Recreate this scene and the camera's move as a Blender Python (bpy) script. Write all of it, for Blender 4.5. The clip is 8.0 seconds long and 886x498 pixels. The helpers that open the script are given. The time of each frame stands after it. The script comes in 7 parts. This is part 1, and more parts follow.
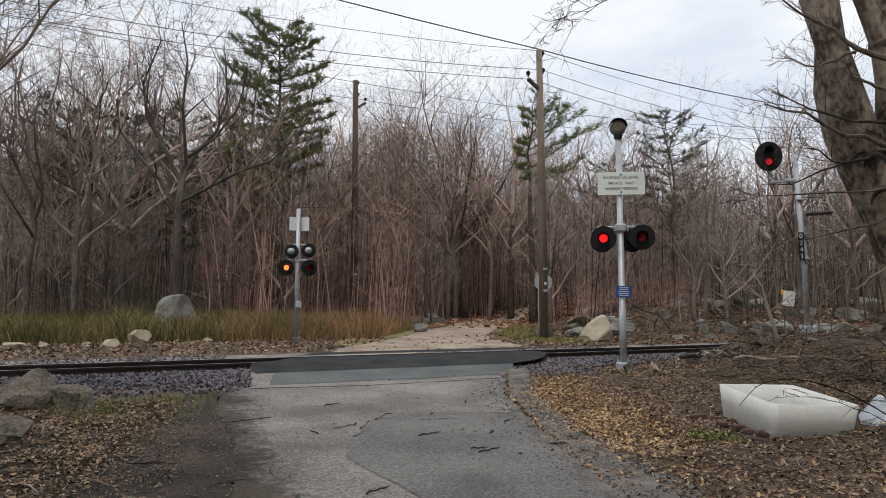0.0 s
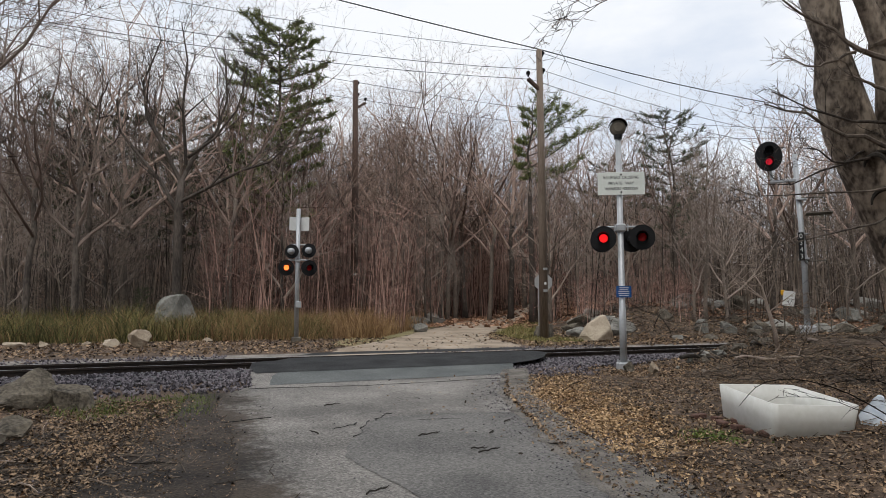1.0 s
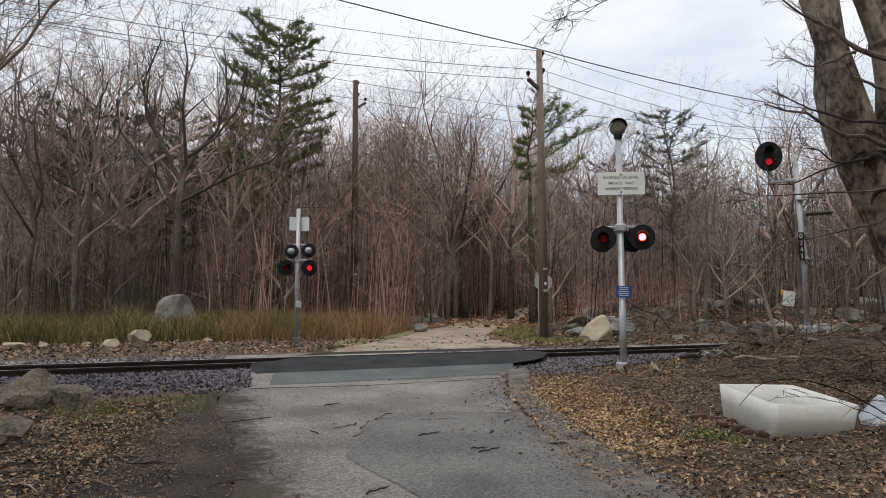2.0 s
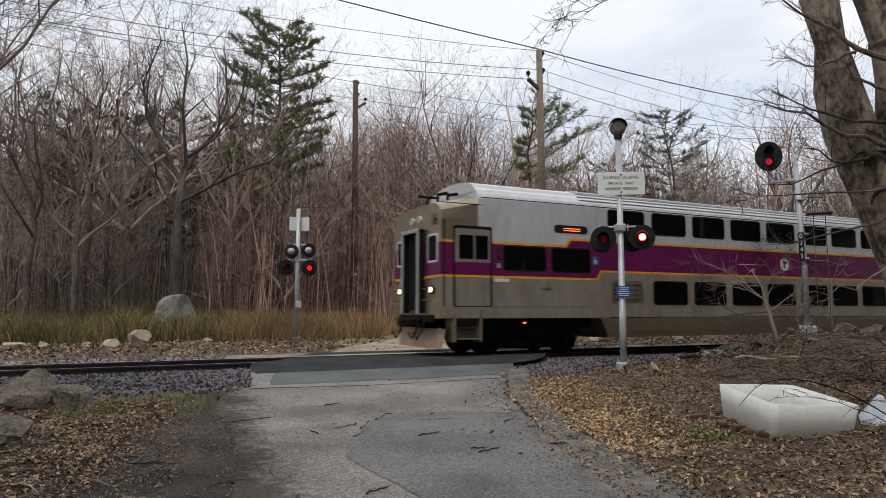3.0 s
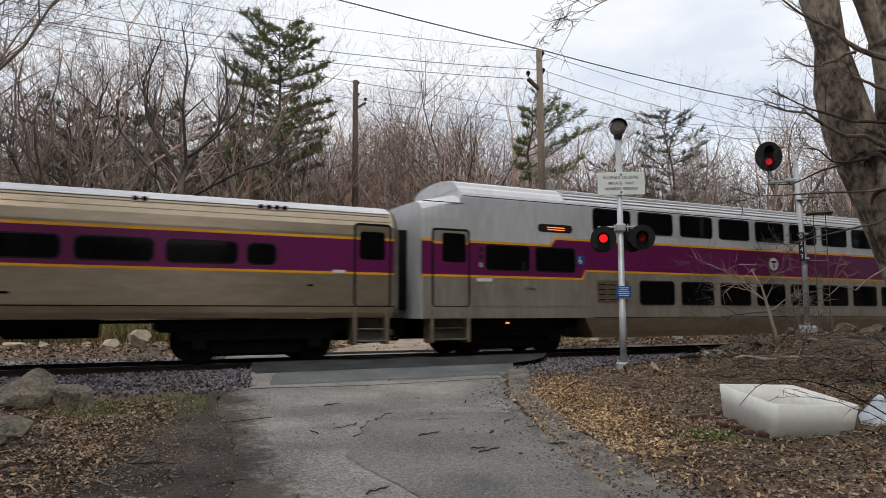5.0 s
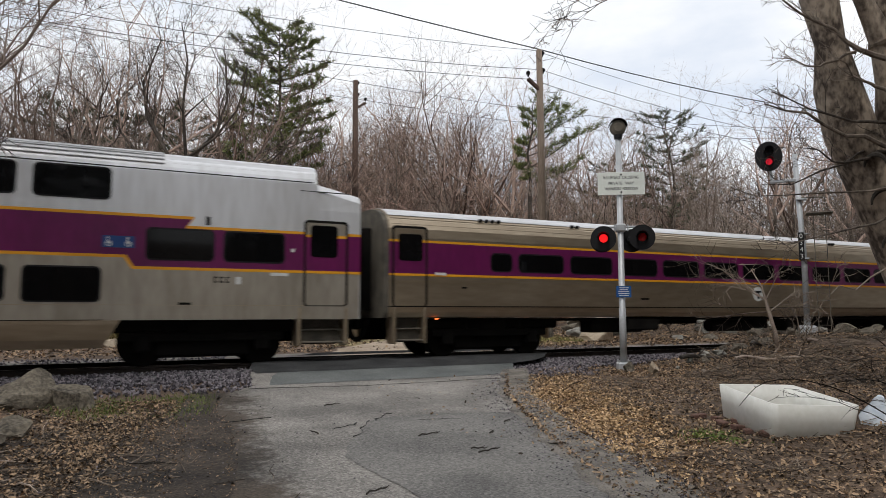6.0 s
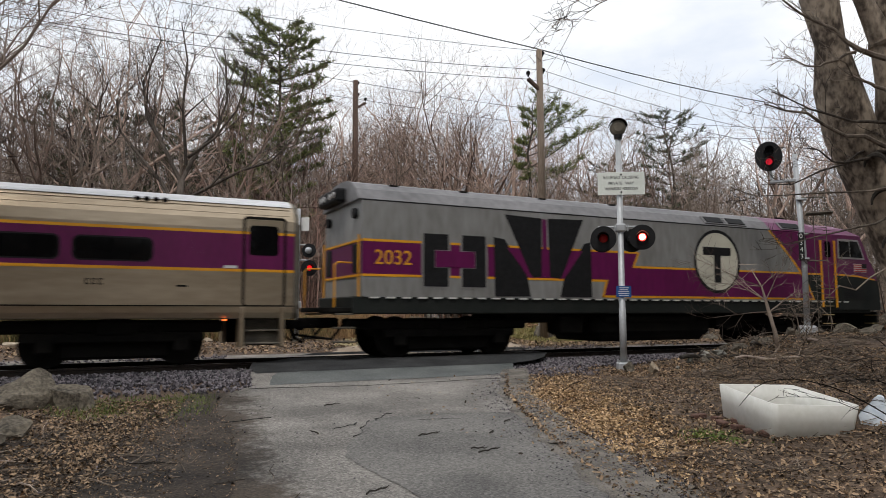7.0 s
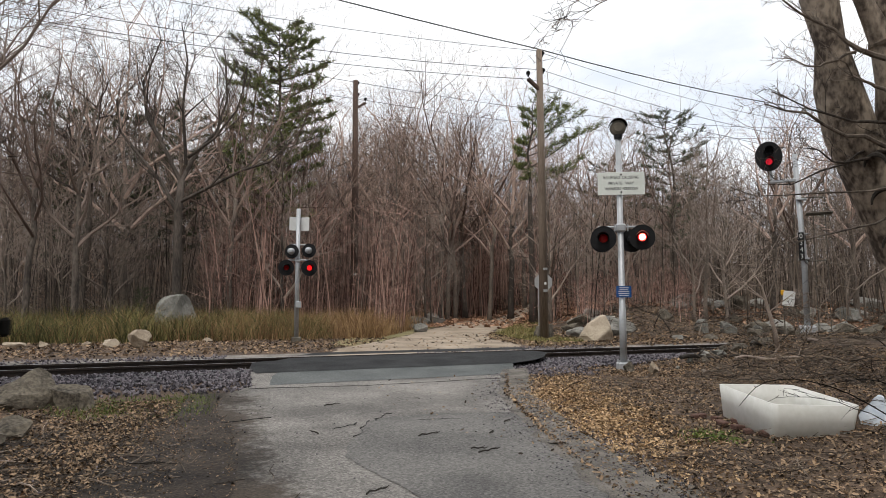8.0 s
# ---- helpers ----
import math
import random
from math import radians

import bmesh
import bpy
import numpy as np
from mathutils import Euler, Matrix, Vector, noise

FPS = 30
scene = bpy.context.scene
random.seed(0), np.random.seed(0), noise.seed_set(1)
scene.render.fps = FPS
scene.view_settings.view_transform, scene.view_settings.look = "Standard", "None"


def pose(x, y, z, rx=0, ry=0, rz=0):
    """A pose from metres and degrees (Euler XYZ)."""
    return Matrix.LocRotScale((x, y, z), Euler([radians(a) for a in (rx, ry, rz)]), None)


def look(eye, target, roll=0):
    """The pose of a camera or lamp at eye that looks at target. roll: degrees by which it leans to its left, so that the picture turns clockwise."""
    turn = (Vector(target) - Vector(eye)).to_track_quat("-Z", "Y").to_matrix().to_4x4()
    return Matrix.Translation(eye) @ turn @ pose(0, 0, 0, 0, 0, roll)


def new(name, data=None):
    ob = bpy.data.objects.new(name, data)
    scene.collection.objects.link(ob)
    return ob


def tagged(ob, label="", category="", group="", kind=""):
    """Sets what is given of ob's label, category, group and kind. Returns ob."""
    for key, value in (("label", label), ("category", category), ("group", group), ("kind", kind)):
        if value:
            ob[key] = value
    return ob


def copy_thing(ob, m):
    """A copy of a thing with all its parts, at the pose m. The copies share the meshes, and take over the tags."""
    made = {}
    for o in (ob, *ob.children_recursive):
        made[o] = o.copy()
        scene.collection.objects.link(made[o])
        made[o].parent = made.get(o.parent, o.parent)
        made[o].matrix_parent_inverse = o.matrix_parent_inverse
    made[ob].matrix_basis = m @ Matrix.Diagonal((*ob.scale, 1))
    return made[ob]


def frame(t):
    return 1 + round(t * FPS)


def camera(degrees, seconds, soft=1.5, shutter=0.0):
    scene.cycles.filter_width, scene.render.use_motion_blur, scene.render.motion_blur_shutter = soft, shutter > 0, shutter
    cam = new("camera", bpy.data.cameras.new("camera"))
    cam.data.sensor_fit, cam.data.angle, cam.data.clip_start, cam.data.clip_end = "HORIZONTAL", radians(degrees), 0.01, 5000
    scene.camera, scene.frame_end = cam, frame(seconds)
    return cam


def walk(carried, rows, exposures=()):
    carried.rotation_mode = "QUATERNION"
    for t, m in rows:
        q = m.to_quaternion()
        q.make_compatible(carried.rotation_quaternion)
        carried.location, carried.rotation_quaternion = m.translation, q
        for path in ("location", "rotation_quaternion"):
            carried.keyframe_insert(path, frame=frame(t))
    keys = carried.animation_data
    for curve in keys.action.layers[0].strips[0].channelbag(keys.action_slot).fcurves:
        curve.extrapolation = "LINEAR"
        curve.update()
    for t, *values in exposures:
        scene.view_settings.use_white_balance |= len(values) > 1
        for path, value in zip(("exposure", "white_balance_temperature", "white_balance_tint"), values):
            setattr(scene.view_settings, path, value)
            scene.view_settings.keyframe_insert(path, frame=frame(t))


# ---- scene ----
# ---------------------------------------------------------------- camera
EYE = Vector((0.0, -16.77, 1.14))
AIM = EYE + Vector((0.43836, 0.89397, 0.09306)) * 20
cam = camera(66.35, 8.0, soft=0.6, shutter=0.1)
walk(cam, [(0.0, look(EYE, AIM, -0.04)), (8.0, look(EYE, AIM, -0.04))], exposures=[(0.0, -0.05, 6330, 10), (4.6, -0.05, 6330, 10), (6.0, 0.02, 6420, 10), (7.0, 0.07, 6450, 10), (7.5, 0.17, 6480, 10), (8.0, 0.18, 6500, 10)])

# ---------------------------------------------------------------- world and sun
SUN_ELEVATION, SUN_ROTATION = 60.0, 223.0
world = bpy.data.worlds.new("overcast_sky")
scene.world = world
world.use_nodes = True
wn, wl = world.node_tree.nodes, world.node_tree.links
wn.clear()
sky = wn.new("ShaderNodeTexSky")
sky.sky_type, sky.sun_disc = "NISHITA", False
sky.sun_elevation, sky.sun_rotation = radians(SUN_ELEVATION), radians(SUN_ROTATION)
coords = wn.new("ShaderNodeTexCoord")
squash = wn.new("ShaderNodeMapping")
squash.inputs["Scale"].default_value = (1.0, 1.0, 2.6)
clouds = wn.new("ShaderNodeTexNoise")
clouds.inputs["Scale"].default_value, clouds.inputs["Detail"].default_value, clouds.inputs["Roughness"].default_value = 2.6, 6.0, 0.55
ramp = wn.new("ShaderNodeValToRGB")
ramp.color_ramp.elements[0].position, ramp.color_ramp.elements[0].color = 0.34, (0.74, 0.79, 0.87, 1)
ramp.color_ramp.elements[1].position, ramp.color_ramp.elements[1].color = 0.56, (1.0, 1.0, 1.0, 1)
dim = wn.new("ShaderNodeMix")
dim.data_type, dim.blend_type = "RGBA", "MULTIPLY"
dim.inputs["Factor"].default_value = 1.0
dim.inputs["B"].default_value = (0.10, 0.10, 0.10, 1)
cover = wn.new("ShaderNodeMix")
cover.data_type = "RGBA"
cover.inputs["Factor"].default_value = 0.88
back = wn.new("ShaderNodeBackground")
back.inputs["Strength"].default_value = 1.12
sky_out = wn.new("ShaderNodeOutputWorld")
wl.new(coords.outputs["Generated"], squash.inputs["Vector"])
wl.new(squash.outputs["Vector"], clouds.inputs["Vector"])
wl.new(clouds.outputs["Fac"], ramp.inputs["Fac"])
wl.new(sky.outputs["Color"], dim.inputs["A"])
wl.new(dim.outputs["Result"], cover.inputs["A"])
wl.new(ramp.outputs["Color"], cover.inputs["B"])
wl.new(cover.outputs["Result"], back.inputs["Color"])
wl.new(back.outputs["Background"], sky_out.inputs["Surface"])

sun_lamp = bpy.data.lights.new("sun", "SUN")
sun_lamp.energy, sun_lamp.angle, sun_lamp.color = 1.7, radians(14), (1.0, 0.95, 0.88)
sun = new("sun", sun_lamp)
sun.matrix_world = look((-24, -26, 62), (0, 0, 0))


# ---------------------------------------------------------------- materials
def mat(name, c1, c2=None, scale=3.0, rough=0.85, metal=0.0, bump=0.3, fine=40.0, island=0.0, contrast=(0.35, 0.65), emit=None, stretch=None, obj_random=0.0, spec=0.4, speckle=0.0, mud=None):
    """A surface with two scales of colour variation (broad stains, fine grain) and relief."""
    m = bpy.data.materials.new(name)
    m.use_nodes = True
    n, l = m.node_tree.nodes, m.node_tree.links
    b = n["Principled BSDF"]
    b.inputs["Roughness"].default_value, b.inputs["Metallic"].default_value = rough, metal
    b.inputs["Specular IOR Level"].default_value = spec
    c2 = c2 or tuple(v * 0.7 for v in c1)
    tc = n.new("ShaderNodeTexCoord")
    src = tc.outputs["Object"]
    if stretch:
        mp = n.new("ShaderNodeMapping")
        mp.inputs["Scale"].default_value = stretch
        l.new(src, mp.inputs["Vector"])
        src = mp.outputs["Vector"]
    broad, grain = n.new("ShaderNodeTexNoise"), n.new("ShaderNodeTexNoise")
    broad.inputs["Scale"].default_value, broad.inputs["Detail"].default_value = scale, 5.0
    grain.inputs["Scale"].default_value, grain.inputs["Detail"].default_value = fine, 4.0
    l.new(src, broad.inputs["Vector"])
    l.new(src, grain.inputs["Vector"])
    rp = n.new("ShaderNodeValToRGB")
    rp.color_ramp.elements[0].position, rp.color_ramp.elements[0].color = contrast[0], (*c1, 1)
    rp.color_ramp.elements[1].position, rp.color_ramp.elements[1].color = contrast[1], (*c2, 1)
    sm = n.new("ShaderNodeMath")
    sm.operation = "MULTIPLY_ADD"
    sm.inputs[1].default_value = 0.45
    hf = n.new("ShaderNodeMath")
    hf.operation = "MULTIPLY"
    hf.inputs[1].default_value = 0.55
    l.new(broad.outputs["Fac"], hf.inputs[0])
    l.new(grain.outputs["Fac"], sm.inputs[0])
    l.new(hf.outputs[0], sm.inputs[2])
    fac = sm.outputs[0]
    if island or obj_random:
        if island:
            g = n.new("ShaderNodeNewGeometry").outputs["Random Per Island"]
        else:
            g = n.new("ShaderNodeObjectInfo").outputs["Random"]
        a = n.new("ShaderNodeMath")
        a.operation = "MULTIPLY_ADD"
        a.inputs[1].default_value = island or obj_random
        s = n.new("ShaderNodeMath")
        s.operation = "SUBTRACT"
        s.inputs[1].default_value = (island or obj_random) / 2
        l.new(g, a.inputs[0])
        l.new(fac, a.inputs[2])
        l.new(a.outputs[0], s.inputs[0])
        fac = s.outputs[0]
    l.new(fac, rp.inputs["Fac"])
    colour = rp.outputs["Color"]
    if speckle:
        cell = n.new("ShaderNodeTexVoronoi")
        cell.inputs["Scale"].default_value = 42.0
        l.new(src, cell.inputs["Vector"])
        pick = n.new("ShaderNodeValToRGB")
        pick.color_ramp.elements[0].position, pick.color_ramp.elements[0].color = 0.15, (1 - speckle, 1 - speckle, 1 - speckle, 1)
        pick.color_ramp.elements[1].position, pick.color_ramp.elements[1].color = 0.9, (1 + speckle, 1 + speckle, 1 + speckle, 1)
        l.new(cell.outputs["Color"], pick.inputs["Fac"])
        chips = n.new("ShaderNodeMix")
        chips.data_type, chips.blend_type = "RGBA", "MULTIPLY"
        chips.inputs["Factor"].default_value = 1.0
        l.new(colour, chips.inputs["A"])
        l.new(pick.outputs["Color"], chips.inputs["B"])
        colour = chips.outputs["Result"]
    if mud:
        # earth trodden onto the pavement, thinning out away from its edge line
        dot = n.new("ShaderNodeVectorMath")
        dot.operation = "DOT_PRODUCT"
        dot.inputs[1].default_value = (1.0, -0.1, 0.0)
        l.new(src, dot.inputs[0])
        wander, grit = n.new("ShaderNodeTexNoise"), n.new("ShaderNodeTexNoise")
        wander.inputs["Scale"].default_value, wander.inputs["Detail"].default_value = 0.9, 3.0
        grit.inputs["Scale"].default_value, grit.inputs["Detail"].default_value, grit.inputs["Roughness"].default_value = 7.0, 6.0, 0.7
        l.new(src, wander.inputs["Vector"])
        l.new(src, grit.inputs["Vector"])
        w1, w2 = n.new("ShaderNodeMath"), n.new("ShaderNodeMath")
        w1.operation = w2.operation = "MULTIPLY_ADD"
        w1.inputs[1].default_value, w2.inputs[1].default_value = 1.4, 1.5
        l.new(wander.outputs["Fac"], w1.inputs[0])
        l.new(dot.outputs["Value"], w1.inputs[2])
        l.new(grit.outputs["Fac"], w2.inputs[0])
        l.new(w1.outputs[0], w2.inputs[2])
        rng_ = n.new("ShaderNodeMapRange")
        rng_.interpolation_type = "SMOOTHSTEP"
        rng_.inputs["From Min"].default_value, rng_.inputs["From Max"].default_value = mud + 1.45 - 0.25, mud + 1.45 + 0.45
        rng_.inputs["To Min"].default_value, rng_.inputs["To Max"].default_value = 1.0, 0.0
        l.new(w2.outputs[0], rng_.inputs["Value"])
        soil = n.new("ShaderNodeValToRGB")
        soil.color_ramp.elements[0].position, soil.color_ramp.elements[0].color = 0.38, (0.010, 0.008, 0.006, 1)
        soil.color_ramp.elements[1].position, soil.color_ramp.elements[1].color = 0.62, (0.075, 0.058, 0.043, 1)
        l.new(sm.outputs[0], soil.inputs["Fac"])
        over = n.new("ShaderNodeMix")
        over.data_type = "RGBA"
        l.new(rng_.outputs["Result"], over.inputs["Factor"])
        l.new(colour, over.inputs["A"])
        l.new(soil.outputs["Color"], over.inputs["B"])
        colour = over.outputs["Result"]
    l.new(colour, b.inputs["Base Color"])
    if bump:
        bp = n.new("ShaderNodeBump")
        bp.inputs["Strength"].default_value, bp.inputs["Distance"].default_value = bump, 0.02
        l.new(sm.outputs[0], bp.inputs["Height"])
        l.new(bp.outputs["Normal"], b.inputs["Normal"])
    if emit:
        b.inputs["Emission Color"].default_value, b.inputs["Emission Strength"].default_value = (*emit[0], 1), emit[1]
    return m


M_SOIL = mat("leafy_soil", (0.035, 0.025, 0.018), (0.17, 0.115, 0.078), 1.3, 0.95, bump=0.7, fine=26, contrast=(0.36, 0.66))
M_ASPHALT = mat("worn_asphalt", (0.095, 0.089, 0.083), (0.285, 0.268, 0.245), 0.7, 0.9, bump=0.8, fine=34, contrast=(0.38, 0.62), speckle=0.32, mud=2.42)
M_ASPHALT_DARK = mat("patched_asphalt", (0.068, 0.066, 0.064), (0.19, 0.182, 0.17), 0.8, 0.9, bump=0.8, fine=34, contrast=(0.38, 0.64), speckle=0.3)
M_ASPHALT_PALE = mat("grey_asphalt_patch", (0.062, 0.07, 0.07), (0.14, 0.148, 0.144), 1.0, 0.9, bump=0.5, fine=38, speckle=0.2)
M_ASPHALT_NEW = mat("dark_crossing_asphalt", (0.018, 0.019, 0.02), (0.05, 0.051, 0.052), 1.5, 0.9, bump=0.5, fine=60, spec=0.15, speckle=0.2)
M_CRACK = mat("crack", (0.015, 0.015, 0.015), (0.03, 0.03, 0.03), 5)
M_DIRT = mat("sandy_track", (0.20, 0.155, 0.11), (0.40, 0.33, 0.255), 0.8, 0.95, bump=0.5, fine=35, contrast=(0.38, 0.62))
M_SHOULDER = mat("gravel_shoulder", (0.10, 0.092, 0.082), (0.28, 0.255, 0.23), 2.0, 0.95, bump=0.8, fine=45, contrast=(0.36, 0.64))
M_BALLAST = mat("ballast_bed", (0.05, 0.048, 0.052), (0.16, 0.155, 0.16), 2.0, 0.95, bump=0.9, fine=30)
M_STONE = mat("ballast_stone", (0.045, 0.040, 0.048), (0.20, 0.18, 0.195), 1.0, 0.9, bump=0.2, fine=60, island=0.7)
M_ROCK = mat("granite", (0.085, 0.083, 0.072), (0.30, 0.29, 0.26), 1.4, 0.92, bump=0.8, fine=18, obj_random=0.25)
M_ROCK_TAN = mat("tan_granite", (0.24, 0.19, 0.135), (0.46, 0.39, 0.30), 1.6, 0.92, bump=0.7, fine=20, obj_random=0.2)
M_ROCK_DARK = mat("mossy_granite", (0.035, 0.030, 0.023), (0.20, 0.172, 0.132), 2.2, 0.95, bump=1.0, fine=22, contrast=(0.38, 0.64))
M_RAIL = mat("rusty_rail", (0.02, 0.016, 0.014), (0.05, 0.036, 0.028), 4, 0.7, 0.2, bump=0.2)
M_RAILTOP = mat("polished_railhead", (0.42, 0.42, 0.42), (0.55, 0.55, 0.55), 4, 0.3, 0.9, bump=0.05)
M_TIE = mat("creosoted_tie", (0.025, 0.02, 0.017), (0.07, 0.058, 0.048), 3, 0.95, bump=0.6, fine=30, obj_random=0.3)
M_BARK = mat("grey_bark", (0.045, 0.036, 0.030), (0.215, 0.175, 0.142), 1.6, 0.95, bump=0.7, fine=14, obj_random=0.35, stretch=(1, 1, 0.3))
M_BARK_RED = mat("red_brown_bark", (0.075, 0.036, 0.028), (0.49, 0.31, 0.25), 1.6, 0.95, bump=0.4, fine=14, island=1.0)
M_BARK_GREY = mat("grey_stem_bark", (0.034, 0.026, 0.022), (0.24, 0.185, 0.148), 1.6, 0.95, bump=0.4, fine=14, island=1.0)
M_TWIG_PALE = mat("pale_brown_twigs", (0.11, 0.076, 0.060), (0.46, 0.335, 0.27), 0.6, 0.95, bump=0, obj_random=0.4)
M_TWIG = mat("fine_twigs", (0.045, 0.034, 0.028), (0.235, 0.18, 0.148), 0.6, 0.95, bump=0, obj_random=0.5)
M_OAK = mat("dark_oak_bark", (0.028, 0.023, 0.019), (0.13, 0.106, 0.088), 1.6, 0.95, bump=0.8, fine=14, stretch=(1, 1, 0.3))
M_BEECH = mat("smooth_grey_bark", (0.055, 0.040, 0.030), (0.36, 0.295, 0.23), 2.2, 0.9, bump=0.9, fine=13, contrast=(0.41, 0.6), stretch=(1, 1, 0.55))
M_SCAR = mat("dark_bark_scar", (0.02, 0.018, 0.015), (0.05, 0.042, 0.035), 6, 0.95, bump=0.8)
M_PINEBARK = mat("pine_bark", (0.035, 0.028, 0.023), (0.09, 0.072, 0.058), 2, 0.95, bump=0.9, fine=14)
M_NEEDLE = mat("pine_needles", (0.045, 0.062, 0.02), (0.22, 0.25, 0.075), 0.8, 0.8, bump=0, island=0.5, fine=6)
M_NEEDLE_DULL = mat("shaded_needles", (0.03, 0.042, 0.02), (0.085, 0.10, 0.045), 0.8, 0.85, bump=0, island=0.5, fine=6)
M_GRASS = mat("olive_grass", (0.045, 0.05, 0.014), (0.22, 0.19, 0.07), 0.5, 0.9, bump=0, island=0.5, fine=3)
M_GRASS_DRY = mat("dry_grass", (0.16, 0.085, 0.04), (0.38, 0.25, 0.12), 0.5, 0.9, bump=0, island=0.5, fine=3)
M_GRASS_NEW = mat("fresh_grass", (0.07, 0.11, 0.02), (0.16, 0.2, 0.05), 0.8, 0.85, bump=0, island=0.5)
M_LEAF = mat("dry_leaf", (0.030, 0.020, 0.013), (0.36, 0.25, 0.155), 0.8, 0.8, bump=0, island=0.95, fine=8, contrast=(0.25, 0.75))
M_LEAF_TAN = mat("tan_dry_leaf", (0.15, 0.088, 0.042), (0.60, 0.42, 0.235), 0.8, 0.8, bump=0, island=0.9, fine=8, contrast=(0.25, 0.75))
M_BRUSH = mat("dead_brush", (0.045, 0.034, 0.026), (0.21, 0.168, 0.132), 0.6, 0.95, bump=0, island=0.8)
M_POLE = mat("weathered_pole_wood", (0.10, 0.073, 0.053), (0.22, 0.17, 0.132), 2, 0.9, bump=0.5, fine=30, stretch=(1, 1, 0.1))
M_POLE_DARK = mat("dark_pole_wood", (0.05, 0.03, 0.022), (0.10, 0.062, 0.046), 2, 0.9, bump=0.5, fine=30, stretch=(1, 1, 0.1))
M_GALV = mat("galvanised_steel", (0.33, 0.345, 0.36), (0.46, 0.475, 0.49), 6, 0.5, 0.3, bump=0.05, fine=60)
M_WIRE = mat("cable", (0.02, 0.02, 0.02), (0.04, 0.04, 0.04), 4, 0.7, bump=0)
M_BLACK = mat("black_paint", (0.008, 0.008, 0.009), (0.016, 0.016, 0.017), 8, 0.6, bump=0.05, spec=0.18)
M_SIGN = mat("white_sign_enamel", (0.76, 0.79, 0.74), (0.66, 0.69, 0.64), 4, 0.5, bump=0.02)
M_SIGN_BACK = mat("bare_aluminium", (0.42, 0.42, 0.41), (0.33, 0.33, 0.32), 5, 0.5, 0.4, bump=0.03)
M_WHITE = mat("white_paint", (0.66, 0.66, 0.64), (0.54, 0.54, 0.52), 4, 0.6, bump=0.03)
M_BLUE = mat("blue_sign_enamel", (0.010, 0.07, 0.24), (0.013, 0.085, 0.28), 5, 0.4, bump=0)
M_NAVY = mat("dark_blue_decal", (0.012, 0.05, 0.17), (0.016, 0.06, 0.2), 5, 0.4, bump=0)
M_YELLOW = mat("yellow_paint", (0.62, 0.33, 0.015), (0.50, 0.26, 0.012), 5, 0.5, bump=0)
M_LENS_OFF = mat("unlit_red_lens", (0.42, 0.008, 0.010), (0.30, 0.006, 0.008), 20, 0.15, bump=0.05)
M_LAMP_HOT = mat("bright_red_lamp", (0.9, 0.1, 0.08), (0.9, 0.1, 0.08), 5, 0.4, bump=0, emit=((1.0, 0.30, 0.22), 7.0))
M_LAMP_RED = mat("red_lamp", (0.8, 0.02, 0.02), (0.8, 0.02, 0.02), 5, 0.4, bump=0, emit=((1.0, 0.012, 0.015), 1.0))
M_LAMP_AMBER = mat("orange_red_lamp", (0.9, 0.2, 0.05), (0.9, 0.2, 0.05), 5, 0.4, bump=0, emit=((1.0, 0.16, 0.03), 2.6))
M_LAMP_WARM = mat("warm_headlamp", (0.9, 0.8, 0.6), (0.9, 0.8, 0.6), 5, 0.4, bump=0, emit=((1.0, 0.72, 0.36), 2.6))
M_SIGNAL_RED = mat("signal_red_lens", (0.5, 0.01, 0.02), (0.4, 0.01, 0.02), 5, 0.3, bump=0, emit=((1.0, 0.02, 0.05), 0.45))
M_LENS_CLEAR = mat("clear_lens", (0.55, 0.55, 0.55), (0.7, 0.7, 0.7), 20, 0.1, 0.3, bump=0)
M_TUB = mat("white_plastic_tub", (0.72, 0.72, 0.69), (0.60, 0.60, 0.55), 1.6, 0.42, bump=0.08, fine=12)
M_BAG = mat("pale_blue_plastic_bag", (0.55, 0.63, 0.72), (0.68, 0.73, 0.78), 3, 0.4, bump=0.6, fine=9)
M_STEEL = mat("dull_stainless_side", (0.50, 0.41, 0.30), (0.29, 0.23, 0.16), 0.35, 0.33, 0.8, bump=0.04, fine=3.5, stretch=(0.5, 1, 2.5), contrast=(0.3, 0.75))
# One steel, two tones: dirt plus ground and sky reflections put into the colour.
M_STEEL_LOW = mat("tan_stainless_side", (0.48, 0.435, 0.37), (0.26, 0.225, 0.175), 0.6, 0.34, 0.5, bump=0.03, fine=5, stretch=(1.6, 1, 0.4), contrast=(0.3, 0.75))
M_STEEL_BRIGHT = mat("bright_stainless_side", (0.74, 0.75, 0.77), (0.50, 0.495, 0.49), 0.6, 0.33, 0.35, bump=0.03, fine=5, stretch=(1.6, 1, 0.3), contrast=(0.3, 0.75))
M_ROOF = mat("pale_roof_metal", (0.62, 0.625, 0.64), (0.44, 0.44, 0.445), 0.5, 0.45, 0.3, bump=0.04, fine=4, stretch=(0.5, 2, 2))
M_PURPLE = mat("purple_band_paint", (0.140, 0.011, 0.082), (0.095, 0.008, 0.058), 0.6, 0.36, bump=0.02, fine=6, spec=0.35, stretch=(1.4, 1, 0.5))
M_TREAD = mat("worn_step_edge", (0.38, 0.27, 0.10), (0.24, 0.19, 0.10), 4, 0.6, bump=0.1)
M_STRIPE = mat("yellow_stripe_paint", (0.72, 0.33, 0.012), (0.60, 0.27, 0.010), 2, 0.5, bump=0)
M_LOCOGREY = mat("grey_loco_paint", (0.36, 0.36, 0.355), (0.16, 0.155, 0.145), 0.5, 0.40, 0.2, bump=0.03, fine=4, stretch=(1.5, 1, 0.4), contrast=(0.3, 0.75))
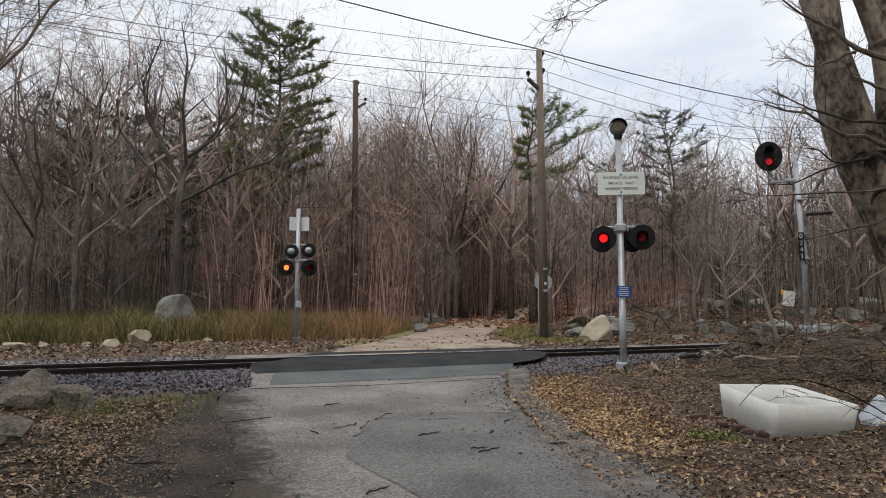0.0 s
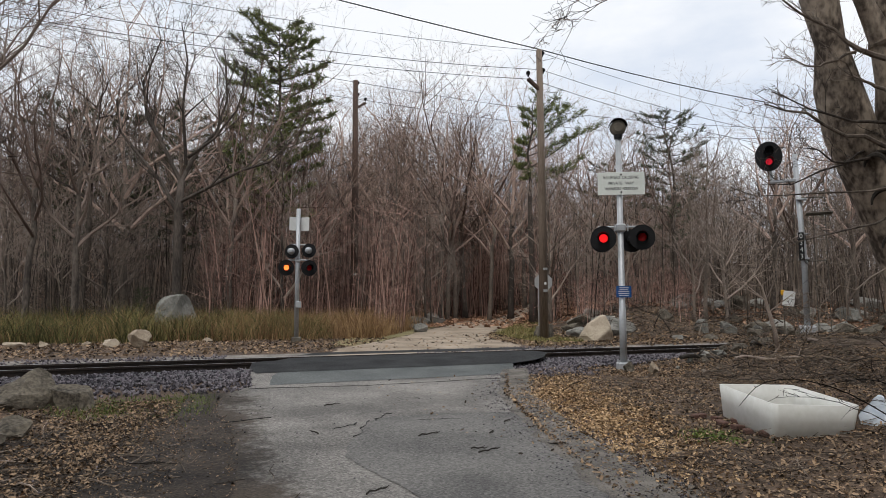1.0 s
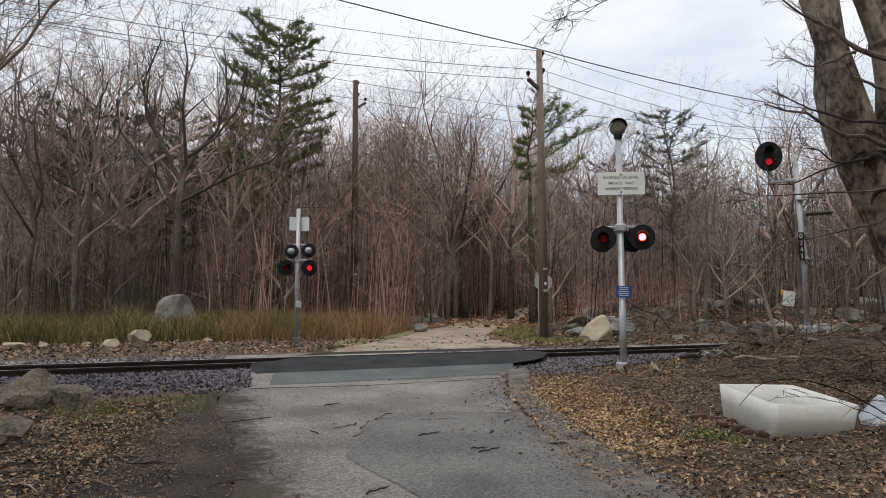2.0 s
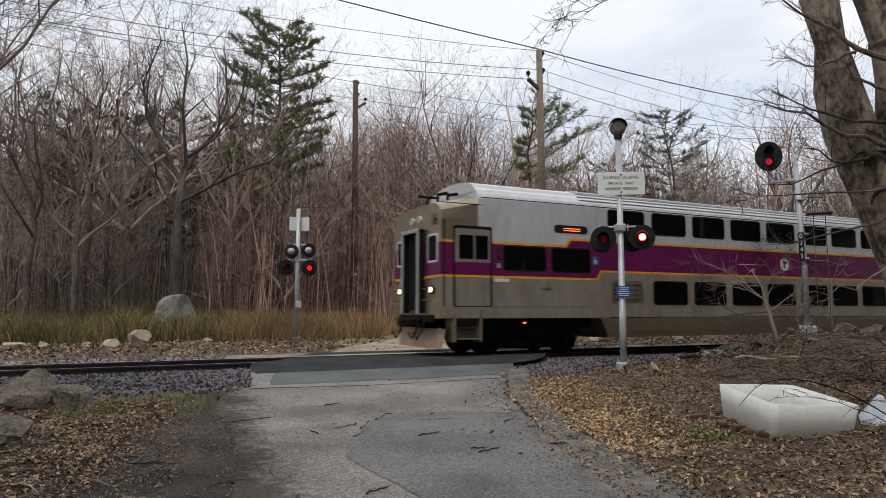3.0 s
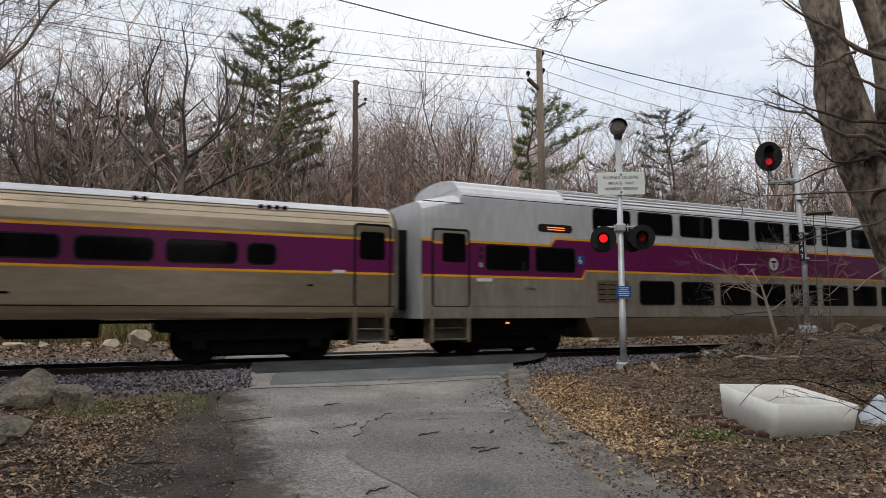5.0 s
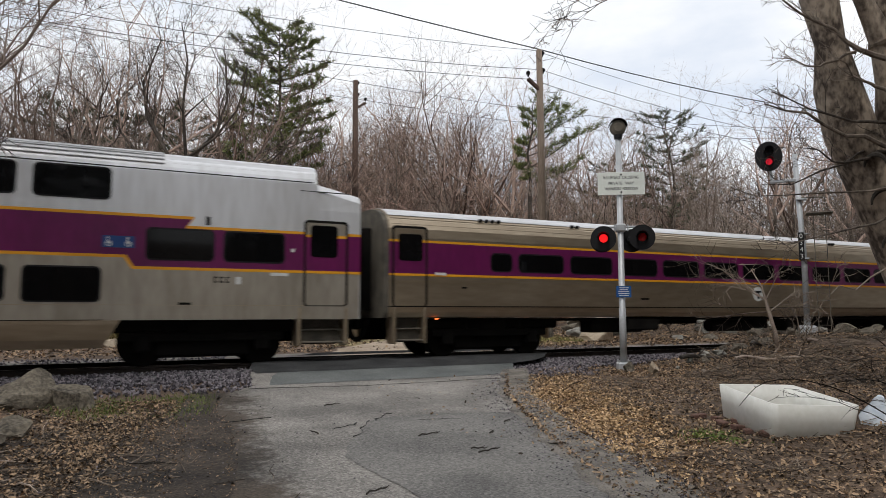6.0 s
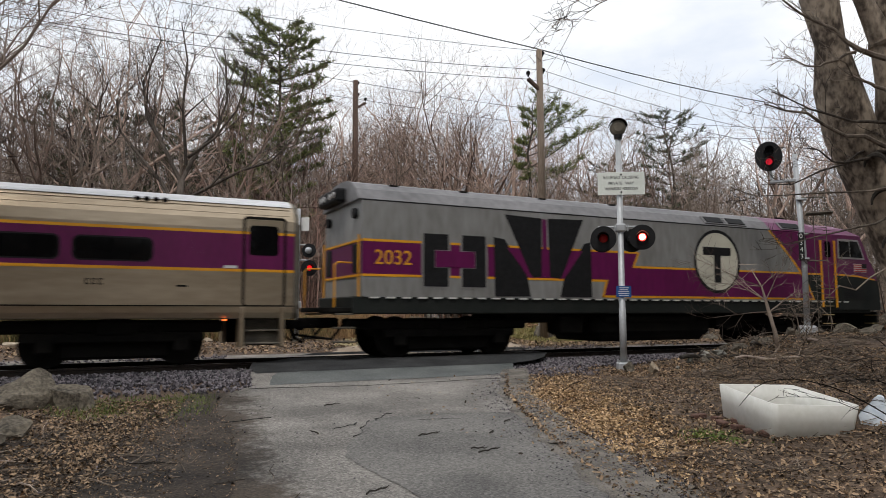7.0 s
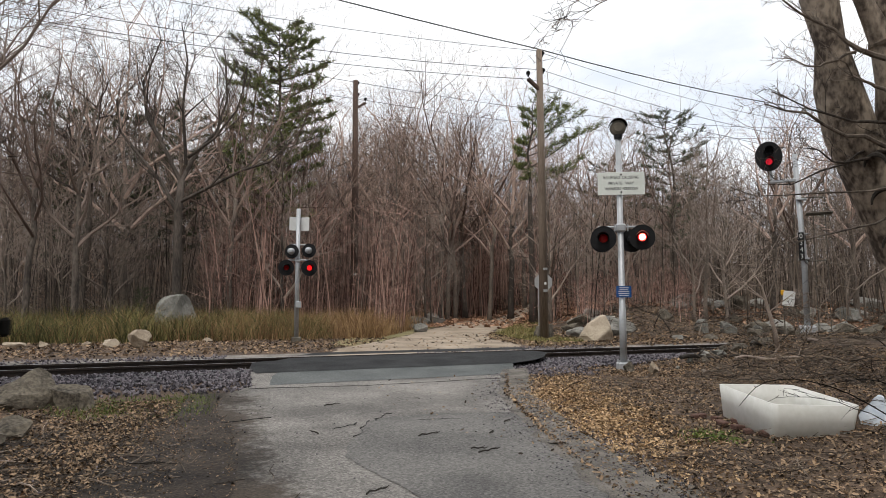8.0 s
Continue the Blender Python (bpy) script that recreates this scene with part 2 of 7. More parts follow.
M_LOCOROOF = mat("dirty_grey_roof", (0.20, 0.195, 0.20), (0.10, 0.098, 0.10), 0.6, 0.5, 0.2, bump=0.05, fine=5)
M_SKIRT = mat("dark_green_black_paint", (0.014, 0.017, 0.016), (0.026, 0.028, 0.026), 1.5, 0.6, bump=0.1, spec=0.1)
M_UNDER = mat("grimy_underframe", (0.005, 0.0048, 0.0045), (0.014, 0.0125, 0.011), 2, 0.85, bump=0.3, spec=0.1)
M_STEP = mat("dirty_steps", (0.05, 0.046, 0.04), (0.15, 0.13, 0.10), 3, 0.8, bump=0.2)
M_CREAM = mat("cream_emblem_paint", (0.62, 0.60, 0.50), (0.50, 0.48, 0.40), 1.2, 0.5, bump=0)
M_PLOW = mat("rusty_plow", (0.20, 0.13, 0.09), (0.30, 0.21, 0.15), 2, 0.8, bump=0.3)
M_FLAGRED = mat("red_decal", (0.45, 0.03, 0.04), (0.4, 0.03, 0.04), 4, 0.5, bump=0)


def glass_mat(name, tint):
    m = mat(name, tint, tuple(v * 0.6 for v in tint), 0.7, 0.05, 0.0, bump=0.0, fine=2, spec=0.16)
    return m


M_FLOOR = mat("forest_floor_leaf", (0.16, 0.085, 0.05), (0.52, 0.32, 0.21), 0.8, 0.85, bump=0, island=0.9, fine=8)
M_BRICK = mat("dark_broken_brick", (0.06, 0.034, 0.027), (0.15, 0.08, 0.06), 8, 0.95, bump=0.6, fine=40)
M_VERGEGRASS = mat("yellow_green_turf", (0.11, 0.105, 0.035), (0.27, 0.23, 0.09), 0.6, 0.9, bump=0, island=0.5)
M_SPILL = mat("gritty_road_edge", (0.05, 0.045, 0.038), (0.21, 0.19, 0.165), 2.5, 0.95, bump=0.9, fine=55, contrast=(0.38, 0.62))
M_VERGE = mat("short_verge_turf", (0.13, 0.12, 0.045), (0.27, 0.225, 0.12), 1.2, 0.95, bump=0.6, fine=40)
M_PALETWIG = mat("pale_twigs", (0.11, 0.085, 0.070), (0.40, 0.325, 0.27), 0.6, 0.95, bump=0, obj_random=0.4)
M_EARTH = mat("bare_dark_earth", (0.009, 0.007, 0.0055), (0.062, 0.047, 0.035), 1.6, 0.95, bump=1.0, fine=30, contrast=(0.38, 0.62), speckle=0.45)
M_WINDOW = glass_mat("dark_train_window", (0.005, 0.005, 0.0055))
def lerp_table(v, table):
    """Straight-line reading of a table of (position, value)."""
    for (a, fa), (b, fb) in zip(table, table[1:]):
        if v <= b:
            return fa + (fb - fa) * max(0.0, (v - a) / (b - a))
    return table[-1][1]


def smooth(a, b, v):
    v = min(1.0, max(0.0, (v - a) / (b - a)))
    return v * v * (3 - 2 * v)


# The rise beyond y = -36 is unseen, added to darken window reflections.
PROFILE = ((-400, 16.0), (-120, 14.0), (-70, 6.0), (-36, -0.3), (-24, -0.6), (-16, -0.52), (-10, -0.43), (-6, -0.34), (-3.6, -0.27), (-2.3, -0.2), (2.3, -0.2),
           (4.0, -0.04), (8.0, 0.06), (14.0, 0.2), (24.0, 0.5), (34.0, 0.9), (46.0, 2.9), (62.0, 6.0), (82.0, 9.5), (110.0, 12.5), (160.0, 15.0), (3000.0, 15.0))


def ground_z(x, y):
    """Height of the ground: 0 is the top of the rails."""
    z = lerp_table(y, PROFILE)
    z += 0.75 * smooth(11.5, 17.5, x) * smooth(-11.0, -6.5, y) * (1 - smooth(-3.6, -2.4, y))
    z += 0.35 * smooth(7.0, 11.0, x) * smooth(-14.0, -11.0, y) * (1 - smooth(-9.0, -6.5, y))
    z += 0.25 * (1 - smooth(-3.5, 0.2, x)) * smooth(-16.0, -9.0, y) * (1 - smooth(-5.0, -2.8, y))
    bank = smooth(4.5, 11.0, y) * smooth(2.0, 9.0, x - 13.5 - 0.42 * max(0.0, y - 4))
    hill = smooth(0.0, 7.5, y - 31.5 - 0.33 * (x - 27)) * smooth(10, 18, x) * (1 - smooth(46, 58, x))
    return z + 1.35 * bank + 2.6 * hill


# ---------------------------------------------------------------- shape helpers
class Shape:
    """Collects faces of one mesh."""

    def __init__(self):
        self.v, self.f = [], []

    def add(self, verts, faces):
        k = len(self.v)
        self.v.extend(tuple(p) for p in verts)
        self.f.extend(tuple(i + k for i in q) for q in faces)
        return self

    def tube(self, pts, rads, n=8, cap=True):
        """A round bar through the points."""
        pts = [Vector(p) for p in pts]
        ring, k = [], len(self.v)
        for i, p in enumerate(pts):
            d = (pts[min(i + 1, len(pts) - 1)] - pts[max(i - 1, 0)]).normalized()
            a = d.orthogonal().normalized() if i == 0 else (ring[-1] - d * ring[-1].dot(d)).normalized()
            ring.append(a)
            b = d.cross(a)
            r = rads[i] if isinstance(rads, (list, tuple)) else rads
            for j in range(n):
                c, s = math.cos(2 * math.pi * j / n), math.sin(2 * math.pi * j / n)
                self.v.append(tuple(p + (a * c + b * s) * r))
        for i in range(len(pts) - 1):
            for j in range(n):
                a, b = k + i * n + j, k + i * n + (j + 1) % n
                self.f.append((a, b, b + n, a + n))
        if cap:
            self.f.append(tuple(k + j for j in reversed(range(n))))
            self.f.append(tuple(k + (len(pts) - 1) * n + j for j in range(n)))
        return self

    def box(self, c, s, b=0.01, m=None):
        """A box with chamfered edges: centre, sizes, chamfer, turn."""
        hx, hy, hz = (v / 2 for v in s)
        b = min(b, hx * 0.9, hy * 0.9, hz * 0.9)
        pts = {}
        vs = []
        for sx in (-1, 1):
            for sy in (-1, 1):
                for sz in (-1, 1):
                    for ax in range(3):
                        e = [hx - b, hy - b, hz - b]
                        e[ax] += b
                        pts[(sx, sy, sz, ax)] = len(vs)
                        vs.append(Vector((sx * e[0], sy * e[1], sz * e[2])))
        fs = []
        for ax in range(3):
            o = [i for i in range(3) if i != ax]
            for sg in (-1, 1):
                q = []
                for u, w in ((-1, -1), (1, -1), (1, 1), (-1, 1)):
                    key = [0, 0, 0]
                    key[ax], key[o[0]], key[o[1]] = sg, u, w
                    q.append(pts[(*key, ax)])
                fs.append(q if (sg > 0) != (ax == 1) else q[::-1])
        for ax in range(3):
            o = [i for i in range(3) if i != ax]
            for u in (-1, 1):
                for w in (-1, 1):
                    q = []
                    for e, a in ((-1, o[0]), (1, o[0]), (1, o[1]), (-1, o[1])):
                        key = [0, 0, 0]
                        key[ax], key[o[0]], key[o[1]] = e, u, w
                        q.append(pts[(*key, a)])
                    flip = (u * w > 0) == (ax == 1)
                    fs.append(q[::-1] if flip else q)
        for sx in (-1, 1):
            for sy in (-1, 1):
                for sz in (-1, 1):
                    q = [pts[(sx, sy, sz, a)] for a in range(3)]
                    fs.append(q if sx * sy * sz > 0 else q[::-1])
        c = Vector(c)
        self.add([(m @ p if m else p) + c for p in vs], fs)
        return self

    def prism(self, poly, place, depth):
        """A flat polygon (u, w) given thickness: place(u, w, d) gives the point at depth d."""
        n = len(poly)
        vs = [place(u, w, 0.0) for u, w in poly] + [place(u, w, depth) for u, w in poly]
        fs = [tuple(range(n)), tuple(reversed(range(n, 2 * n)))]
        fs += [(i, n + i, n + (i + 1) % n, (i + 1) % n) for i in range(n)]
        return self.add(vs, fs)

    def mesh(self, name, material, smooth=False):
        me = bpy.data.meshes.new(name)
        me.from_pydata(self.v, [], self.f)
        me.materials.append(material)
        if smooth:
            me.polygons.foreach_set("use_smooth", [True] * len(me.polygons))
        me.update()
        return me


def solid(shape, name, material, fix=True, smooth=False):
    """A mesh with outward faces."""
    me = shape.mesh(name, material, smooth)
    if fix:
        bm = bmesh.new()
        bm.from_mesh(me)
        bmesh.ops.recalc_face_normals(bm, faces=bm.faces)
        bm.to_mesh(me)
        bm.free()
    return me


def part(name, shape, material, parent, label="", smooth=False, fix=True):
    ob = new(name, solid(shape, name, material, fix, smooth))
    ob.parent = parent
    if label:
        tagged(ob, label)
    return ob


def thing(name, m, label, category, group="", kind=""):
    ob = new(name)
    ob.empty_display_size = 0.2
    ob.matrix_basis = m
    return tagged(ob, label, category, group, kind)


def lone(name, shape, material, label, category="", group="", kind="", m=None, smooth=False, fix=True):
    ob = new(name, solid(shape, name, material, fix, smooth))
    if m:
        ob.matrix_basis = m
    return tagged(ob, label, category, group, kind)


def text_mesh(words, size, material):
    cu = bpy.data.curves.new("writing", "FONT")
    cu.body, cu.size, cu.align_x, cu.align_y, cu.extrude = words, size, "CENTER", "CENTER", 0.002
    tmp = bpy.data.objects.new("writing", cu)
    scene.collection.objects.link(tmp)
    me = bpy.data.meshes.new_from_object(tmp.evaluated_get(bpy.context.evaluated_depsgraph_get()))
    bpy.data.objects.remove(tmp)
    bpy.data.curves.remove(cu)
    me.materials.clear()
    me.materials.append(material)
    return me


def writing(words, size, material, parent, m, wide=1.0):
    ob = new("lettering", text_mesh(words, size, material))
    ob.parent = parent
    ob.matrix_basis = m @ Matrix.Diagonal((wide, 1, 1, 1))
    return ob


def rounded(x0, x1, z0, z1, r, n=4):
    """Corners of a rectangle with rounded corners."""
    r = min(r, (x1 - x0) / 2, (z1 - z0) / 2)
    out = []
    for cx, cz, a0 in ((x1 - r, z1 - r, 0), (x0 + r, z1 - r, 90), (x0 + r, z0 + r, 180), (x1 - r, z0 + r, 270)):
        for i in range(n + 1):
            a = radians(a0 + 90 * i / n)
            out.append((cx + r * math.cos(a), cz + r * math.sin(a)))
    return out


def circle(cx, cz, r, n=28):
    return [(cx + r * math.cos(2 * math.pi * i / n), cz + r * math.sin(2 * math.pi * i / n)) for i in range(n)]




# ---------------------------------------------------------------- ground, road, track
def road_mid(y):
    """Left and right edge of the paved way at y."""
    left = lerp_table(y, ((-40, -9.0), (-16, -0.6), (-10.6, 0.96), (-7.9, 1.42), (-6.3, 1.4), (-4.7, 1.7), (-3.7, 2.45), (-1.6, 2.8), (2.2, 5.0)))
    right = lerp_table(y, ((-40, -4.0), (-16, 2.6), (-12.0, 4.1), (-9.4, 5.1), (-6.2, 6.5), (-3.6, 8.1), (-2.4, 8.9), (-1.6, 10.4), (0.0, 11.2), (2.2, 11.6)))
    return left, right


def axis_steps(rows):
    out = []
    for a, b, s in rows:
        n = max(1, round((b - a) / s))
        out += [a + (b - a) * i / n for i in range(n)]
    return out + [rows[-1][1]]


def rough_z(x, y):
    z = ground_z(x, y)
    l, r = road_mid(y)
    away = max(l - x, x - r, 0.0) if y < 2.3 else 1.0
    amp = 0.05 * smooth(0.1, 1.2, away) * (1.0 if abs(y) > 2.6 else 0.1)
    if 2.3 < y < 36 and lerp_table(y, ((2.3, 3.0), (10.0, 8.5), (14.8, 11.2), (24.0, 18.0), (36.0, 30.0))) < x < lerp_table(y, ((2.3, 15.0), (10.0, 18.0), (14.8, 22.0), (24.0, 30.0), (36.0, 46.0))):
        amp = 0.012
    elif y > 20:
        amp = 0.25
    return z + amp * noise.noise((x * 0.9, y * 0.9, 0.3)) + amp * 0.6 * noise.noise((x * 2.7, y * 2.7, 4.3))


def build_ground():
    xs = axis_steps(((-2500, -300, 400), (-300, -60, 30), (-60, -12, 4), (-12, 22, 0.34), (22, 60, 1.5), (60, 300, 20), (300, 2500, 400)))
    ys = axis_steps(((-2500, -200, 400), (-200, -40, 20), (-40, -18, 2), (-18, 10, 0.3), (10, 40, 1.0), (40, 140, 5), (140, 500, 30), (500, 2500, 400)))
    s = Shape()
    s.v = [(x, y, rough_z(x, y)) for y in ys for x in xs]
    w = len(xs)
    s.f = [(j * w + i, j * w + i + 1, (j + 1) * w + i + 1, (j + 1) * w + i) for j in range(len(ys) - 1) for i in range(w - 1)]
    lone("ground", s, M_SOIL, "brown leaf-strewn bare soil rising into woods", "ground", kind="structure", smooth=True, fix=False)


def strip(name, rows, material, label, category, lift=0.03, cols=14, ragged=0.0, height=None, seed=1):
    """A sheet laid on the ground between left and right edges; rows of (y, left, right)."""
    s = Shape()
    fine = []
    for (y0, l0, r0), (y1, l1, r1) in zip(rows, rows[1:]):
        n = max(1, int(abs(y1 - y0) / (0.07 if y0 < 1 and r0 - l0 < 30 else 0.2)))
        fine += [(y0 + (y1 - y0) * i / n, l0 + (l1 - l0) * i / n, r0 + (r1 - r0) * i / n) for i in range(n)]
    fine.append(rows[-1])
    for y, l, r in fine:
        l += ragged * (noise.noise((y * 1.7, seed, 0)) + 0.6 * noise.noise((y * 5.0, seed, 2)))
        r += ragged * (noise.noise((y * 1.7, seed, 9)) + 0.6 * noise.noise((y * 5.0, seed, 7)))
        for i in range(cols + 1):
            x = l + (r - l) * i / cols
            s.v.append((x, y, (height(x, y) if height else ground_z(x, y)) + lift))
    w = cols + 1
    s.f = [(j * w + i, j * w + i + 1, (j + 1) * w + i + 1, (j + 1) * w + i) for j in range(len(fine) - 1) for i in range(cols)]
    return lone(name, s, material, label, category, kind="structure", smooth=True, fix=False)


def road_z(x, y):
    """The pavement: it climbs a short ramp to rail height at the crossing."""
    return lerp_table(y, ((-60, -0.62), (-16, -0.52), (-10, -0.43), (-6, -0.34), (-3.6, -0.25), (-2.3, -0.09), (-1.75, -0.02), (1.9, -0.015), (2.6, -0.1), (4.0, -0.04)))


def build_roads():
    rows = [(y, *road_mid(y)) for y in (-40, -16, -12, -10.6, -9.4, -7.9, -6.3, -4.7, -3.7, -2.9, -2.4)]
    strip("road", rows, M_ASPHALT, "worn grey asphalt road with cracks and frayed edges", "road", 0.03, 16, 0.12, road_z)
    patch = [(-14.5, 1.9, 2.9), (-11.4, 2.42, 4.15), (-10.9, 2.41, 4.4), (-10.2, 2.31, 4.7), (-9.6, 2.36, 4.95), (-9.2, 2.5, 5.1), (-8.3, 2.98, 5.5), (-8.0, 3.18, 5.6), (-7.79, 3.33, 5.0), (-7.6, 3.62, 4.3)]
    strip("road_patch", patch, M_ASPHALT_DARK, "darker asphalt patch laid over the worn road", "road patch", 0.036, 10, 0.06, road_z, 4)
    pale = [(-3.75, 2.75, 8.3), (-3.0, 2.95, 8.6), (-2.4, 3.3, 8.9), (-1.95, 3.5, 9.1)]
    strip("asphalt_ramp", pale, M_ASPHALT_PALE, "smooth grey asphalt ramp before the rails", "road patch", 0.037, 12, 0.05, road_z, 6)
    dark = [(-2.6, 2.7, 8.8), (-2.3, 2.7, 9.7), (-1.9, 2.75, 10.25), (-1.2, 2.9, 10.8), (-0.85, 3.2, 11.0)]
    strip("crossing_apron", dark, M_ASPHALT_NEW, "black asphalt apron beside the near rail", "road patch", 0.043, 12, 0.06, road_z, 8)
    strip("crossing_infill", [(-0.66, 3.3, 11.4), (0.66, 4.2, 11.6)], M_ASPHALT_NEW, "black asphalt infill between the rails", "road patch", 0.0, 12, 0.02, road_z, 9)
    strip("crossing_apron_far", [(0.85, 4.4, 11.6), (1.5, 4.9, 11.8), (2.1, 5.4, 11.7)], M_ASPHALT_NEW, "black asphalt apron beside the far rail", "road patch", 0.04, 12, 0.06, road_z, 10)
    track = [(2.0, 5.4, 12.0), (4.0, 6.4, 13.2), (7.8, 9.6, 14.2), (10.0, 11.3, 15.3), (14.8, 14.5, 18.6), (18.0, 17.2, 21.0), (24.0, 21.4, 26.6), (29.0, 27.0, 34.0), (32.0, 33.0, 41.0)]
    strip("dirt_road", track, M_DIRT, "pale sandy dirt road curving into the woods", "dirt road", 0.022, 10, 0.35, None, 12)
    strip("shoulder", [(2.05, -60, 5.6), (2.6, -60, 6.2), (3.4, -60, 6.6)], M_SHOULDER, "pale gravel shoulder beyond the track", "gravel", 0.02, 40, 0.1, None, 14)
    strip("shoulder_far", [(2.05, 11.8, 70), (2.6, 12.2, 70), (3.2, 12.8, 70)], M_SHOULDER, "pale gravel shoulder beyond the track", "gravel", 0.02, 40, 0.1, None, 15)
    strip("verge", [(4.0, 14.0, 17.5), (7.8, 14.4, 16.2), (10.0, 15.5, 17.5), (14.8, 18.8, 21.5), (18.0, 21.2, 23.8), (24.0, 26.8, 29.5)], M_VERGE, "short olive and straw turf beside the dirt road", "verge", 0.012, 8, 0.3, None, 17)
    strip("verge_near", [(5.5, 6.8, 8.0), (7.8, 7.6, 9.5), (10.0, 9.0, 11.2), (14.8, 11.6, 14.3), (24.0, 18.5, 21.2), (30.0, 25.0, 28.0)], M_VERGE, "short olive and straw turf beside the dirt road", "verge", 0.012, 8, 0.3, None, 19)
    def over(x, y):
        return max(rough_z(x, y), road_z(x, y) + 0.022 if road_mid(y)[0] - 0.5 < x < road_mid(y)[1] + 0.5 else -9)
    strip("bare_earth", [(-14.0, -5.0, 0.2), (-10.6, -3.4, 1.02), (-8.5, -2.0, 1.36), (-7.6, -1.0, 1.47), (-6.8, -0.3, 1.46), (-6.0, 0.5, 1.48), (-5.0, 1.0, 1.68), (-4.4, 1.3, 1.85)], M_EARTH, "dark trodden bare earth beside the road", "earth", 0.012, 40, 0.07, over, 23)
    strip("gritty_edge", [(y, road_mid(y)[1] - 0.22, road_mid(y)[1] + 0.75) for y in (-13.5, -12, -10, -8, -6.2, -4.5, -3.2)], M_SPILL, "grit and broken asphalt along the road edge", "road edge", 0.016, 14, 0.16, over, 29)
    cracks = Shape()
    rng = random.Random(5)
    for a, b in (((2.3, -4.1), (4.6, -4.35)), ((4.3, -4.4), (8.0, -4.25)), ((2.75, -8.7), (3.3, -7.8)), ((3.3, -7.8), (3.75, -7.3)), ((3.1, -7.9), (2.6, -8.2)), ((3.9, -8.0), (4.5, -8.1)), ((1.4, -7.2), (2.1, -7.0))):
        pts = []
        for i in range(9):
            t = i / 8
            x, y = a[0] + (b[0] - a[0]) * t + rng.uniform(-0.04, 0.04), a[1] + (b[1] - a[1]) * t + rng.uniform(-0.05, 0.05)
            pts.append((x, y, road_z(x, y) + 0.034))
        cracks.tube(pts, [0.003 + 0.007 * rng.random() for _ in pts], 4)
    lone("road_crack", cracks, M_CRACK, "dark open cracks across the worn asphalt", "crack", kind="structure")


def rail_section():
    half = ((0.07, 0.0), (0.07, -0.155), (0.012, -0.135), (0.012, -0.05), (0.037, -0.04), (0.037, -0.006), (0.03, 0.0))
    p = [(u, w) for u, w in half[2:]] + [(-u, w) for u, w in reversed(half[2:])]
    return [(0.075, -0.165), (0.075, -0.15)] + p + [(-0.075, -0.15), (-0.075, -0.165)]


def build_track():
    bed = [(-2.75, -90, 80), (-2.0, -90, 80), (-1.3, -90, 80), (1.3, -90, 80), (2.0, -90, 80), (2.3, -90, 80)]
    strip("ballast", bed, M_BALLAST, "grey crushed stone bed under the track", "ballast", 0.02, 60, 0.04, lambda x, y: -0.16 if abs(y) < 1.6 else -0.21)
    track = thing("railway_track", pose(0, 0, 0), "black steel rails on dark timber ties in ballast", "railway track", kind="structure")
    for y in (-0.755, 0.755):
        r = part("rail", Shape().prism(rail_section(), lambda u, w, d, y=y: (-260 + d, y + u, w), 520), M_RAIL, track, "dark rusty steel rail")
        part("railhead", Shape().box((0, y, -0.003), (520, 0.05, 0.008), 0.002), M_RAILTOP, r, "shiny worn running surface")
    tie = solid(Shape().box((0, 0, 0), (0.22, 2.55, 0.16), 0.015), "tie", M_TIE)
    for i in range(120):
        o = new("tie", tie)
        o.parent = track
        o.matrix_basis = pose(-28 + i * 0.61, 0, -0.23, 0, 0, random.uniform(-1, 1))


def scatter_stones():
    s = Shape()
    rng = random.Random(3)
    base = [Vector(p) for p in ((1, 0, 0), (-1, 0, 0), (0, 1, 0), (0, -1, 0), (0, 0, 1), (0, 0, -1))]
    faces = ((0, 2, 4), (2, 1, 4), (1, 3, 4), (3, 0, 4), (2, 0, 5), (1, 2, 5), (3, 1, 5), (0, 3, 5))

    def one(x, y, z, r):
        m = Euler((rng.uniform(0, 6), rng.uniform(0, 6), rng.uniform(0, 6))).to_matrix()
        sc = Vector((rng.uniform(0.7, 1.3), rng.uniform(0.7, 1.2), rng.uniform(0.6, 1.0))) * r
        s.add([m @ Vector((p.x * sc.x, p.y * sc.y, p.z * sc.z)) + Vector((x, y, z)) for p in base], faces)

    for _ in range(11000):
        y = rng.uniform(-4.4, -0.9) if rng.random() < 0.8 else rng.uniform(1.2, 3.4)
        x = rng.uniform(-7, 3.0) if rng.random() < 0.6 else rng.uniform(8.6, 16)
        l, r = road_mid(y)
        if l < x < r - 0.2 and y < 2.2:
            continue
        if y < -3.2 and (rng.random() < (-3.2 - y) / 1.3 or x > 10.5):
            continue
        if -0.9 < y < 0.9:
            continue
        one(x, y, (-0.14 if abs(y) < 1.6 else ground_z(x, y) + 0.03) + 0.01, rng.uniform(0.025, 0.05))
    for _ in range(5600):
        y = rng.uniform(-12.5, -3.0)
        l, r = road_mid(y)
        x = rng.gauss(r + 0.18, 0.36) if rng.random() < 0.86 else (rng.gauss(l - 0.6, 0.5) if rng.random() < 0.8 else rng.uniform(l, r))
        one(x, y, max(ground_z(x, y), road_z(x, y) if l < x < r else -9) + 0.035, rng.uniform(0.005, 0.016))
    lone("gravel", s, M_STONE, "loose grey crushed stones along the track", "gravel", kind="stuff")


build_ground()
build_roads()
build_track()
scatter_stones()


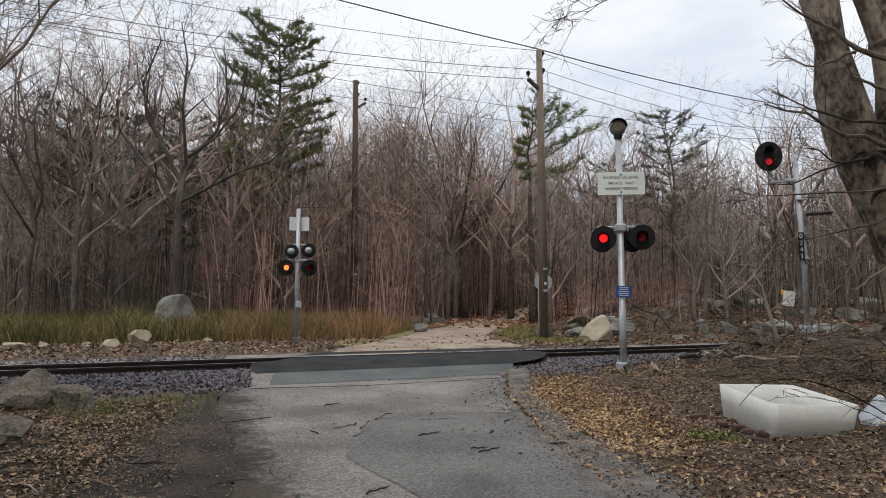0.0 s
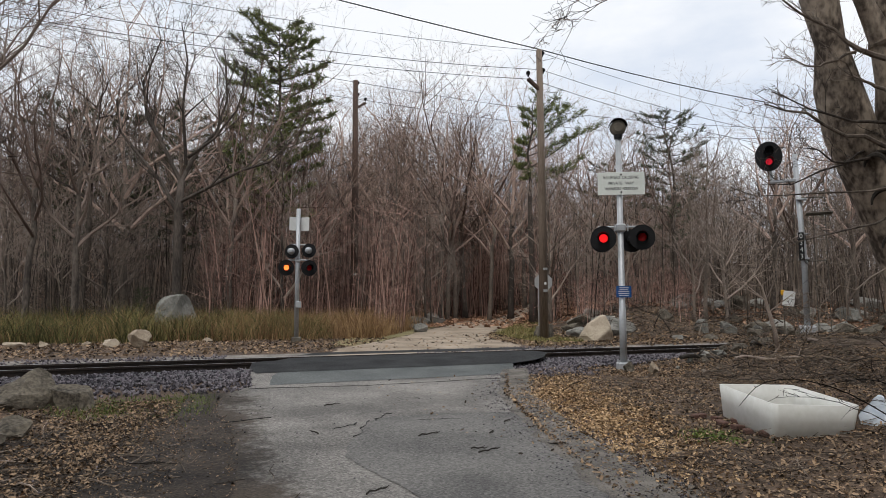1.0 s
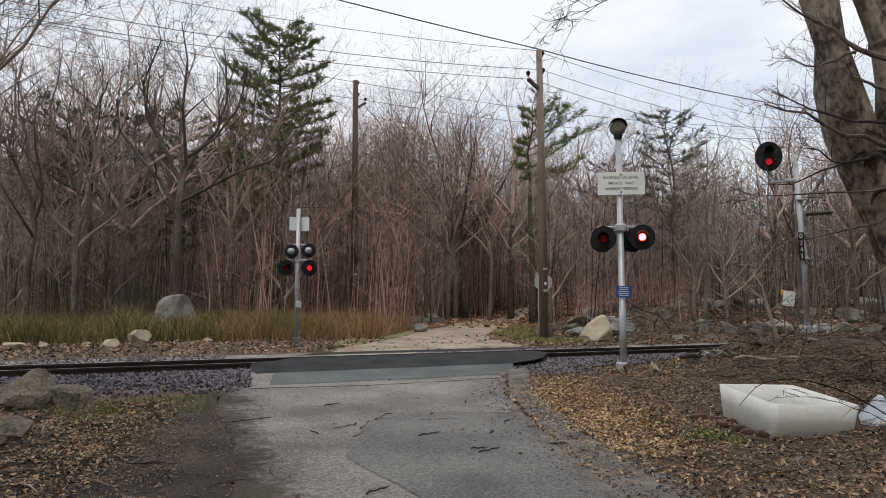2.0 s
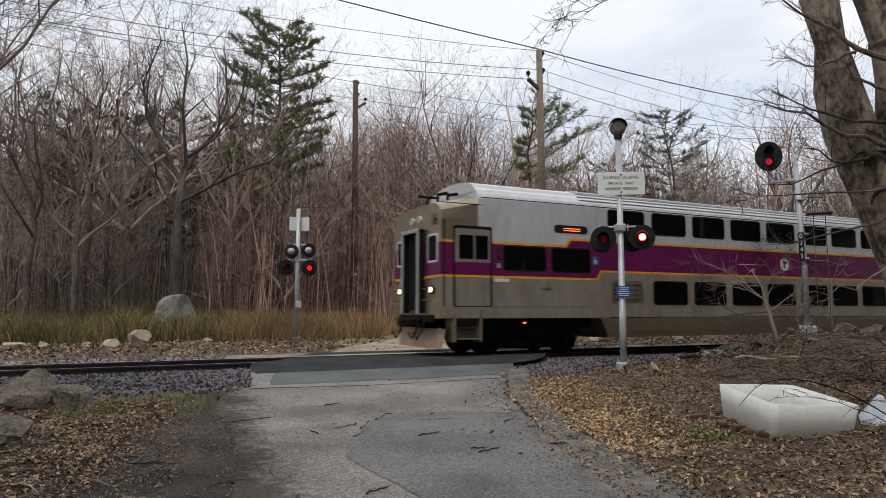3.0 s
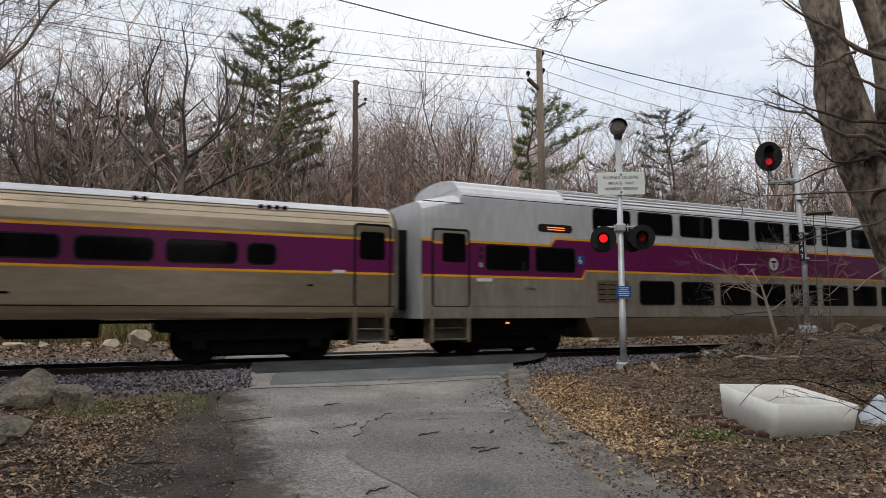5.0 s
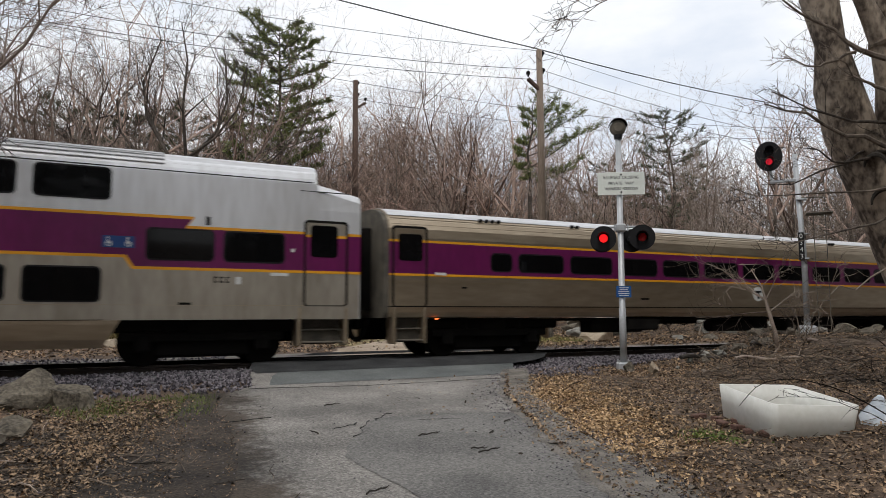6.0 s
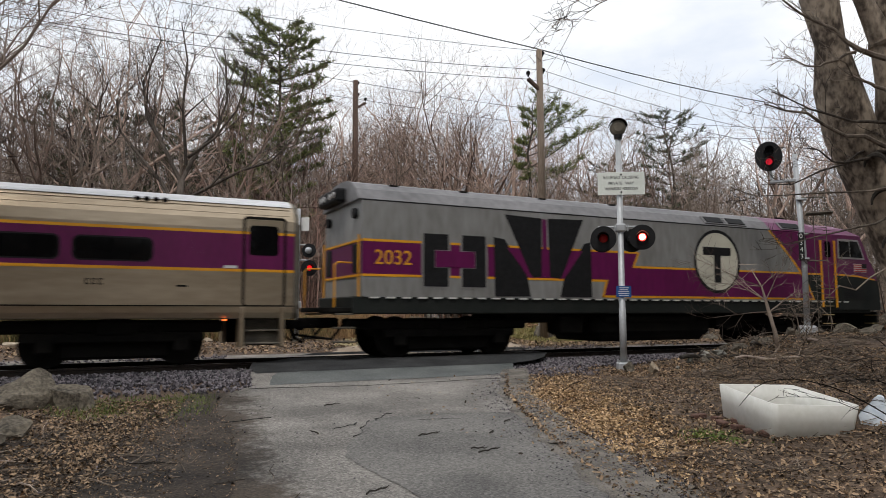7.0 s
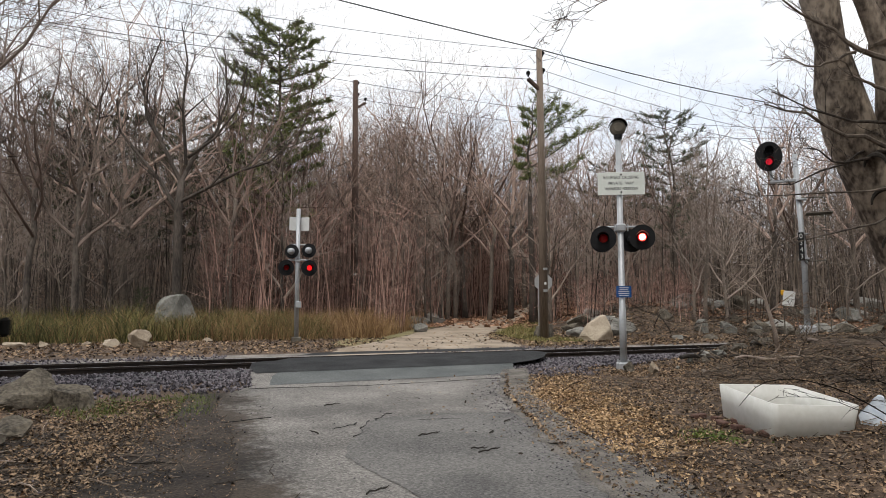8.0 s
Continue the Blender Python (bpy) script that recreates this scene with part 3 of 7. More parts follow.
# ---------------------------------------------------------------- trees and plants
def grow(s, rng, p, d, length, r, level, sides, kids, up=0.12, crook=0.18, thin=0.005):
    """A branch with its side branches. kids: how many at each level below."""
    seg = 5 if level == 0 else (4 if level == 1 else (3 if level == 2 else 2))
    pts, rads = [p.copy()], [r]
    dirs = []
    for i in range(seg):
        d = (d + Vector((rng.uniform(-1, 1), rng.uniform(-1, 1), rng.uniform(-0.7, 0.7))) * crook + Vector((0, 0, up))).normalized()
        p = p + d * (length / seg)
        pts.append(p.copy())
        rads.append(r * (1 - 0.8 * (i + 1) / seg))
        dirs.append(d.copy())
    s.tube(pts, rads, sides[min(level, len(sides) - 1)], cap=False)
    if level < len(kids):
        for _ in range(kids[level]):
            t = rng.uniform(0.25, 1.0) * seg
            i = min(int(t), seg - 1)
            q = pts[i].lerp(pts[i + 1], t - i)
            side = dirs[i].orthogonal().normalized()
            side.rotate(Matrix.Rotation(rng.uniform(0, 6.28), 3, dirs[i]))
            nd = (dirs[i] * rng.uniform(0.5, 1.0) + side * rng.uniform(0.6, 1.0)).normalized()
            grow(s, rng, q, nd, length * rng.uniform(0.38, 0.62), max(thin, rads[i] * 0.55), level + 1, sides, kids, up * 0.9, crook, thin)


def bare_tree(name, seed, height, radius, label, spread=1.0, low=0.3, lean=0.05, limbs=12, kids=(6, 5, 3), bark=None, forked=False, thin=0.0085):
    """A leafless tree: trunk and a crown of bare limbs and twigs."""
    rng = random.Random(seed)
    tree = thing(name, pose(0, 0, 0), label, "tree")
    t, c = Shape(), Shape()
    pts, rads = [], []
    dx, dy = rng.uniform(-lean, lean), rng.uniform(-lean, lean)
    n = 9
    for i in range(n + 1):
        h = height * (0.5 if forked else 0.93) * i / n
        w = 0.035 * h
        pts.append(Vector((dx * h + rng.uniform(-w, w) * 0.6, dy * h + rng.uniform(-w, w) * 0.6, h - 0.2)))
        rads.append(radius * (1.3 if i == 0 else 1 - (0.4 if forked else 0.9) * (i / n) ** 0.9))
    t.tube(pts, rads, 8)
    if forked:
        # a rounded crown: the trunk parts into a few rising limbs
        for k in range(7):
            q = pts[n - (k % 3)] if k < 5 else pts[n - 3]
            a = k * 1.3 + rng.uniform(-0.3, 0.3)
            out = rng.uniform(0.35, 0.85) if k < 5 else 1.4
            d = Vector((out * math.cos(a), out * math.sin(a), 1.0)).normalized()
            grow(c, rng, q, d, height * spread * rng.uniform(0.36, 0.48), radius * 0.5, 0, (5, 4, 3, 3), (6, 4, 3), 0.07, 0.30, thin)
        limbs = 0
    for k in range(limbs):
        f = low + (0.97 - low) * (k + rng.random() * 0.7) / limbs
        i = min(int(f * n), n - 1)
        q = pts[i].lerp(pts[i + 1], f * n - i)
        a = k * 2.4 + rng.uniform(-0.5, 0.5)
        steep = rng.uniform(0.35, 1.0) * (0.7 + f)
        d = Vector((math.cos(a), math.sin(a), steep)).normalized()
        grow(c, rng, q, d, height * spread * (0.42 - 0.26 * f) * rng.uniform(0.8, 1.25), max(0.025, rads[i] * 0.72), 0, (5, 4, 3, 3), kids, 0.12, 0.26, thin)
    part("trunk", t, bark or M_BARK, tree, smooth=True, fix=False)
    tagged(part("crown", c, M_TWIG_PALE if forked else M_TWIG, tree, "bare branches and twigs", fix=False), kind="stuff")
    return tree


def tuft(s, rng, p, size, n):
    """A spray of needles."""
    for _ in range(n):
        d = Vector((rng.gauss(0, 1), rng.gauss(0, 1), rng.gauss(0.3, 0.8))).normalized()
        o = d.orthogonal().normalized()
        o.rotate(Matrix.Rotation(rng.uniform(0, 6.28), 3, d))
        e = size * rng.uniform(0.6, 1.2)
        b = p + d * e * 0.1
        s.add([b - o * 0.013, b + o * 0.013, p + d * e + o * 0.009, p + d * e - o * 0.009], [(0, 1, 2, 3)])


def pine_tree(name, seed, height, radius, label, low=0.42, reach=4.0, branches=46, dense=9, needles=None, lop=0.0):
    rng = random.Random(seed)
    tree = thing(name, pose(0, 0, 0), label, "pine tree")
    t, br, lf = Shape(), Shape(), Shape()
    n = 9
    pts = [Vector((0.012 * i * i * rng.uniform(-0.6, 0.6), rng.uniform(-0.08, 0.08), height * i / n - 0.2)) for i in range(n + 1)]
    rads = [radius * (1.2 if i == 0 else 1 - 0.93 * i / n) for i in range(n + 1)]
    t.tube(pts, rads, 9)
    for k in range(branches):
        f = low + (0.985 - low) * ((k + rng.random()) / branches) ** 0.9
        i = min(int(f * n), n - 1)
        q = pts[i].lerp(pts[i + 1], f * n - i)
        a = k * 2.4 + rng.uniform(-0.6, 0.6)
        prof = math.sin(math.pi * min(1.0, (1.02 - f) / (1.02 - low) * 0.75 + 0.12)) ** 0.8
        ln = reach * prof * rng.uniform(0.55, 1.15) * (1 + lop * math.cos(a))
        rise = rng.uniform(0.05, 0.32) + 0.7 * max(0, f - 0.75)
        d = Vector((math.cos(a), math.sin(a), rise)).normalized()
        m = max(4, int(ln * 2.2))
        bp = [q]
        for j in range(m):
            d = (d + Vector((rng.uniform(-0.12, 0.12), rng.uniform(-0.12, 0.12), rng.uniform(-0.03, 0.10)))).normalized()
            bp.append(bp[-1] + d * ln / m)
        br.tube(bp, [0.035 * (1 - 0.85 * j / m) + 0.006 for j in range(m + 1)], 4, cap=False)
        for j in range(1, m + 1):
            if j / m < 0.3 and rng.random() < 0.75:
                continue
            for _ in range(5 if j < m else 7):
                side = Vector((-d.y, d.x, 0)).normalized() * rng.choice((-1, 1))
                e = rng.uniform(0.25, 0.75) * (0.5 + 0.6 * ln / reach)
                tip = bp[j] + (d * rng.uniform(0.2, 0.8) + side * rng.uniform(0.2, 0.9) + Vector((0, 0, rng.uniform(0.0, 0.45)))).normalized() * e
                br.tube([bp[j], tip], [0.012, 0.005], 3, cap=False)
                tuft(lf, rng, tip, 0.2, dense)
                tuft(lf, rng, bp[j].lerp(tip, 0.65), 0.18, dense)
                tuft(lf, rng, bp[j].lerp(tip, 0.3), 0.16, dense // 2)
    for k in range(16):
        f = rng.uniform(0.16, low + 0.1)
        q = Vector((0, 0, height * f))
        a = rng.uniform(0, 6.28)
        grow(br, rng, q, Vector((math.cos(a), math.sin(a), 0.05)), rng.uniform(0.8, 2.2), 0.022, 2, (3, 3, 3, 3), (0, 0, 3), 0.0, 0.15)
    part("trunk", t, M_PINEBARK, tree, smooth=True, fix=False)
    tagged(part("bough", br, M_PINEBARK, tree, fix=False), kind="stuff")
    tagged(part("foliage", lf, needles or M_NEEDLE, tree, "dark green needle tufts", fix=False), kind="stuff")
    return tree


def off_road(x, y):
    """True where no tree may stand: on the dirt road and near the track."""
    if y < 6.5:
        return True
    l = lerp_table(y, ((4.0, 6.4), (7.8, 9.6), (10.0, 11.3), (14.8, 14.5), (24.0, 21.4), (29.0, 27.0), (32.0, 33.0), (36.0, 44.0)))
    r = lerp_table(y, ((4.0, 13.2), (7.8, 14.6), (10.0, 15.8), (14.8, 19.2), (24.0, 27.2), (29.0, 35.0), (32.0, 42.0), (36.0, 46.0)))
    return l - 0.8 < x < r + 0.8 and y < 36


def polar(bearing, dist):
    a = radians(bearing)
    return EYE.x + dist * math.sin(a), EYE.y + dist * math.cos(a)


def put(tree, x, y, turn=0.0, size=1.0):
    tree.matrix_basis = pose(x, y, ground_z(x, y) - 0.05, 0, 0, turn) @ Matrix.Scale(size, 4)
    return tree


SKYLINE = ((-10, 22.0), (4, 21.3), (8, 20.8), (12.8, 18.6), (17.4, 17.0), (22, 18.9), (29.3, 19.4), (34, 17.0), (38.6, 14.8), (43, 16.3), (47.4, 15.7), (50.2, 16.3), (55, 15.7), (62, 15.6))
TALL = (14.5, 15.1, 15.7, 16.3, 16.9, 17.5)


def grown(b, d, k, z, rng):
    """Size of a tree of kind k so that the wood's top keeps to its outline."""
    x, y = polar(b, d)
    top = EYE.z + d * math.tan(radians(lerp_table(b, SKYLINE))) * rng.uniform(0.84, 1.0)
    return max(0.45, min(z, (top - ground_z(x, y)) / TALL[k]))


def woods():
    rng = random.Random(21)
    kinds = []
    for i in range(6):
        kinds.append(bare_tree("bare_tree", 40 + i, 14.5 + 0.6 * i, 0.16 + 0.02 * i, "tall leafless grey-brown tree at the woods' edge", spread=(0.8, 1.0, 1.15, 0.7, 0.9, 1.2)[i], low=(0.35, 0.28, 0.22, 0.45, 0.3, 0.25)[i], forked=i in (1, 2, 5)))
    places = []
    # bearing, distance, kind, size: the trees that stand out
    for b, d, k, z in ((8.5, 36, 2, 1.0), (10.5, 40, 5, 1.02), (-5.5, 33, 1, 0.95), (-2.0, 37, 3, 1.0), (1.0, 38, 5, 0.95), (5.2, 40, 3, 1.0), (13.0, 44, 4, 1.05), (24.0, 52, 5, 1.02), (28.0, 50, 2, 1.08), (30.5, 52, 5, 1.12),
                       (22.0, 55, 0, 1.05), (31.0, 44, 4, 0.75), (26.5, 47, 1, 0.9), (48.0, 40, 0, 0.86), (52.0, 42, 2, 0.9), (55.0, 36, 1, 0.95), (58.0, 34, 4, 1.0), (42.0, 46, 3, 0.85), (45.0, 44, 5, 0.85)):
        places.append((b, d, k, z))
    while len(places) < 122:
        b, d = rng.uniform(-9, 62), 31 + 44 * rng.random() ** 0.8
        if (32 < b < 47 and d < 40) or (0 < b < 10 and d < 44):
            continue
        if b > 38:
            d = max(d, 36)
        z = rng.uniform(0.72, 1.05) * (1.0 if b < 12 else 0.93)
        if b > 34:
            z *= 0.85
        if b < 8:
            z *= 0.9
        places.append((b, d, rng.choice((1, 2, 5, 1, 2, 5, 0, 4)) if 14 < b < 42 else rng.choice((0, 3, 4, 0, 3, 4, 1, 5)), z))
    used = set()
    for b, d, k, z in places:
        x, y = polar(b, d)
        if off_road(x, y) or (15.8 < b < 21.2 and d < 43.5):
            continue
        z = grown(b, d, k, z * 1.06, rng)
        turn = rng.uniform(0, 360)
        if k not in used:
            used.add(k)
            o = put(kinds[k], x, y, turn, z)
        else:
            o = copy_thing(kinds[k], pose(0, 0, 0))
            put(o, x, y, turn, z)
        tagged(o, group="bare trees of the wood")
    p1 = put(pine_tree("pine_tree", 3, 18.3, 0.30, "tall dark green white pine with layered irregular boughs", 0.31, 3.5, 80, 15), 8.3, 21.85, 40, 0.965)
    p2 = put(pine_tree("pine_tree", 7, 15.5, 0.30, "lopsided green pine with a one-sided crown", 0.62, 3.0, 24, 10, None, 0.75), 22.3, 16.7, -25, 0.86)
    p3 = put(pine_tree("pine_tree", 11, 13.5, 0.24, "dull grey-green pine among bare trees", 0.3, 3.0, 38, 7, M_NEEDLE_DULL), 30.8, 14.0, 100, 0.9)
    x, y = polar(2.2, 33)
    tagged(put(copy_thing(p3, pose(0, 0, 0)), x, y, 30, 0.15), "small green young pine in the tall grass", "pine tree")
    for b, d, z in ((1.5, 44, 0.95), (4.8, 46, 1.0), (-3.0, 42, 0.9), (7.5, 55, 0.9), (40.5, 52, 0.8)):
        x, y = polar(b, d)
        put(copy_thing(p3, pose(0, 0, 0)), x, y, b * 50, z)


def more_woods():
    rng = random.Random(33)
    small = []
    for i in range(4):
        small.append(bare_tree("understorey_tree", 70 + i, 6.0 + 0.8 * i, 0.06 + 0.01 * i, "small crooked leafless tree with pale twigs", spread=1.25, low=0.16, lean=0.05, limbs=10, kids=(5, 4, 3), bark=M_BARK))
        for o in small[-1].children:
            if o.name.startswith("crown"):
                o.data.materials[0] = M_PALETWIG
    spots = []
    while len(spots) < 62:
        b, d = rng.uniform(-9, 62), 33 + 20 * rng.random()
        x, y = polar(b, d)
        if off_road(x, y) or (x < 10 and y < 16.5) or (b > 36 and d < 34) or (31 < b < 38 and d < 38) or (0.5 < b < 9 and d < 37) or (15.8 < b < 21.2 and d < 43.5):
            continue
        spots.append((x, y))
    for i, (x, y) in enumerate(spots):
        o = small[i] if i < 4 else copy_thing(small[i % 4], pose(0, 0, 0))
        tagged(put(o, x, y, rng.uniform(0, 360), rng.uniform(0.75, 1.25)), group="understorey trees")
    tall = [o for o in scene.objects if o.name.startswith("bare_tree") and o.parent is None][:6]
    for b in (17.5, 18.8, 20.0, 21.2, 22.6, 23.4, 25.0, 25.8, 27.2, 28.4, 29.3, 30.0, 31.8, 33.0, 34.2, 35.5, 38.0, 40.0):
        d, k = rng.uniform(46, 60), rng.choice((1, 2, 5, 1, 2, 5, 0, 4))
        x, y = polar(b, d)
        tagged(put(copy_thing(tall[k], pose(0, 0, 0)), x, y, rng.uniform(0, 360), grown(b, d, k, rng.uniform(0.9, 1.1), rng)), group="bare trees of the wood")
    x, y = polar(-12.2, 12.4)
    near = bare_tree("bare_tree", 91, 9.6, 0.09, "leafless tree with dense dark twigs beside the road", spread=1.25, low=0.32, limbs=18, kids=(8, 6, 4), thin=0.0055)
    put(near, x, y, 150)
    # the wood goes on behind the road
    pines = [o for o in scene.objects if o.name.startswith("pine_tree") and o.parent is None]
    for k in range(78):
        b, d = (rng.uniform(82, 330), rng.uniform(7, 26)) if k < 56 else (rng.uniform(66, 85), rng.uniform(15, 42))
        x, y = polar(b, d)
        if y > -4.2 or abs(x + 0.2 * (y + 16)) < 3.2:
            continue
        src = pines[2] if k % 2 else rng.choice(tall)
        tagged(put(copy_thing(src, pose(0, 0, 0)), x, y, rng.uniform(0, 360), rng.uniform(0.85, 1.15)), group="trees behind the road")


def thicket(name, seed, count, bearing, dist, height, material, label, bushy=5):
    """Many thin leafless stems in one object."""
    rng = random.Random(seed)
    s = Shape()
    for _ in range(count):
        b, d = rng.uniform(*bearing), dist[0] + (dist[1] - dist[0]) * rng.random()
        x, y = polar(b, d)
        if (name != "saplings_behind" and (off_road(x, y) or (x < 11 and y < 15.5) or (y < 9 and x < 24))) or (name == "saplings_behind" and (y > -4.5 or abs(x + 0.2 * (y + 16)) < 3.5)):
            continue
        if ((31.5 < b < 37.5 and d < 37) or (x < 12 and y < 18.5 and rng.random() < 0.5)) and name != "saplings_behind":
            continue
        if name != "saplings_behind" and 23 < b < 36.5 and d < 52 and rng.random() < (0.9 if name == "undergrowth" else 0.75):
            continue
        if name != "saplings_behind" and 16.5 < b < 20.5 and d < 43 and rng.random() < 0.7:
            continue
        h = rng.uniform(*height)
        r = rng.uniform(0.010, 0.030) * (h / 5) ** 0.7
        p = Vector((x, y, ground_z(x, y) - 0.1))
        d0 = Vector((rng.gauss(0, 0.07), rng.gauss(0, 0.07), 1)).normalized()
        pts = [p]
        for i in range(3):
            d0 = (d0 + Vector((rng.gauss(0, 0.06), rng.gauss(0, 0.06), 0.05))).normalized()
            pts.append(pts[-1] + d0 * h / 3)
        s.tube(pts, [r, r * 0.8, r * 0.55, r * 0.15], 3, cap=False)
        for _ in range(bushy):
            t = rng.uniform(0.5, 2.9)
            i = int(t)
            q = pts[i].lerp(pts[i + 1], t - i)
            a = rng.uniform(0, 6.28)
            ln = h * rng.uniform(0.14, 0.38)
            e = q + Vector((math.cos(a), math.sin(a), rng.uniform(0.0, 1.3))).normalized() * ln
            s.tube([q, e], [r * 0.45, 0.004], 3, cap=False)
            f = q.lerp(e, 0.5)
            g = f + Vector((rng.gauss(0, 1), rng.gauss(0, 1), rng.uniform(0.2, 1.2))).normalized() * ln * 0.5
            s.tube([f, g], [r * 0.28, 0.003], 3, cap=False)
    lone(name, s, material, label, "thicket", kind="stuff", fix=False)


def blades(name, seed, count, where, height, material, label, wide=0.012):
    rng = random.Random(seed)
    s = Shape()
    for _ in range(count):
        x, y = where(rng)
        if name != "verge_grass" and (off_road(x, y) and x > 5.8 and y > 4.0 and x < 26) or (y < 2.5 and road_mid(y)[0] - 0.05 < x < road_mid(y)[1]):
            continue
        z, h, a = rough_z(x, y), rng.uniform(*height) * max(0.35, 1 + 1.1 * noise.noise((x * 0.7, y * 0.7, 3.0))), rng.uniform(0, 6.28)
        if name == "grass" and noise.noise((x * 1.1, y * 1.1, 8.0)) < -0.22 and rng.random() < 0.7:
            continue
        w = Vector((math.cos(a), math.sin(a), 0)) * wide * rng.uniform(0.7, 1.3)
        l = Vector((rng.gauss(0, 0.5), rng.gauss(0, 0.5), 0)) * h
        b = Vector((x, y, z - 0.02))
        m = b + l * 0.35 + Vector((0, 0, h * 0.6))
        s.add([b - w, b + w, m + w * 0.7, m - w * 0.7, b + l + Vector((0, 0, h))], [(0, 1, 2, 3), (3, 2, 4)])
    lone(name, s, material, label, "grass", kind="stuff", fix=False)


DIRT_L = ((2.0, 5.4), (4.0, 6.4), (7.8, 9.6), (10.0, 11.3), (14.8, 14.5), (24.0, 21.4), (32.0, 33.0), (36.0, 44.0))
DIRT_R = ((2.0, 12.0), (4.0, 13.2), (7.8, 14.2), (10.0, 15.3), (14.8, 18.6), (24.0, 26.6), (32.0, 41.0), (36.0, 46.0))


def litter(name, seed, count, where, size, material, label):
    """Fallen leaves: small folded sheets lying about."""
    rng = random.Random(seed)
    s = Shape()
    for _ in range(count):
        x, y = where(rng)
        if y < 2.5:
            l, r = road_mid(y)
            if l + 0.1 < x < r - 0.1 and rng.random() < 0.985:
                continue
        elif y > 3.5 and lerp_table(y, DIRT_L) < x < lerp_table(y, DIRT_R) and rng.random() < 0.9:
            continue
        z = max(rough_z(x, y), road_z(x, y) + 0.03 if y < -2.4 and road_mid(y)[0] < x < road_mid(y)[1] else -9) + rng.uniform(0.005, 0.04)
        e = rng.uniform(*size)
        m = Euler((rng.gauss(0, 0.45), rng.gauss(0, 0.45), rng.uniform(0, 6.28))).to_matrix()
        k = rng.uniform(0.1, 0.5) * e
        w = rng.uniform(0.35, 0.62) * e
        q = [Vector(p) for p in ((-e, 0, 0.3 * k), (-0.45 * e, w, k), (0.1 * e, 0.7 * w, 0.6 * k), (0.4 * e, w * 0.95, 1.1 * k), (e, 0.1 * w, 0.5 * k), (0.45 * e, -w, 0.9 * k), (0.05 * e, -0.65 * w, 0.5 * k), (-0.4 * e, -0.9 * w, k))]
        s.add([m @ p + Vector((x, y, z)) for p in q], [(0, 2, 1), (0, 4, 3, 2), (0, 6, 5, 4), (0, 7, 6)])
    lone(name, s, material, label, "leaf litter", kind="stuff", fix=False)


def brush(name, seed, count, where, length, radius, material, label, tall=0.35, fork=2, lift=0.22):
    """Tangled dead sticks and twigs."""
    rng = random.Random(seed)
    s = Shape()
    for _ in range(count):
        x, y = where(rng)
        p = Vector((x, y, rough_z(x, y) + rng.uniform(0.0, tall) * rng.random()))
        a, ln = rng.uniform(0, 6.28), rng.uniform(*length)
        d = Vector((math.cos(a), math.sin(a), rng.gauss(0.36 * lift, lift))).normalized()
        pts = [p]
        for i in range(3):
            d = (d + Vector((rng.gauss(0, 0.2), rng.gauss(0, 0.2), rng.gauss(0, 0.12)))).normalized()
            q = pts[-1] + d * ln / 3
            q.z = max(q.z, ground_z(q.x, q.y) + 0.01)
            pts.append(q)
        r = rng.uniform(*radius)
        s.tube(pts, [r, r * 0.85, r * 0.6, r * 0.25], 4, cap=False)
        for _ in range(fork):
            q = pts[rng.randrange(1, 3)]
            e = q + Vector((rng.gauss(0, 1), rng.gauss(0, 1), rng.gauss(1.4 * lift, 2.3 * lift))).normalized() * ln * rng.uniform(0.15, 0.4)
            s.tube([q, e], [r * 0.5, 0.003], 3, cap=False)
    lone(name, s, material, label, "brush", kind="stuff", fix=False)


def boulder(name, seed, size, m, material, label, category="rock", group="boulders beside the track"):
    """A split, weathered stone: a lump trimmed by random planes."""
    rng = random.Random(seed)
    bm = bmesh.new()
    bmesh.ops.create_icosphere(bm, subdivisions=4, radius=1.0)
    planes = []
    for _ in range(15):
        d = Vector((rng.gauss(0, 1), rng.gauss(0, 1), rng.gauss(0, 0.9))).normalized()
        planes.append((d, rng.uniform(0.42, 0.8)))
    off = Vector((seed * 3.1, 0, 0))
    for v in bm.verts:
        for d, k in planes:
            e = v.co.dot(d) - k
            if e > 0:
                v.co -= d * e * 0.97
        v.co *= 1 + 0.10 * noise.noise(v.co * 1.6 + off) + 0.05 * noise.noise(v.co * 4.5 + off) + 0.02 * noise.noise(v.co * 12 + off)
        v.co = Vector((v.co.x * size[0] / 2, v.co.y * size[1] / 2, v.co.z * size[2] / 2))
    me = bpy.data.meshes.new(name)
    bm.to_mesh(me)
    bm.free()
    me.materials.append(material)
    ob = new(name, me)
    ob.matrix_basis = m
    return tagged(ob, label, category, group)


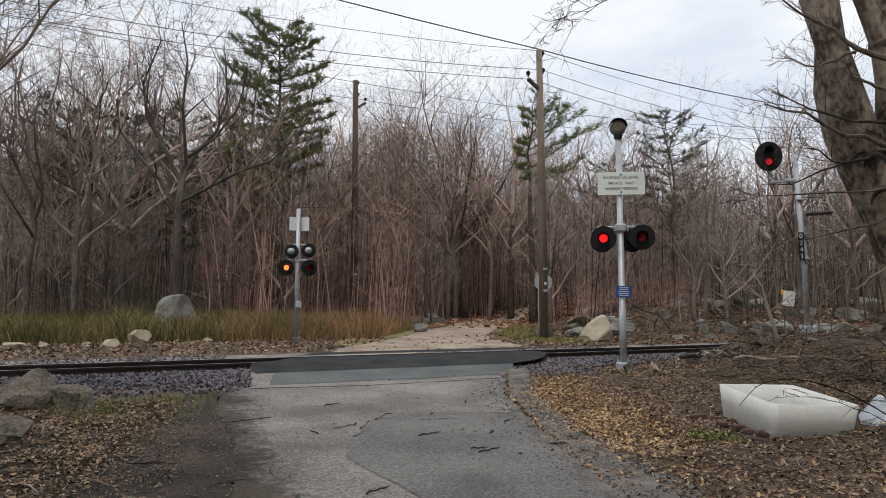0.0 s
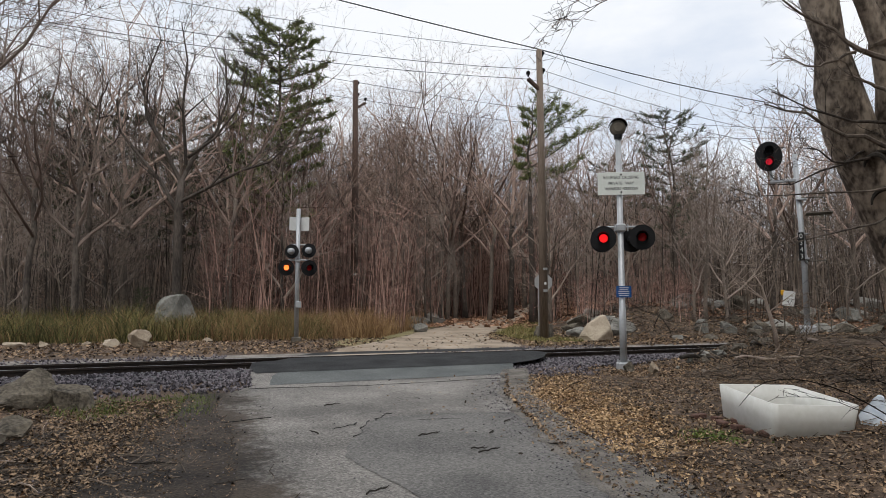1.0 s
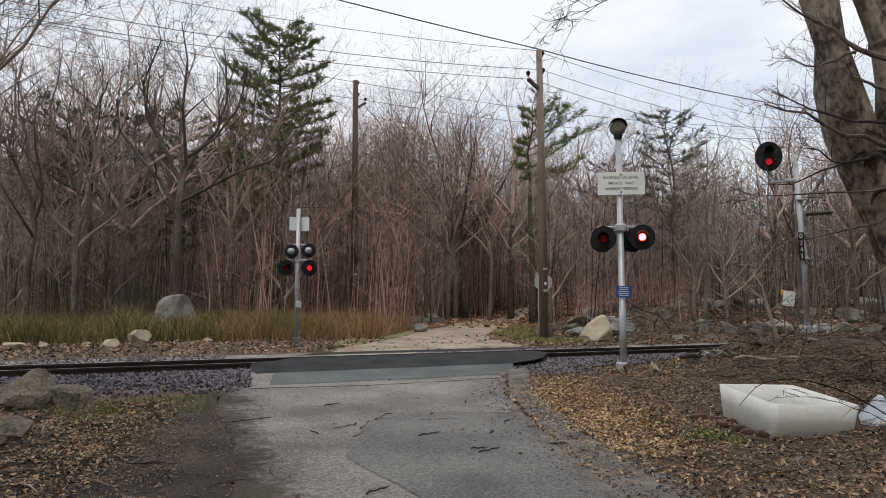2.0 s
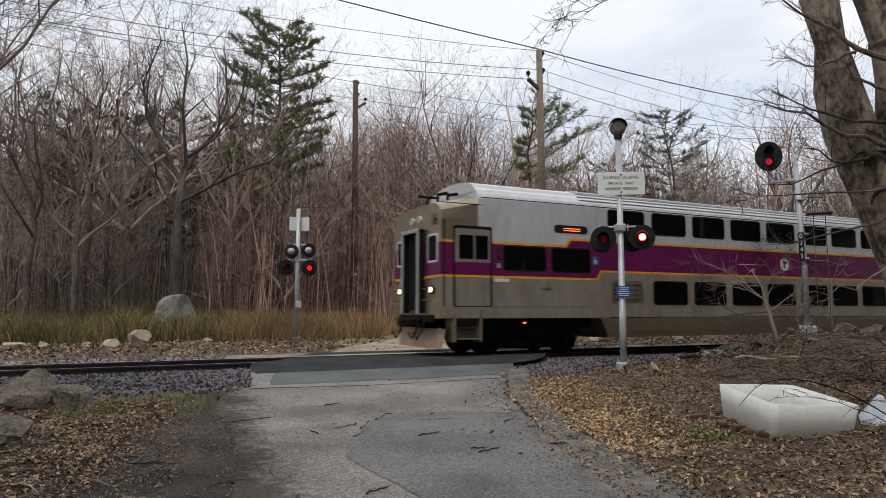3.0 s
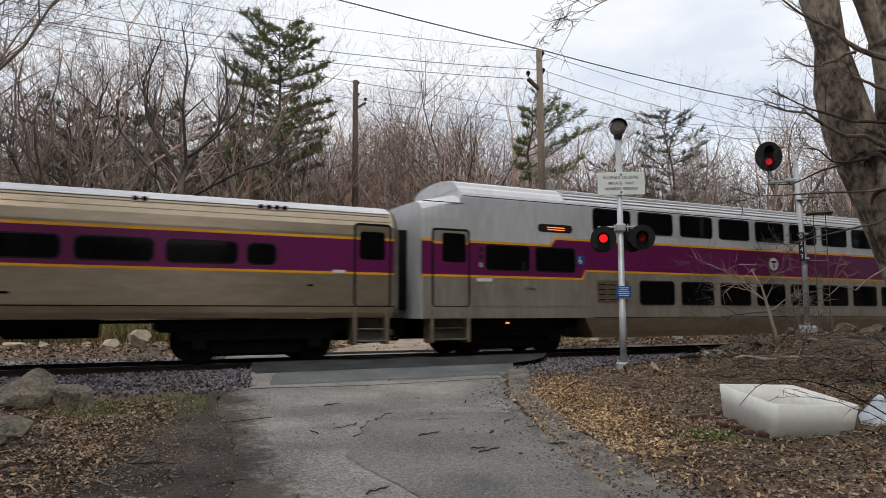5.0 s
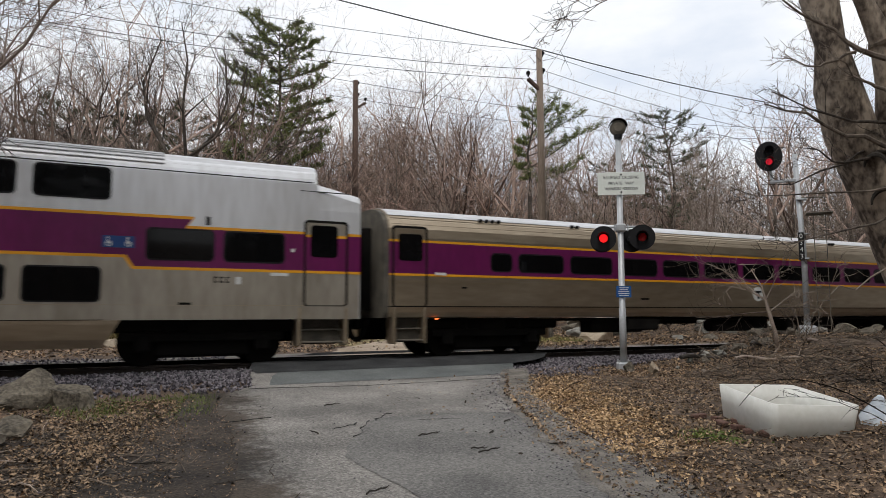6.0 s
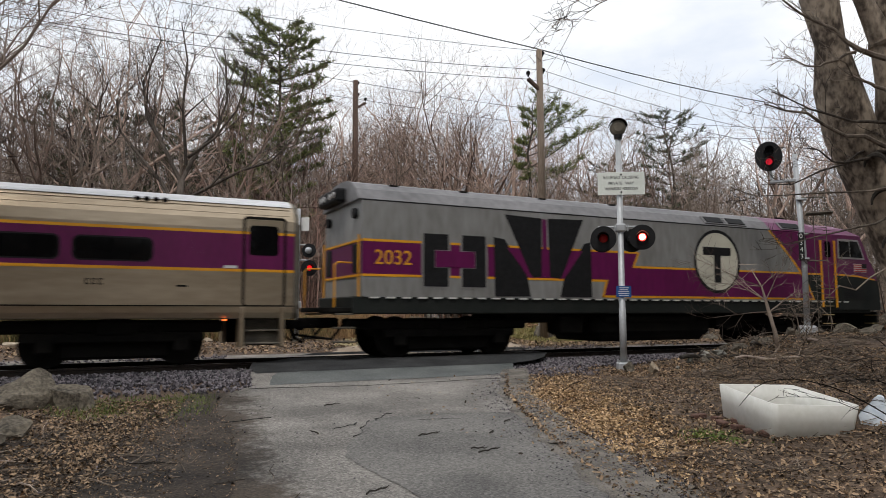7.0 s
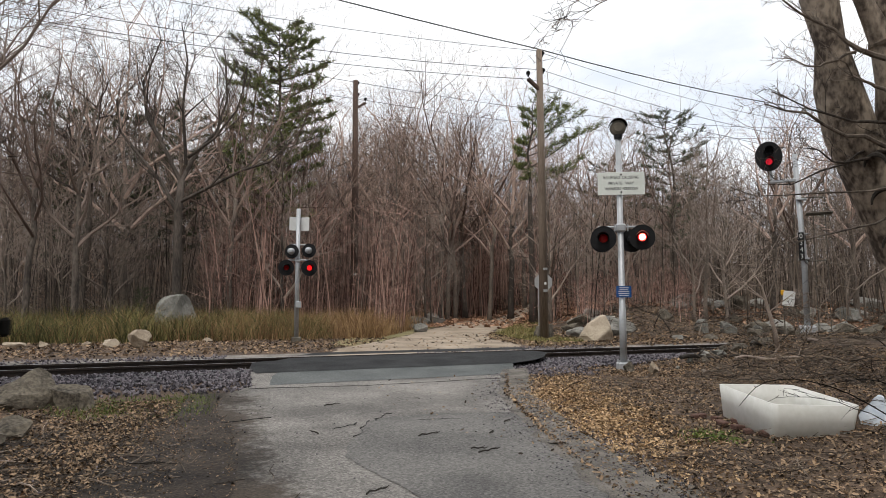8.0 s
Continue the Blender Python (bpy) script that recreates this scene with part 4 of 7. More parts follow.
def rocks():
    def at(x, y, sink, rz=0):
        return pose(x, y, ground_z(x, y) + sink, 0, 0, rz)
    boulder("boulder", 1, (2.1, 1.6, 2.0), at(2.65, 14.4, 0.78, 20), M_ROCK, "large grey granite boulder in the grass")
    boulder("boulder", 2, (0.95, 0.7, 0.75), at(0.93, 7.3, 0.18, 30), M_ROCK_TAN, "tan angular rock beside the track")
    boulder("boulder", 3, (0.7, 0.5, 0.4), at(0.1, 7.6, 0.08), M_ROCK_TAN, "small tan rock beside the track")
    for i, (x, y, z) in enumerate(((-4.2, 7.4, 0.6), (-2.6, 8.0, 0.55), (-1.8, 7.6, 0.5), (-5.3, 8.2, 0.6), (-0.6, 8.1, 0.35), (3.2, 9.0, 0.4))):
        boulder("rock", 30 + i, (z * 1.3, z, z * 0.7), at(x, y, 0.06, 40 * i), M_ROCK_TAN, "low tan field stone in dead leaves")
    boulder("boulder", 4, (1.45, 1.1, 1.15), at(-1.15, -5.0, 0.08, 10), M_ROCK_DARK, "dark mossy rounded boulder by the road")
    boulder("boulder", 5, (0.85, 0.75, 0.85), at(-0.42, -5.05, 0.1, 70), M_ROCK_DARK, "dark mossy rounded boulder by the road")
    boulder("boulder", 6, (0.75, 0.6, 0.45), at(-0.95, -7.3, 0.06, 70), M_ROCK_DARK, "dark half-buried rock in leaves")
    boulder("boulder", 8, (0.8, 0.6, 0.42), at(-1.3, -7.9, 0.05, 20), M_ROCK_DARK, "dark half-buried rock in leaves")
    boulder("boulder", 7, (1.9, 1.2, 1.5), at(17.5, 5.0, 0.3, -35), M_ROCK_TAN, "long tan angular boulder beyond the track")
    boulder("boulder", 9, (1.5, 1.1, 1.25), at(16.75, 7.5, 0.3, 15), M_ROCK_DARK, "grey boulder at the foot of the pole")
    boulder("boulder", 10, (0.9, 0.7, 0.6), at(18.0, 7.0, 0.15, 15), M_ROCK, "grey stone beside a pole")
    boulder("rock", 12, (0.5, 0.4, 0.36), at(11.55, -4.45, 0.1, 15), M_ROCK_TAN, "pinkish rock at the signal base")
    boulder("rock", 13, (0.42, 0.35, 0.4), at(11.05, -4.2, 0.08, 65), M_ROCK_DARK, "brown rock at the signal base")
    rng = random.Random(8)
    for i in range(36):
        x = rng.uniform(18, 44)
        y = 5.2 + rng.uniform(0, 6.5)
        e = rng.uniform(0.5, 1.7)
        boulder("boulder", 100 + i, (e * 1.35, e, e * 0.8), at(x, y, e * 0.12, rng.uniform(0, 180)), M_ROCK if i % 3 else M_ROCK_DARK, "grey boulder in the rubble bank beyond the track")
    for i, (x, y, e) in enumerate(((14.8, 12.8, 0.8), (16.3, 17.0, 1.2), (17.4, 18.5, 1.4), (19.0, 20.4, 1.5), (20.0, 22.5, 1.3), (15.4, 15.2, 0.7))):
        boulder("boulder", 140 + i, (e * 1.4, e, e * 0.75), at(x - 1.2, y + 0.6, e * 0.15, 50 * i), M_ROCK, "grey boulder lining the dirt road")
    for i, (x, y, e) in enumerate(((17.6, -3.6, 0.5), (19.2, -3.3, 0.7), (18.4, -3.0, 0.45), (20.3, -3.4, 0.8), (21.5, -3.6, 0.6), (19.9, -4.4, 0.5))):
        boulder("rock", 150 + i, (e * 1.3, e, e * 0.7), at(x, y, 0.08, 70 * i), M_ROCK_DARK, "grey stone on the brushy bank")


def big_tree():
    """The forked grey tree beside the road, with bare low limbs."""
    tree = thing("beech_tree", pose(11.1, -10.42, ground_z(11.1, -10.42)), "large forked smooth grey tree with bare low limbs", "tree")
    o = tree.matrix_basis.translation
    a = Shape()
    line = [(11.9, -10.75, -0.6), (11.75, -10.7, 0.6), (11.5, -10.62, 1.3), (10.98, -10.48, 2.48), (10.58, -10.38, 3.3), (10.2, -10.31, 3.93), (9.99, -10.28, 4.61), (9.86, -10.29, 5.29), (9.67, -10.27, 6.0), (9.3, -10.2, 7.6), (9.0, -9.9, 9.5)]
    a.tube([Vector(p) - o for p in line], [0.7, 0.56, 0.5, 0.45, 0.42, 0.38, 0.335, 0.215, 0.27, 0.22, 0.12], 18)
    part("trunk", a, M_BEECH, tree, "smooth mottled grey trunk", smooth=True, fix=False)
    b = Shape()
    line = [(11.1, -10.55, 2.2), (11.05, -10.6, 3.2), (10.83, -10.61, 4.0), (10.78, -10.66, 4.7), (10.62, -10.65, 5.3), (10.3, -10.6, 5.85), (10.05, -10.5, 6.5), (9.8, -10.4, 8.0)]
    b.tube([Vector(p) - o for p in line], [0.3, 0.28, 0.26, 0.24, 0.19, 0.13, 0.1, 0.05], 14)
    line = [(10.66, -10.65, 5.2), (10.75, -10.7, 6.0), (10.9, -10.8, 7.5), (11.2, -10.8, 10.0)]
    b.tube([Vector(p) - o for p in line], [0.24, 0.22, 0.2, 0.12], 14)
    part("trunk", b, M_BEECH, tree, "second stem of the fork", smooth=True, fix=False)
    rng = random.Random(17)
    for p, q, r in (((10.5, -10.9, 3.62), (8.55, -10.1, 4.24), 0.045), ((10.5, -10.9, 3.88), (8.67, -10.17, 4.39), 0.03), ((10.3, -10.95, 4.4), (9.63, -10.68, 4.76), 0.04),
                    ((10.3, -10.95, 4.86), (8.73, -10.34, 5.74), 0.05), ((10.4, -10.8, 3.51), (9.18, -10.33, 3.52), 0.035), ((10.4, -10.8, 3.0), (8.21, -9.8, 2.95), 0.022),
                    ((10.2, -10.6, 3.6), (8.51, -9.95, 3.0), 0.022), ((9.9, -10.65, 5.03), (8.8, -10.29, 4.86), 0.028), ((10.5, -10.7, 2.6), (8.6, -10.0, 2.2), 0.02), ((10.6, -10.9, 2.0), (9.0, -10.4, 1.4), 0.018)):
        s = Shape()
        p, q = Vector(p) - o, Vector(q) - o
        n = 7
        pts = [p.lerp(q, i / n) + Vector((0, 0, -0.12 * math.sin(math.pi * i / n))) + Vector((rng.gauss(0, 0.03), rng.gauss(0, 0.03), rng.gauss(0, 0.035))) * (0 < i) for i in range(n + 1)]
        s.tube(pts, [r * 0.95 * (1 - 0.75 * i / n) for i in range(n + 1)], 7)
        for _ in range(6):
            i = rng.randrange(2, n)
            d = (q - p).normalized() + Vector((rng.gauss(0, 0.6), rng.gauss(0, 0.6), rng.gauss(0.25, 0.5)))
            grow(s, rng, pts[i + 1], d.normalized(), rng.uniform(0.3, 0.75), r * 0.2, 1, (4, 4, 3, 3), (0, 3, 3), 0.06, 0.25)
        part("limb", s, M_BARK, tree, "bare crooked limb", fix=False)
    for z, x, e in ((3.3, 10.15, 0.15), (2.75, 10.35, 0.2), (2.1, 10.5, 0.16)):
        c = Shape()
        pts = [Vector((x - 0.05 - 0.02 * math.cos(i / 9 * 3.14), -10.72 + e * math.cos(i / 9 * 3.14), z + e * 1.1 * math.sin(i / 9 * 3.14))) - o for i in range(10)]
        c.tube(pts, [0.012 + 0.028 * math.sin(i / 9 * 3.14) for i in range(10)], 6)
        part("bark_scar", c, M_SCAR, tree, "dark curved scar over a lost limb", fix=False)


def hanging_branch(start, aim, length, seed, label):
    rng = random.Random(seed)
    s = Shape()
    p, d = Vector(start), (Vector(aim) - Vector(start)).normalized()
    for _ in range(2):
        grow(s, rng, p + Vector((rng.gauss(0, 0.1), rng.gauss(0, 0.1), rng.gauss(0, 0.06))), d, length * rng.uniform(0.7, 1.1), 0.008, 0, (4, 3, 3, 3), (4, 3, 2), -0.03, 0.2)
    lone("overhanging_branch", s, M_BARK_GREY, label, "branch", "branches over the road", fix=False)


def shrub(x, y, h, seed, n=7):
    rng = random.Random(seed)
    sh = thing("bare_shrub", pose(x, y, ground_z(x, y)), "small leafless shrub with pale crooked stems", "shrub", "shrubs on the bank")
    for k in range(n):
        s = Shape()
        a = rng.uniform(0, 6.28)
        grow(s, rng, Vector((0.05 * math.cos(a), 0.05 * math.sin(a), -0.05)), Vector((0.5 * math.cos(a), 0.5 * math.sin(a), 1)).normalized(), h * rng.uniform(0.6, 1.1), 0.027, 0, (5, 4, 3, 3), (5, 4, 3), 0.08, 0.24)
        part("stem", s, M_BRUSH, sh, fix=False)


def oak_tree():
    """A low-forked tree with long curving limbs at the edge of the field."""
    x, y = 2.75, 17.5
    rng = random.Random(15)
    tr = thing("oak_tree", pose(x, y, ground_z(x, y)), "spreading leafless grey tree with long curving limbs", "tree")
    side, deep = Vector((0.894, -0.438, 0)), Vector((0.438, 0.894, 0))

    def at(u, w, v=0.0):
        return side * u + deep * v + Vector((0, 0, w if w < 2.7 else 5.5 + (w - 2.8) * 0.92))
    part("trunk", Shape().tube([at(0.1, -0.2), at(0.05, 1.5), at(0.0, 3.0), at(0.1, 4.6)], [0.26, 0.21, 0.19, 0.16], 10), M_OAK, tr, "dark grey trunk", smooth=True)
    for path, r in (((at(0, 2.8), at(-1.0, 4.6, 0.3), at(-2.2, 6.0, 0.5), at(-3.3, 7.4, 0.7), at(-3.6, 9.2, 0.8)), 0.14), ((at(0, 3.4), at(1.6, 4.1, -0.5), at(3.2, 4.9, -0.8), at(4.6, 5.3, -1.0), at(5.6, 6.4, -1.0)), 0.12),
                    ((at(0.1, 4.4), at(-0.7, 6.3, -0.3), at(-1.5, 7.8, -0.4), at(-1.7, 9.6, -0.5), at(-0.9, 11.9, -0.5)), 0.14), ((at(0.1, 4.5), at(0.5, 6.0, 0.5), at(1.5, 7.4, 0.7), at(1.9, 9.2, 0.9), at(1.7, 11.8, 1.0)), 0.14),
                    ((at(0.4, 5.8), at(1.8, 6.6, -0.6), at(3.0, 8.0, -1.0), at(3.5, 9.8, -1.2)), 0.10), ((at(-0.6, 6.0), at(-1.9, 8.2, 0.8), at(-2.6, 10.6, 1.2)), 0.09), ((at(0.3, 5.4), at(0.4, 8.2, -0.9), at(0.7, 10.5, -1.3), at(0.4, 12.4, -1.4)), 0.10)):
        s = Shape()
        n = len(path) - 1
        s.tube(path, [r * 0.8 * (1 - 0.72 * i / n) for i in range(n + 1)], 7)
        for k in range(7):
            t = rng.uniform(0.8, n - 0.02)
            i = int(t)
            q = path[i].lerp(path[i + 1], t - i)
            d = ((path[i + 1] - path[i]).normalized() + Vector((rng.gauss(0, 0.7), rng.gauss(0, 0.7), rng.uniform(-0.1, 0.6)))).normalized()
            grow(s, rng, q, d, rng.uniform(1.6, 3.0), r * (0.5 - 0.3 * t / n), 1, (5, 4, 3, 3), (0, 5, 4, 2), 0.08, 0.24, 0.009)
        part("limb", s, M_OAK, tr, "long curving bare limb", fix=False)


def small_tree():
    """A crooked little tree with long level branches."""
    x, y = 15.2, -5.0
    rng = random.Random(8)
    tr = thing("small_bare_tree", pose(x, y, ground_z(x, y)), "small leafless tree with crooked pale level branches", "tree")
    side = Vector((0.894, -0.438, 0))
    deep = Vector((0.438, 0.894, 0))
    spine = [Vector((0, 0, -0.1)), side * -0.07 + Vector((0, 0, 0.45)), side * -0.20 + Vector((0, 0, 0.95)), side * -0.27 + Vector((0, 0, 1.25)), side * -0.36 + Vector((0, 0, 1.6)), side * -0.62 + Vector((0, 0, 2.05))]
    part("trunk", Shape().tube(spine, [0.06, 0.05, 0.045, 0.034, 0.022, 0.006], 8), M_PALETWIG, tr, "crooked grey trunk", smooth=True)
    for at, sx, dy, rise, ln, r in ((2, -1, 0.3, 0.05, 1.5, 0.020), (2, 1, -0.2, 0.75, 1.0, 0.022), (3, -1, -0.3, 0.35, 1.7, 0.020), (3, 1, 0.4, 0.9, 1.1, 0.018), (3, -0.6, 0.8, 0.6, 1.1, 0.014), (1, -1, -0.5, -0.05, 1.3, 0.014), (4, -1, 0.1, 0.25, 1.9, 0.014), (4, 0.8, -0.3, 0.7, 0.8, 0.013), (2, 1, 0.5, 0.1, 1.3, 0.014), (4, -1, 0.5, 0.05, 1.4, 0.012)):
        s = Shape()
        d = (side * sx + deep * dy + Vector((0, 0, rise))).normalized()
        grow(s, rng, spine[at], d, ln, r, 1, (5, 5, 4, 3), (0, 6, 4), -0.01, 0.17)
        part("branch", s, M_PALETWIG, tr, fix=False)


woods()
more_woods()
thicket("saplings", 51, 2300, (7, 36), (32, 62), (3.0, 8.0), M_BARK_RED, "dense red-brown leafless saplings filling the wood")
thicket("saplings", 59, 560, (44, 62), (36, 68), (3.5, 9.0), M_BRUSH, "dark leafless saplings behind the rubble bank")
thicket("saplings", 52, 1550, (-10, 44), (34, 68), (3.5, 9.0), M_BARK_GREY, "dense grey leafless saplings filling the wood")
thicket("far_woods", 53, 4200, (-12, 64), (58, 110), (6.0, 12.0), M_BARK_GREY, "distant grey-brown leafless wood", 6)
thicket("far_woods", 57, 2600, (14, 46), (51, 76), (3.5, 8.5), M_BARK_RED, "dense red-brown leafless saplings on the rising wood floor", 6)
thicket("saplings_behind", 55, 2600, (85, 325), (11, 46), (4.0, 11.0), M_BARK_GREY, "grey leafless wood behind the road", 6)
# Out-of-view dense wood, added so the train side reflects something dark.
thicket("saplings_behind", 56, 3600, (76, 150), (15, 42), (7.0, 14.0), M_BARK_GREY, "unseen grey leafless wood added beside the road", 7)
thicket("undergrowth", 58, 1300, (-9, 9), (33, 50), (0.8, 2.6), M_BARK_GREY, "low dark brambles under the trees", 6)
thicket("undergrowth", 54, 2300, (9, 47), (31, 48), (0.8, 2.6), M_BARK_RED, "low red-brown brambles under the trees", 6)
rocks()
big_tree()
hanging_branch((6.37, -9.73, 5.66), (5.15, -9.28, 4.93), 1.35, 5, "thin bare twigs hanging over the road")
hanging_branch((6.16, -9.63, 5.62), (5.01, -9.14, 5.29), 1.2, 9, "thin bare twigs hanging over the road")
hanging_branch((-1.6, -8.6, 3.3), (-0.5, -8.8, 2.4), 0.8, 6, "thin bare twigs hanging beside the road")
hanging_branch((-0.9, -7.0, 5.6), (0.3, -7.24, 5.0), 0.7, 7, "thin bare twigs hanging over the verge")
small_tree()
shrub(16.6, -4.6, 1.0, 4, 4)
oak_tree()
blades("grass", 61, 60000, lambda r: (r.uniform(-14, 8.0), 9.3 + 11 * r.random()), (0.25, 1.0), M_GRASS, "tall olive green grass beyond the track", 0.009)
blades("dry_grass", 62, 24000, lambda r: (r.triangular(1.0, 17, 8.5), 9.0 + 12 * r.random()), (0.25, 1.0), M_GRASS_DRY, "rust and straw coloured dry grass by the dirt road", 0.009)
blades("dry_grass", 66, 6500, lambda r: (r.uniform(-14, 6.0), 9.3 + 11 * r.random()), (0.3, 1.0), M_GRASS_DRY, "straw coloured dead stems among the grass", 0.012)
blades("verge_grass", 63, 9000, lambda r: (lambda y, e: (lerp_table(y, ((4.0, 14.4), (10.0, 16.0), (14.8, 19.6), (24.0, 27.4))) + e, y))(r.uniform(4.5, 23), r.uniform(-0.2, 2.0)), (0.05, 0.2), M_VERGEGRASS, "short grass along the dirt road", 0.02)
blades("grass_tuft", 64, 3400, lambda r: (r.gauss(0.75, 0.6), r.gauss(-5.3, 0.5)), (0.045, 0.14), M_GRASS_NEW, "small fresh green grass tufts by the road", 0.006)
blades("weed", 65, 500, lambda r: (r.gauss(6.95, 0.22), r.gauss(-10.5, 0.18)), (0.04, 0.11), M_GRASS_NEW, "low green weeds among dead leaves", 0.02)
litter("leaf_litter", 71, 64000, lambda r: (r.uniform(4.0, 16), r.uniform(-13.5, -3.8)), (0.010, 0.034), M_LEAF, "brown fallen leaves thick on the verge")
litter("leaf_litter", 72, 22000, lambda r: (lambda y: (road_mid(y)[1] + 0.75 + r.gauss(0.3, 0.5), y))(r.gauss(-7.8, 1.6)), (0.010, 0.036), M_LEAF_TAN, "pale tan fallen leaves along the road edge")
for seed in range(5):
    brush("fallen_twigs", 90 + seed, 26, lambda r: (r.uniform(-2.5, 1.0), r.uniform(-10.5, -6.0)), (0.25, 0.7), (0.006, 0.013), (M_PALETWIG, M_BRUSH, M_SCAR, M_PALETWIG, M_BRUSH)[seed], "broken sticks lying on bare earth", 0.02, 1, 0.02)
litter("leaf_litter", 73, 18000, lambda r: (lambda y: (lerp_table(y, ((-12, -0.6), (-8, 0.6), (-5, 1.4))) - abs(r.gauss(0, 1.5)) - 0.5 * r.random(), y))(r.uniform(-12.5, -4.8)), (0.009, 0.034), M_LEAF, "brown fallen leaves and bare earth")
litter("leaf_litter", 78, 9000, lambda r: (lambda y: (road_mid(y)[0] + 0.09 - 1.9 * r.random() ** 0.8, y))(r.uniform(-12.0, -5.2)), (0.005, 0.018), M_LEAF, "crumbled leaf scraps trodden into bare earth")
litter("leaf_litter", 74, 14000, lambda r: (r.uniform(-10, 30), r.uniform(3.6, 9.4)), (0.03, 0.075), M_LEAF, "rust brown fallen leaves beyond the track")
litter("forest_floor", 79, 9000, lambda r: polar(r.uniform(22, 38), r.uniform(40, 56)), (0.08, 0.18), M_FLOOR, "rust brown leaves on the slope behind the dirt road")
litter("forest_floor", 75, 34000, lambda r: (lambda b, d: polar(b, d))(r.uniform(-9, 61), 37 + 50 * r.random()), (0.10, 0.24), M_FLOOR, "rust brown leaves on the forest floor")
litter("leaf_litter", 76, 16000, lambda r: (r.uniform(13.5, 46), 2.9 + 9 * r.random()), (0.035, 0.085), M_LEAF, "rust brown fallen leaves on the rubble bank")
litter("leaf_litter", 77, 7000, lambda r: (r.uniform(10.4, 24), r.uniform(-5.0, -2.85)), (0.02, 0.05), M_LEAF, "brown fallen leaves along the track bank")
brush("brush_pile", 81, 620, lambda r: (lambda x, y: (x, min(y, -3.2 - 0.9 * max(0.0, 15.5 - x))))(r.uniform(12.0, 23), r.uniform(-8.5, -3.0)), (0.3, 1.1), (0.008, 0.022), M_BRUSH, "tangled dead brush heaped on the bank", 0.1, 2, 0.13)
brush("fallen_twigs", 82, 760, lambda r: (r.uniform(-4, 1.5), r.uniform(-12, -5)), (0.12, 0.5), (0.003, 0.009), M_BRUSH, "grey fallen twigs on bare earth", 0.02, 1, 0.03)
brush("fallen_twigs", 83, 1100, lambda r: (lambda y: (max(road_mid(y)[1] + 0.9, 4.5) + 8.0 * r.random(), y))(r.uniform(-12.5, -5)), (0.2, 0.8), (0.003, 0.010), M_BRUSH, "grey fallen twigs among leaves", 0.06, 2, 0.08)
brush("fallen_branches", 84, 600, lambda r: (r.uniform(20, 46), r.uniform(4.5, 12)), (0.8, 2.6), (0.01, 0.03), M_BRUSH, "dead branches in the rubble bank", 0.7)


# ---------------------------------------------------------------- poles, wires, signals
def utility_pole(x, y, top, r, material, label, arm_z, arm_dir, bands):
    z0 = ground_z(x, y)
    p = thing("utility_pole", pose(x, y, z0), label, "utility pole", "utility poles")
    h = top - z0
    part("pole", Shape().tube([(0, 0, -0.3), (0, 0, h * 0.5), (-0.05, 0, h)], [r, r * 0.85, r * 0.66], 14), material, p, smooth=True)
    s = Shape().box((arm_dir * 0.3, -0.02, arm_z - z0), (0.85, 0.14, 0.15), 0.02, Matrix.Rotation(radians(-34 * arm_dir), 3, "Y"))
    part("bracket_arm", s, M_POLE_DARK, p, "dark tilted bracket arm")
    i = Shape()
    for u, w in ((arm_dir * 0.62, arm_z - z0 + 0.5), (0.12, h - 0.1), (0.14, arm_z - z0 + 0.75)):
        i.tube([(u, 0, w - 0.16), (u, 0, w - 0.06), (u, 0, w - 0.05), (u, 0, w + 0.04), (u, 0, w + 0.08)], [0.03, 0.05, 0.09, 0.09, 0.04], 10)
    part("insulator", i, M_UNDER, p, "dark insulators")
    for z, w, m in bands:
        part("pole_tag", Shape().box((-0.02, -r * 0.95, z), (w, 0.03, 0.1), 0.004), m, p)
    return p


utility_pole(16.17, 6.72, 12.35, 0.19, M_POLE, "weathered brown wooden utility pole beside a boulder", 10.75, -1, ((2.9, 0.2, M_SIGN_BACK), (2.3, 0.09, M_WHITE), (2.0, 0.2, M_SIGN_BACK)))
utility_pole(13.6, 23.54, 15.9, 0.24, M_POLE_DARK, "dark brown wooden utility pole at the wood's edge", 14.3, 1, ((3.0, 0.2, M_SIGN_BACK),))


def wire(points, r, label):
    s = Shape()
    pts = []
    for (a, b, sag) in points:
        a, b = Vector(a), Vector(b)
        pts += [a.lerp(b, i / 14) - Vector((0, 0, sag * 4 * (i / 14) * (1 - i / 14))) for i in range(15)]
    s.tube([p for i, p in enumerate(pts) if i == 0 or (p - pts[i - 1]).length > 1e-4], r, 5)
    lone("overhead_wire", s, M_WIRE, label, "wire", "overhead wires", fix=False)


PY = 6.72
wire((((-24, PY, 15.6), (15.93, PY, 12.4), 0.55), ((15.93, PY, 12.4), (52, PY, 13.6), 0.9)), 0.024, "thick black overhead cable along the track")
wire((((-24, PY, 12.6), (16.2, PY, 11.5), 1.5), ((16.2, PY, 11.5), (52, PY, 11.9), 1.3)), 0.012, "thin overhead wire along the track")
wire((((-24, PY, 11.9), (15.68, PY, 11.0), 1.35), ((15.68, PY, 11.0), (52, PY, 11.2), 1.4)), 0.012, "thin overhead wire along the track")
wire((((-24, PY, 13.4), (15.9, PY, 12.3), 1.3), ((15.9, PY, 12.3), (52, PY, 12.7), 1.3)), 0.010, "thin overhead wire along the track")
wire((((-24, 23.54, 18.0), (13.75, 23.54, 15.8), 0.5), ((13.75, 23.54, 15.8), (60, 23.54, 18.5), 0.9)), 0.016, "thin overhead wire at the wood's edge")
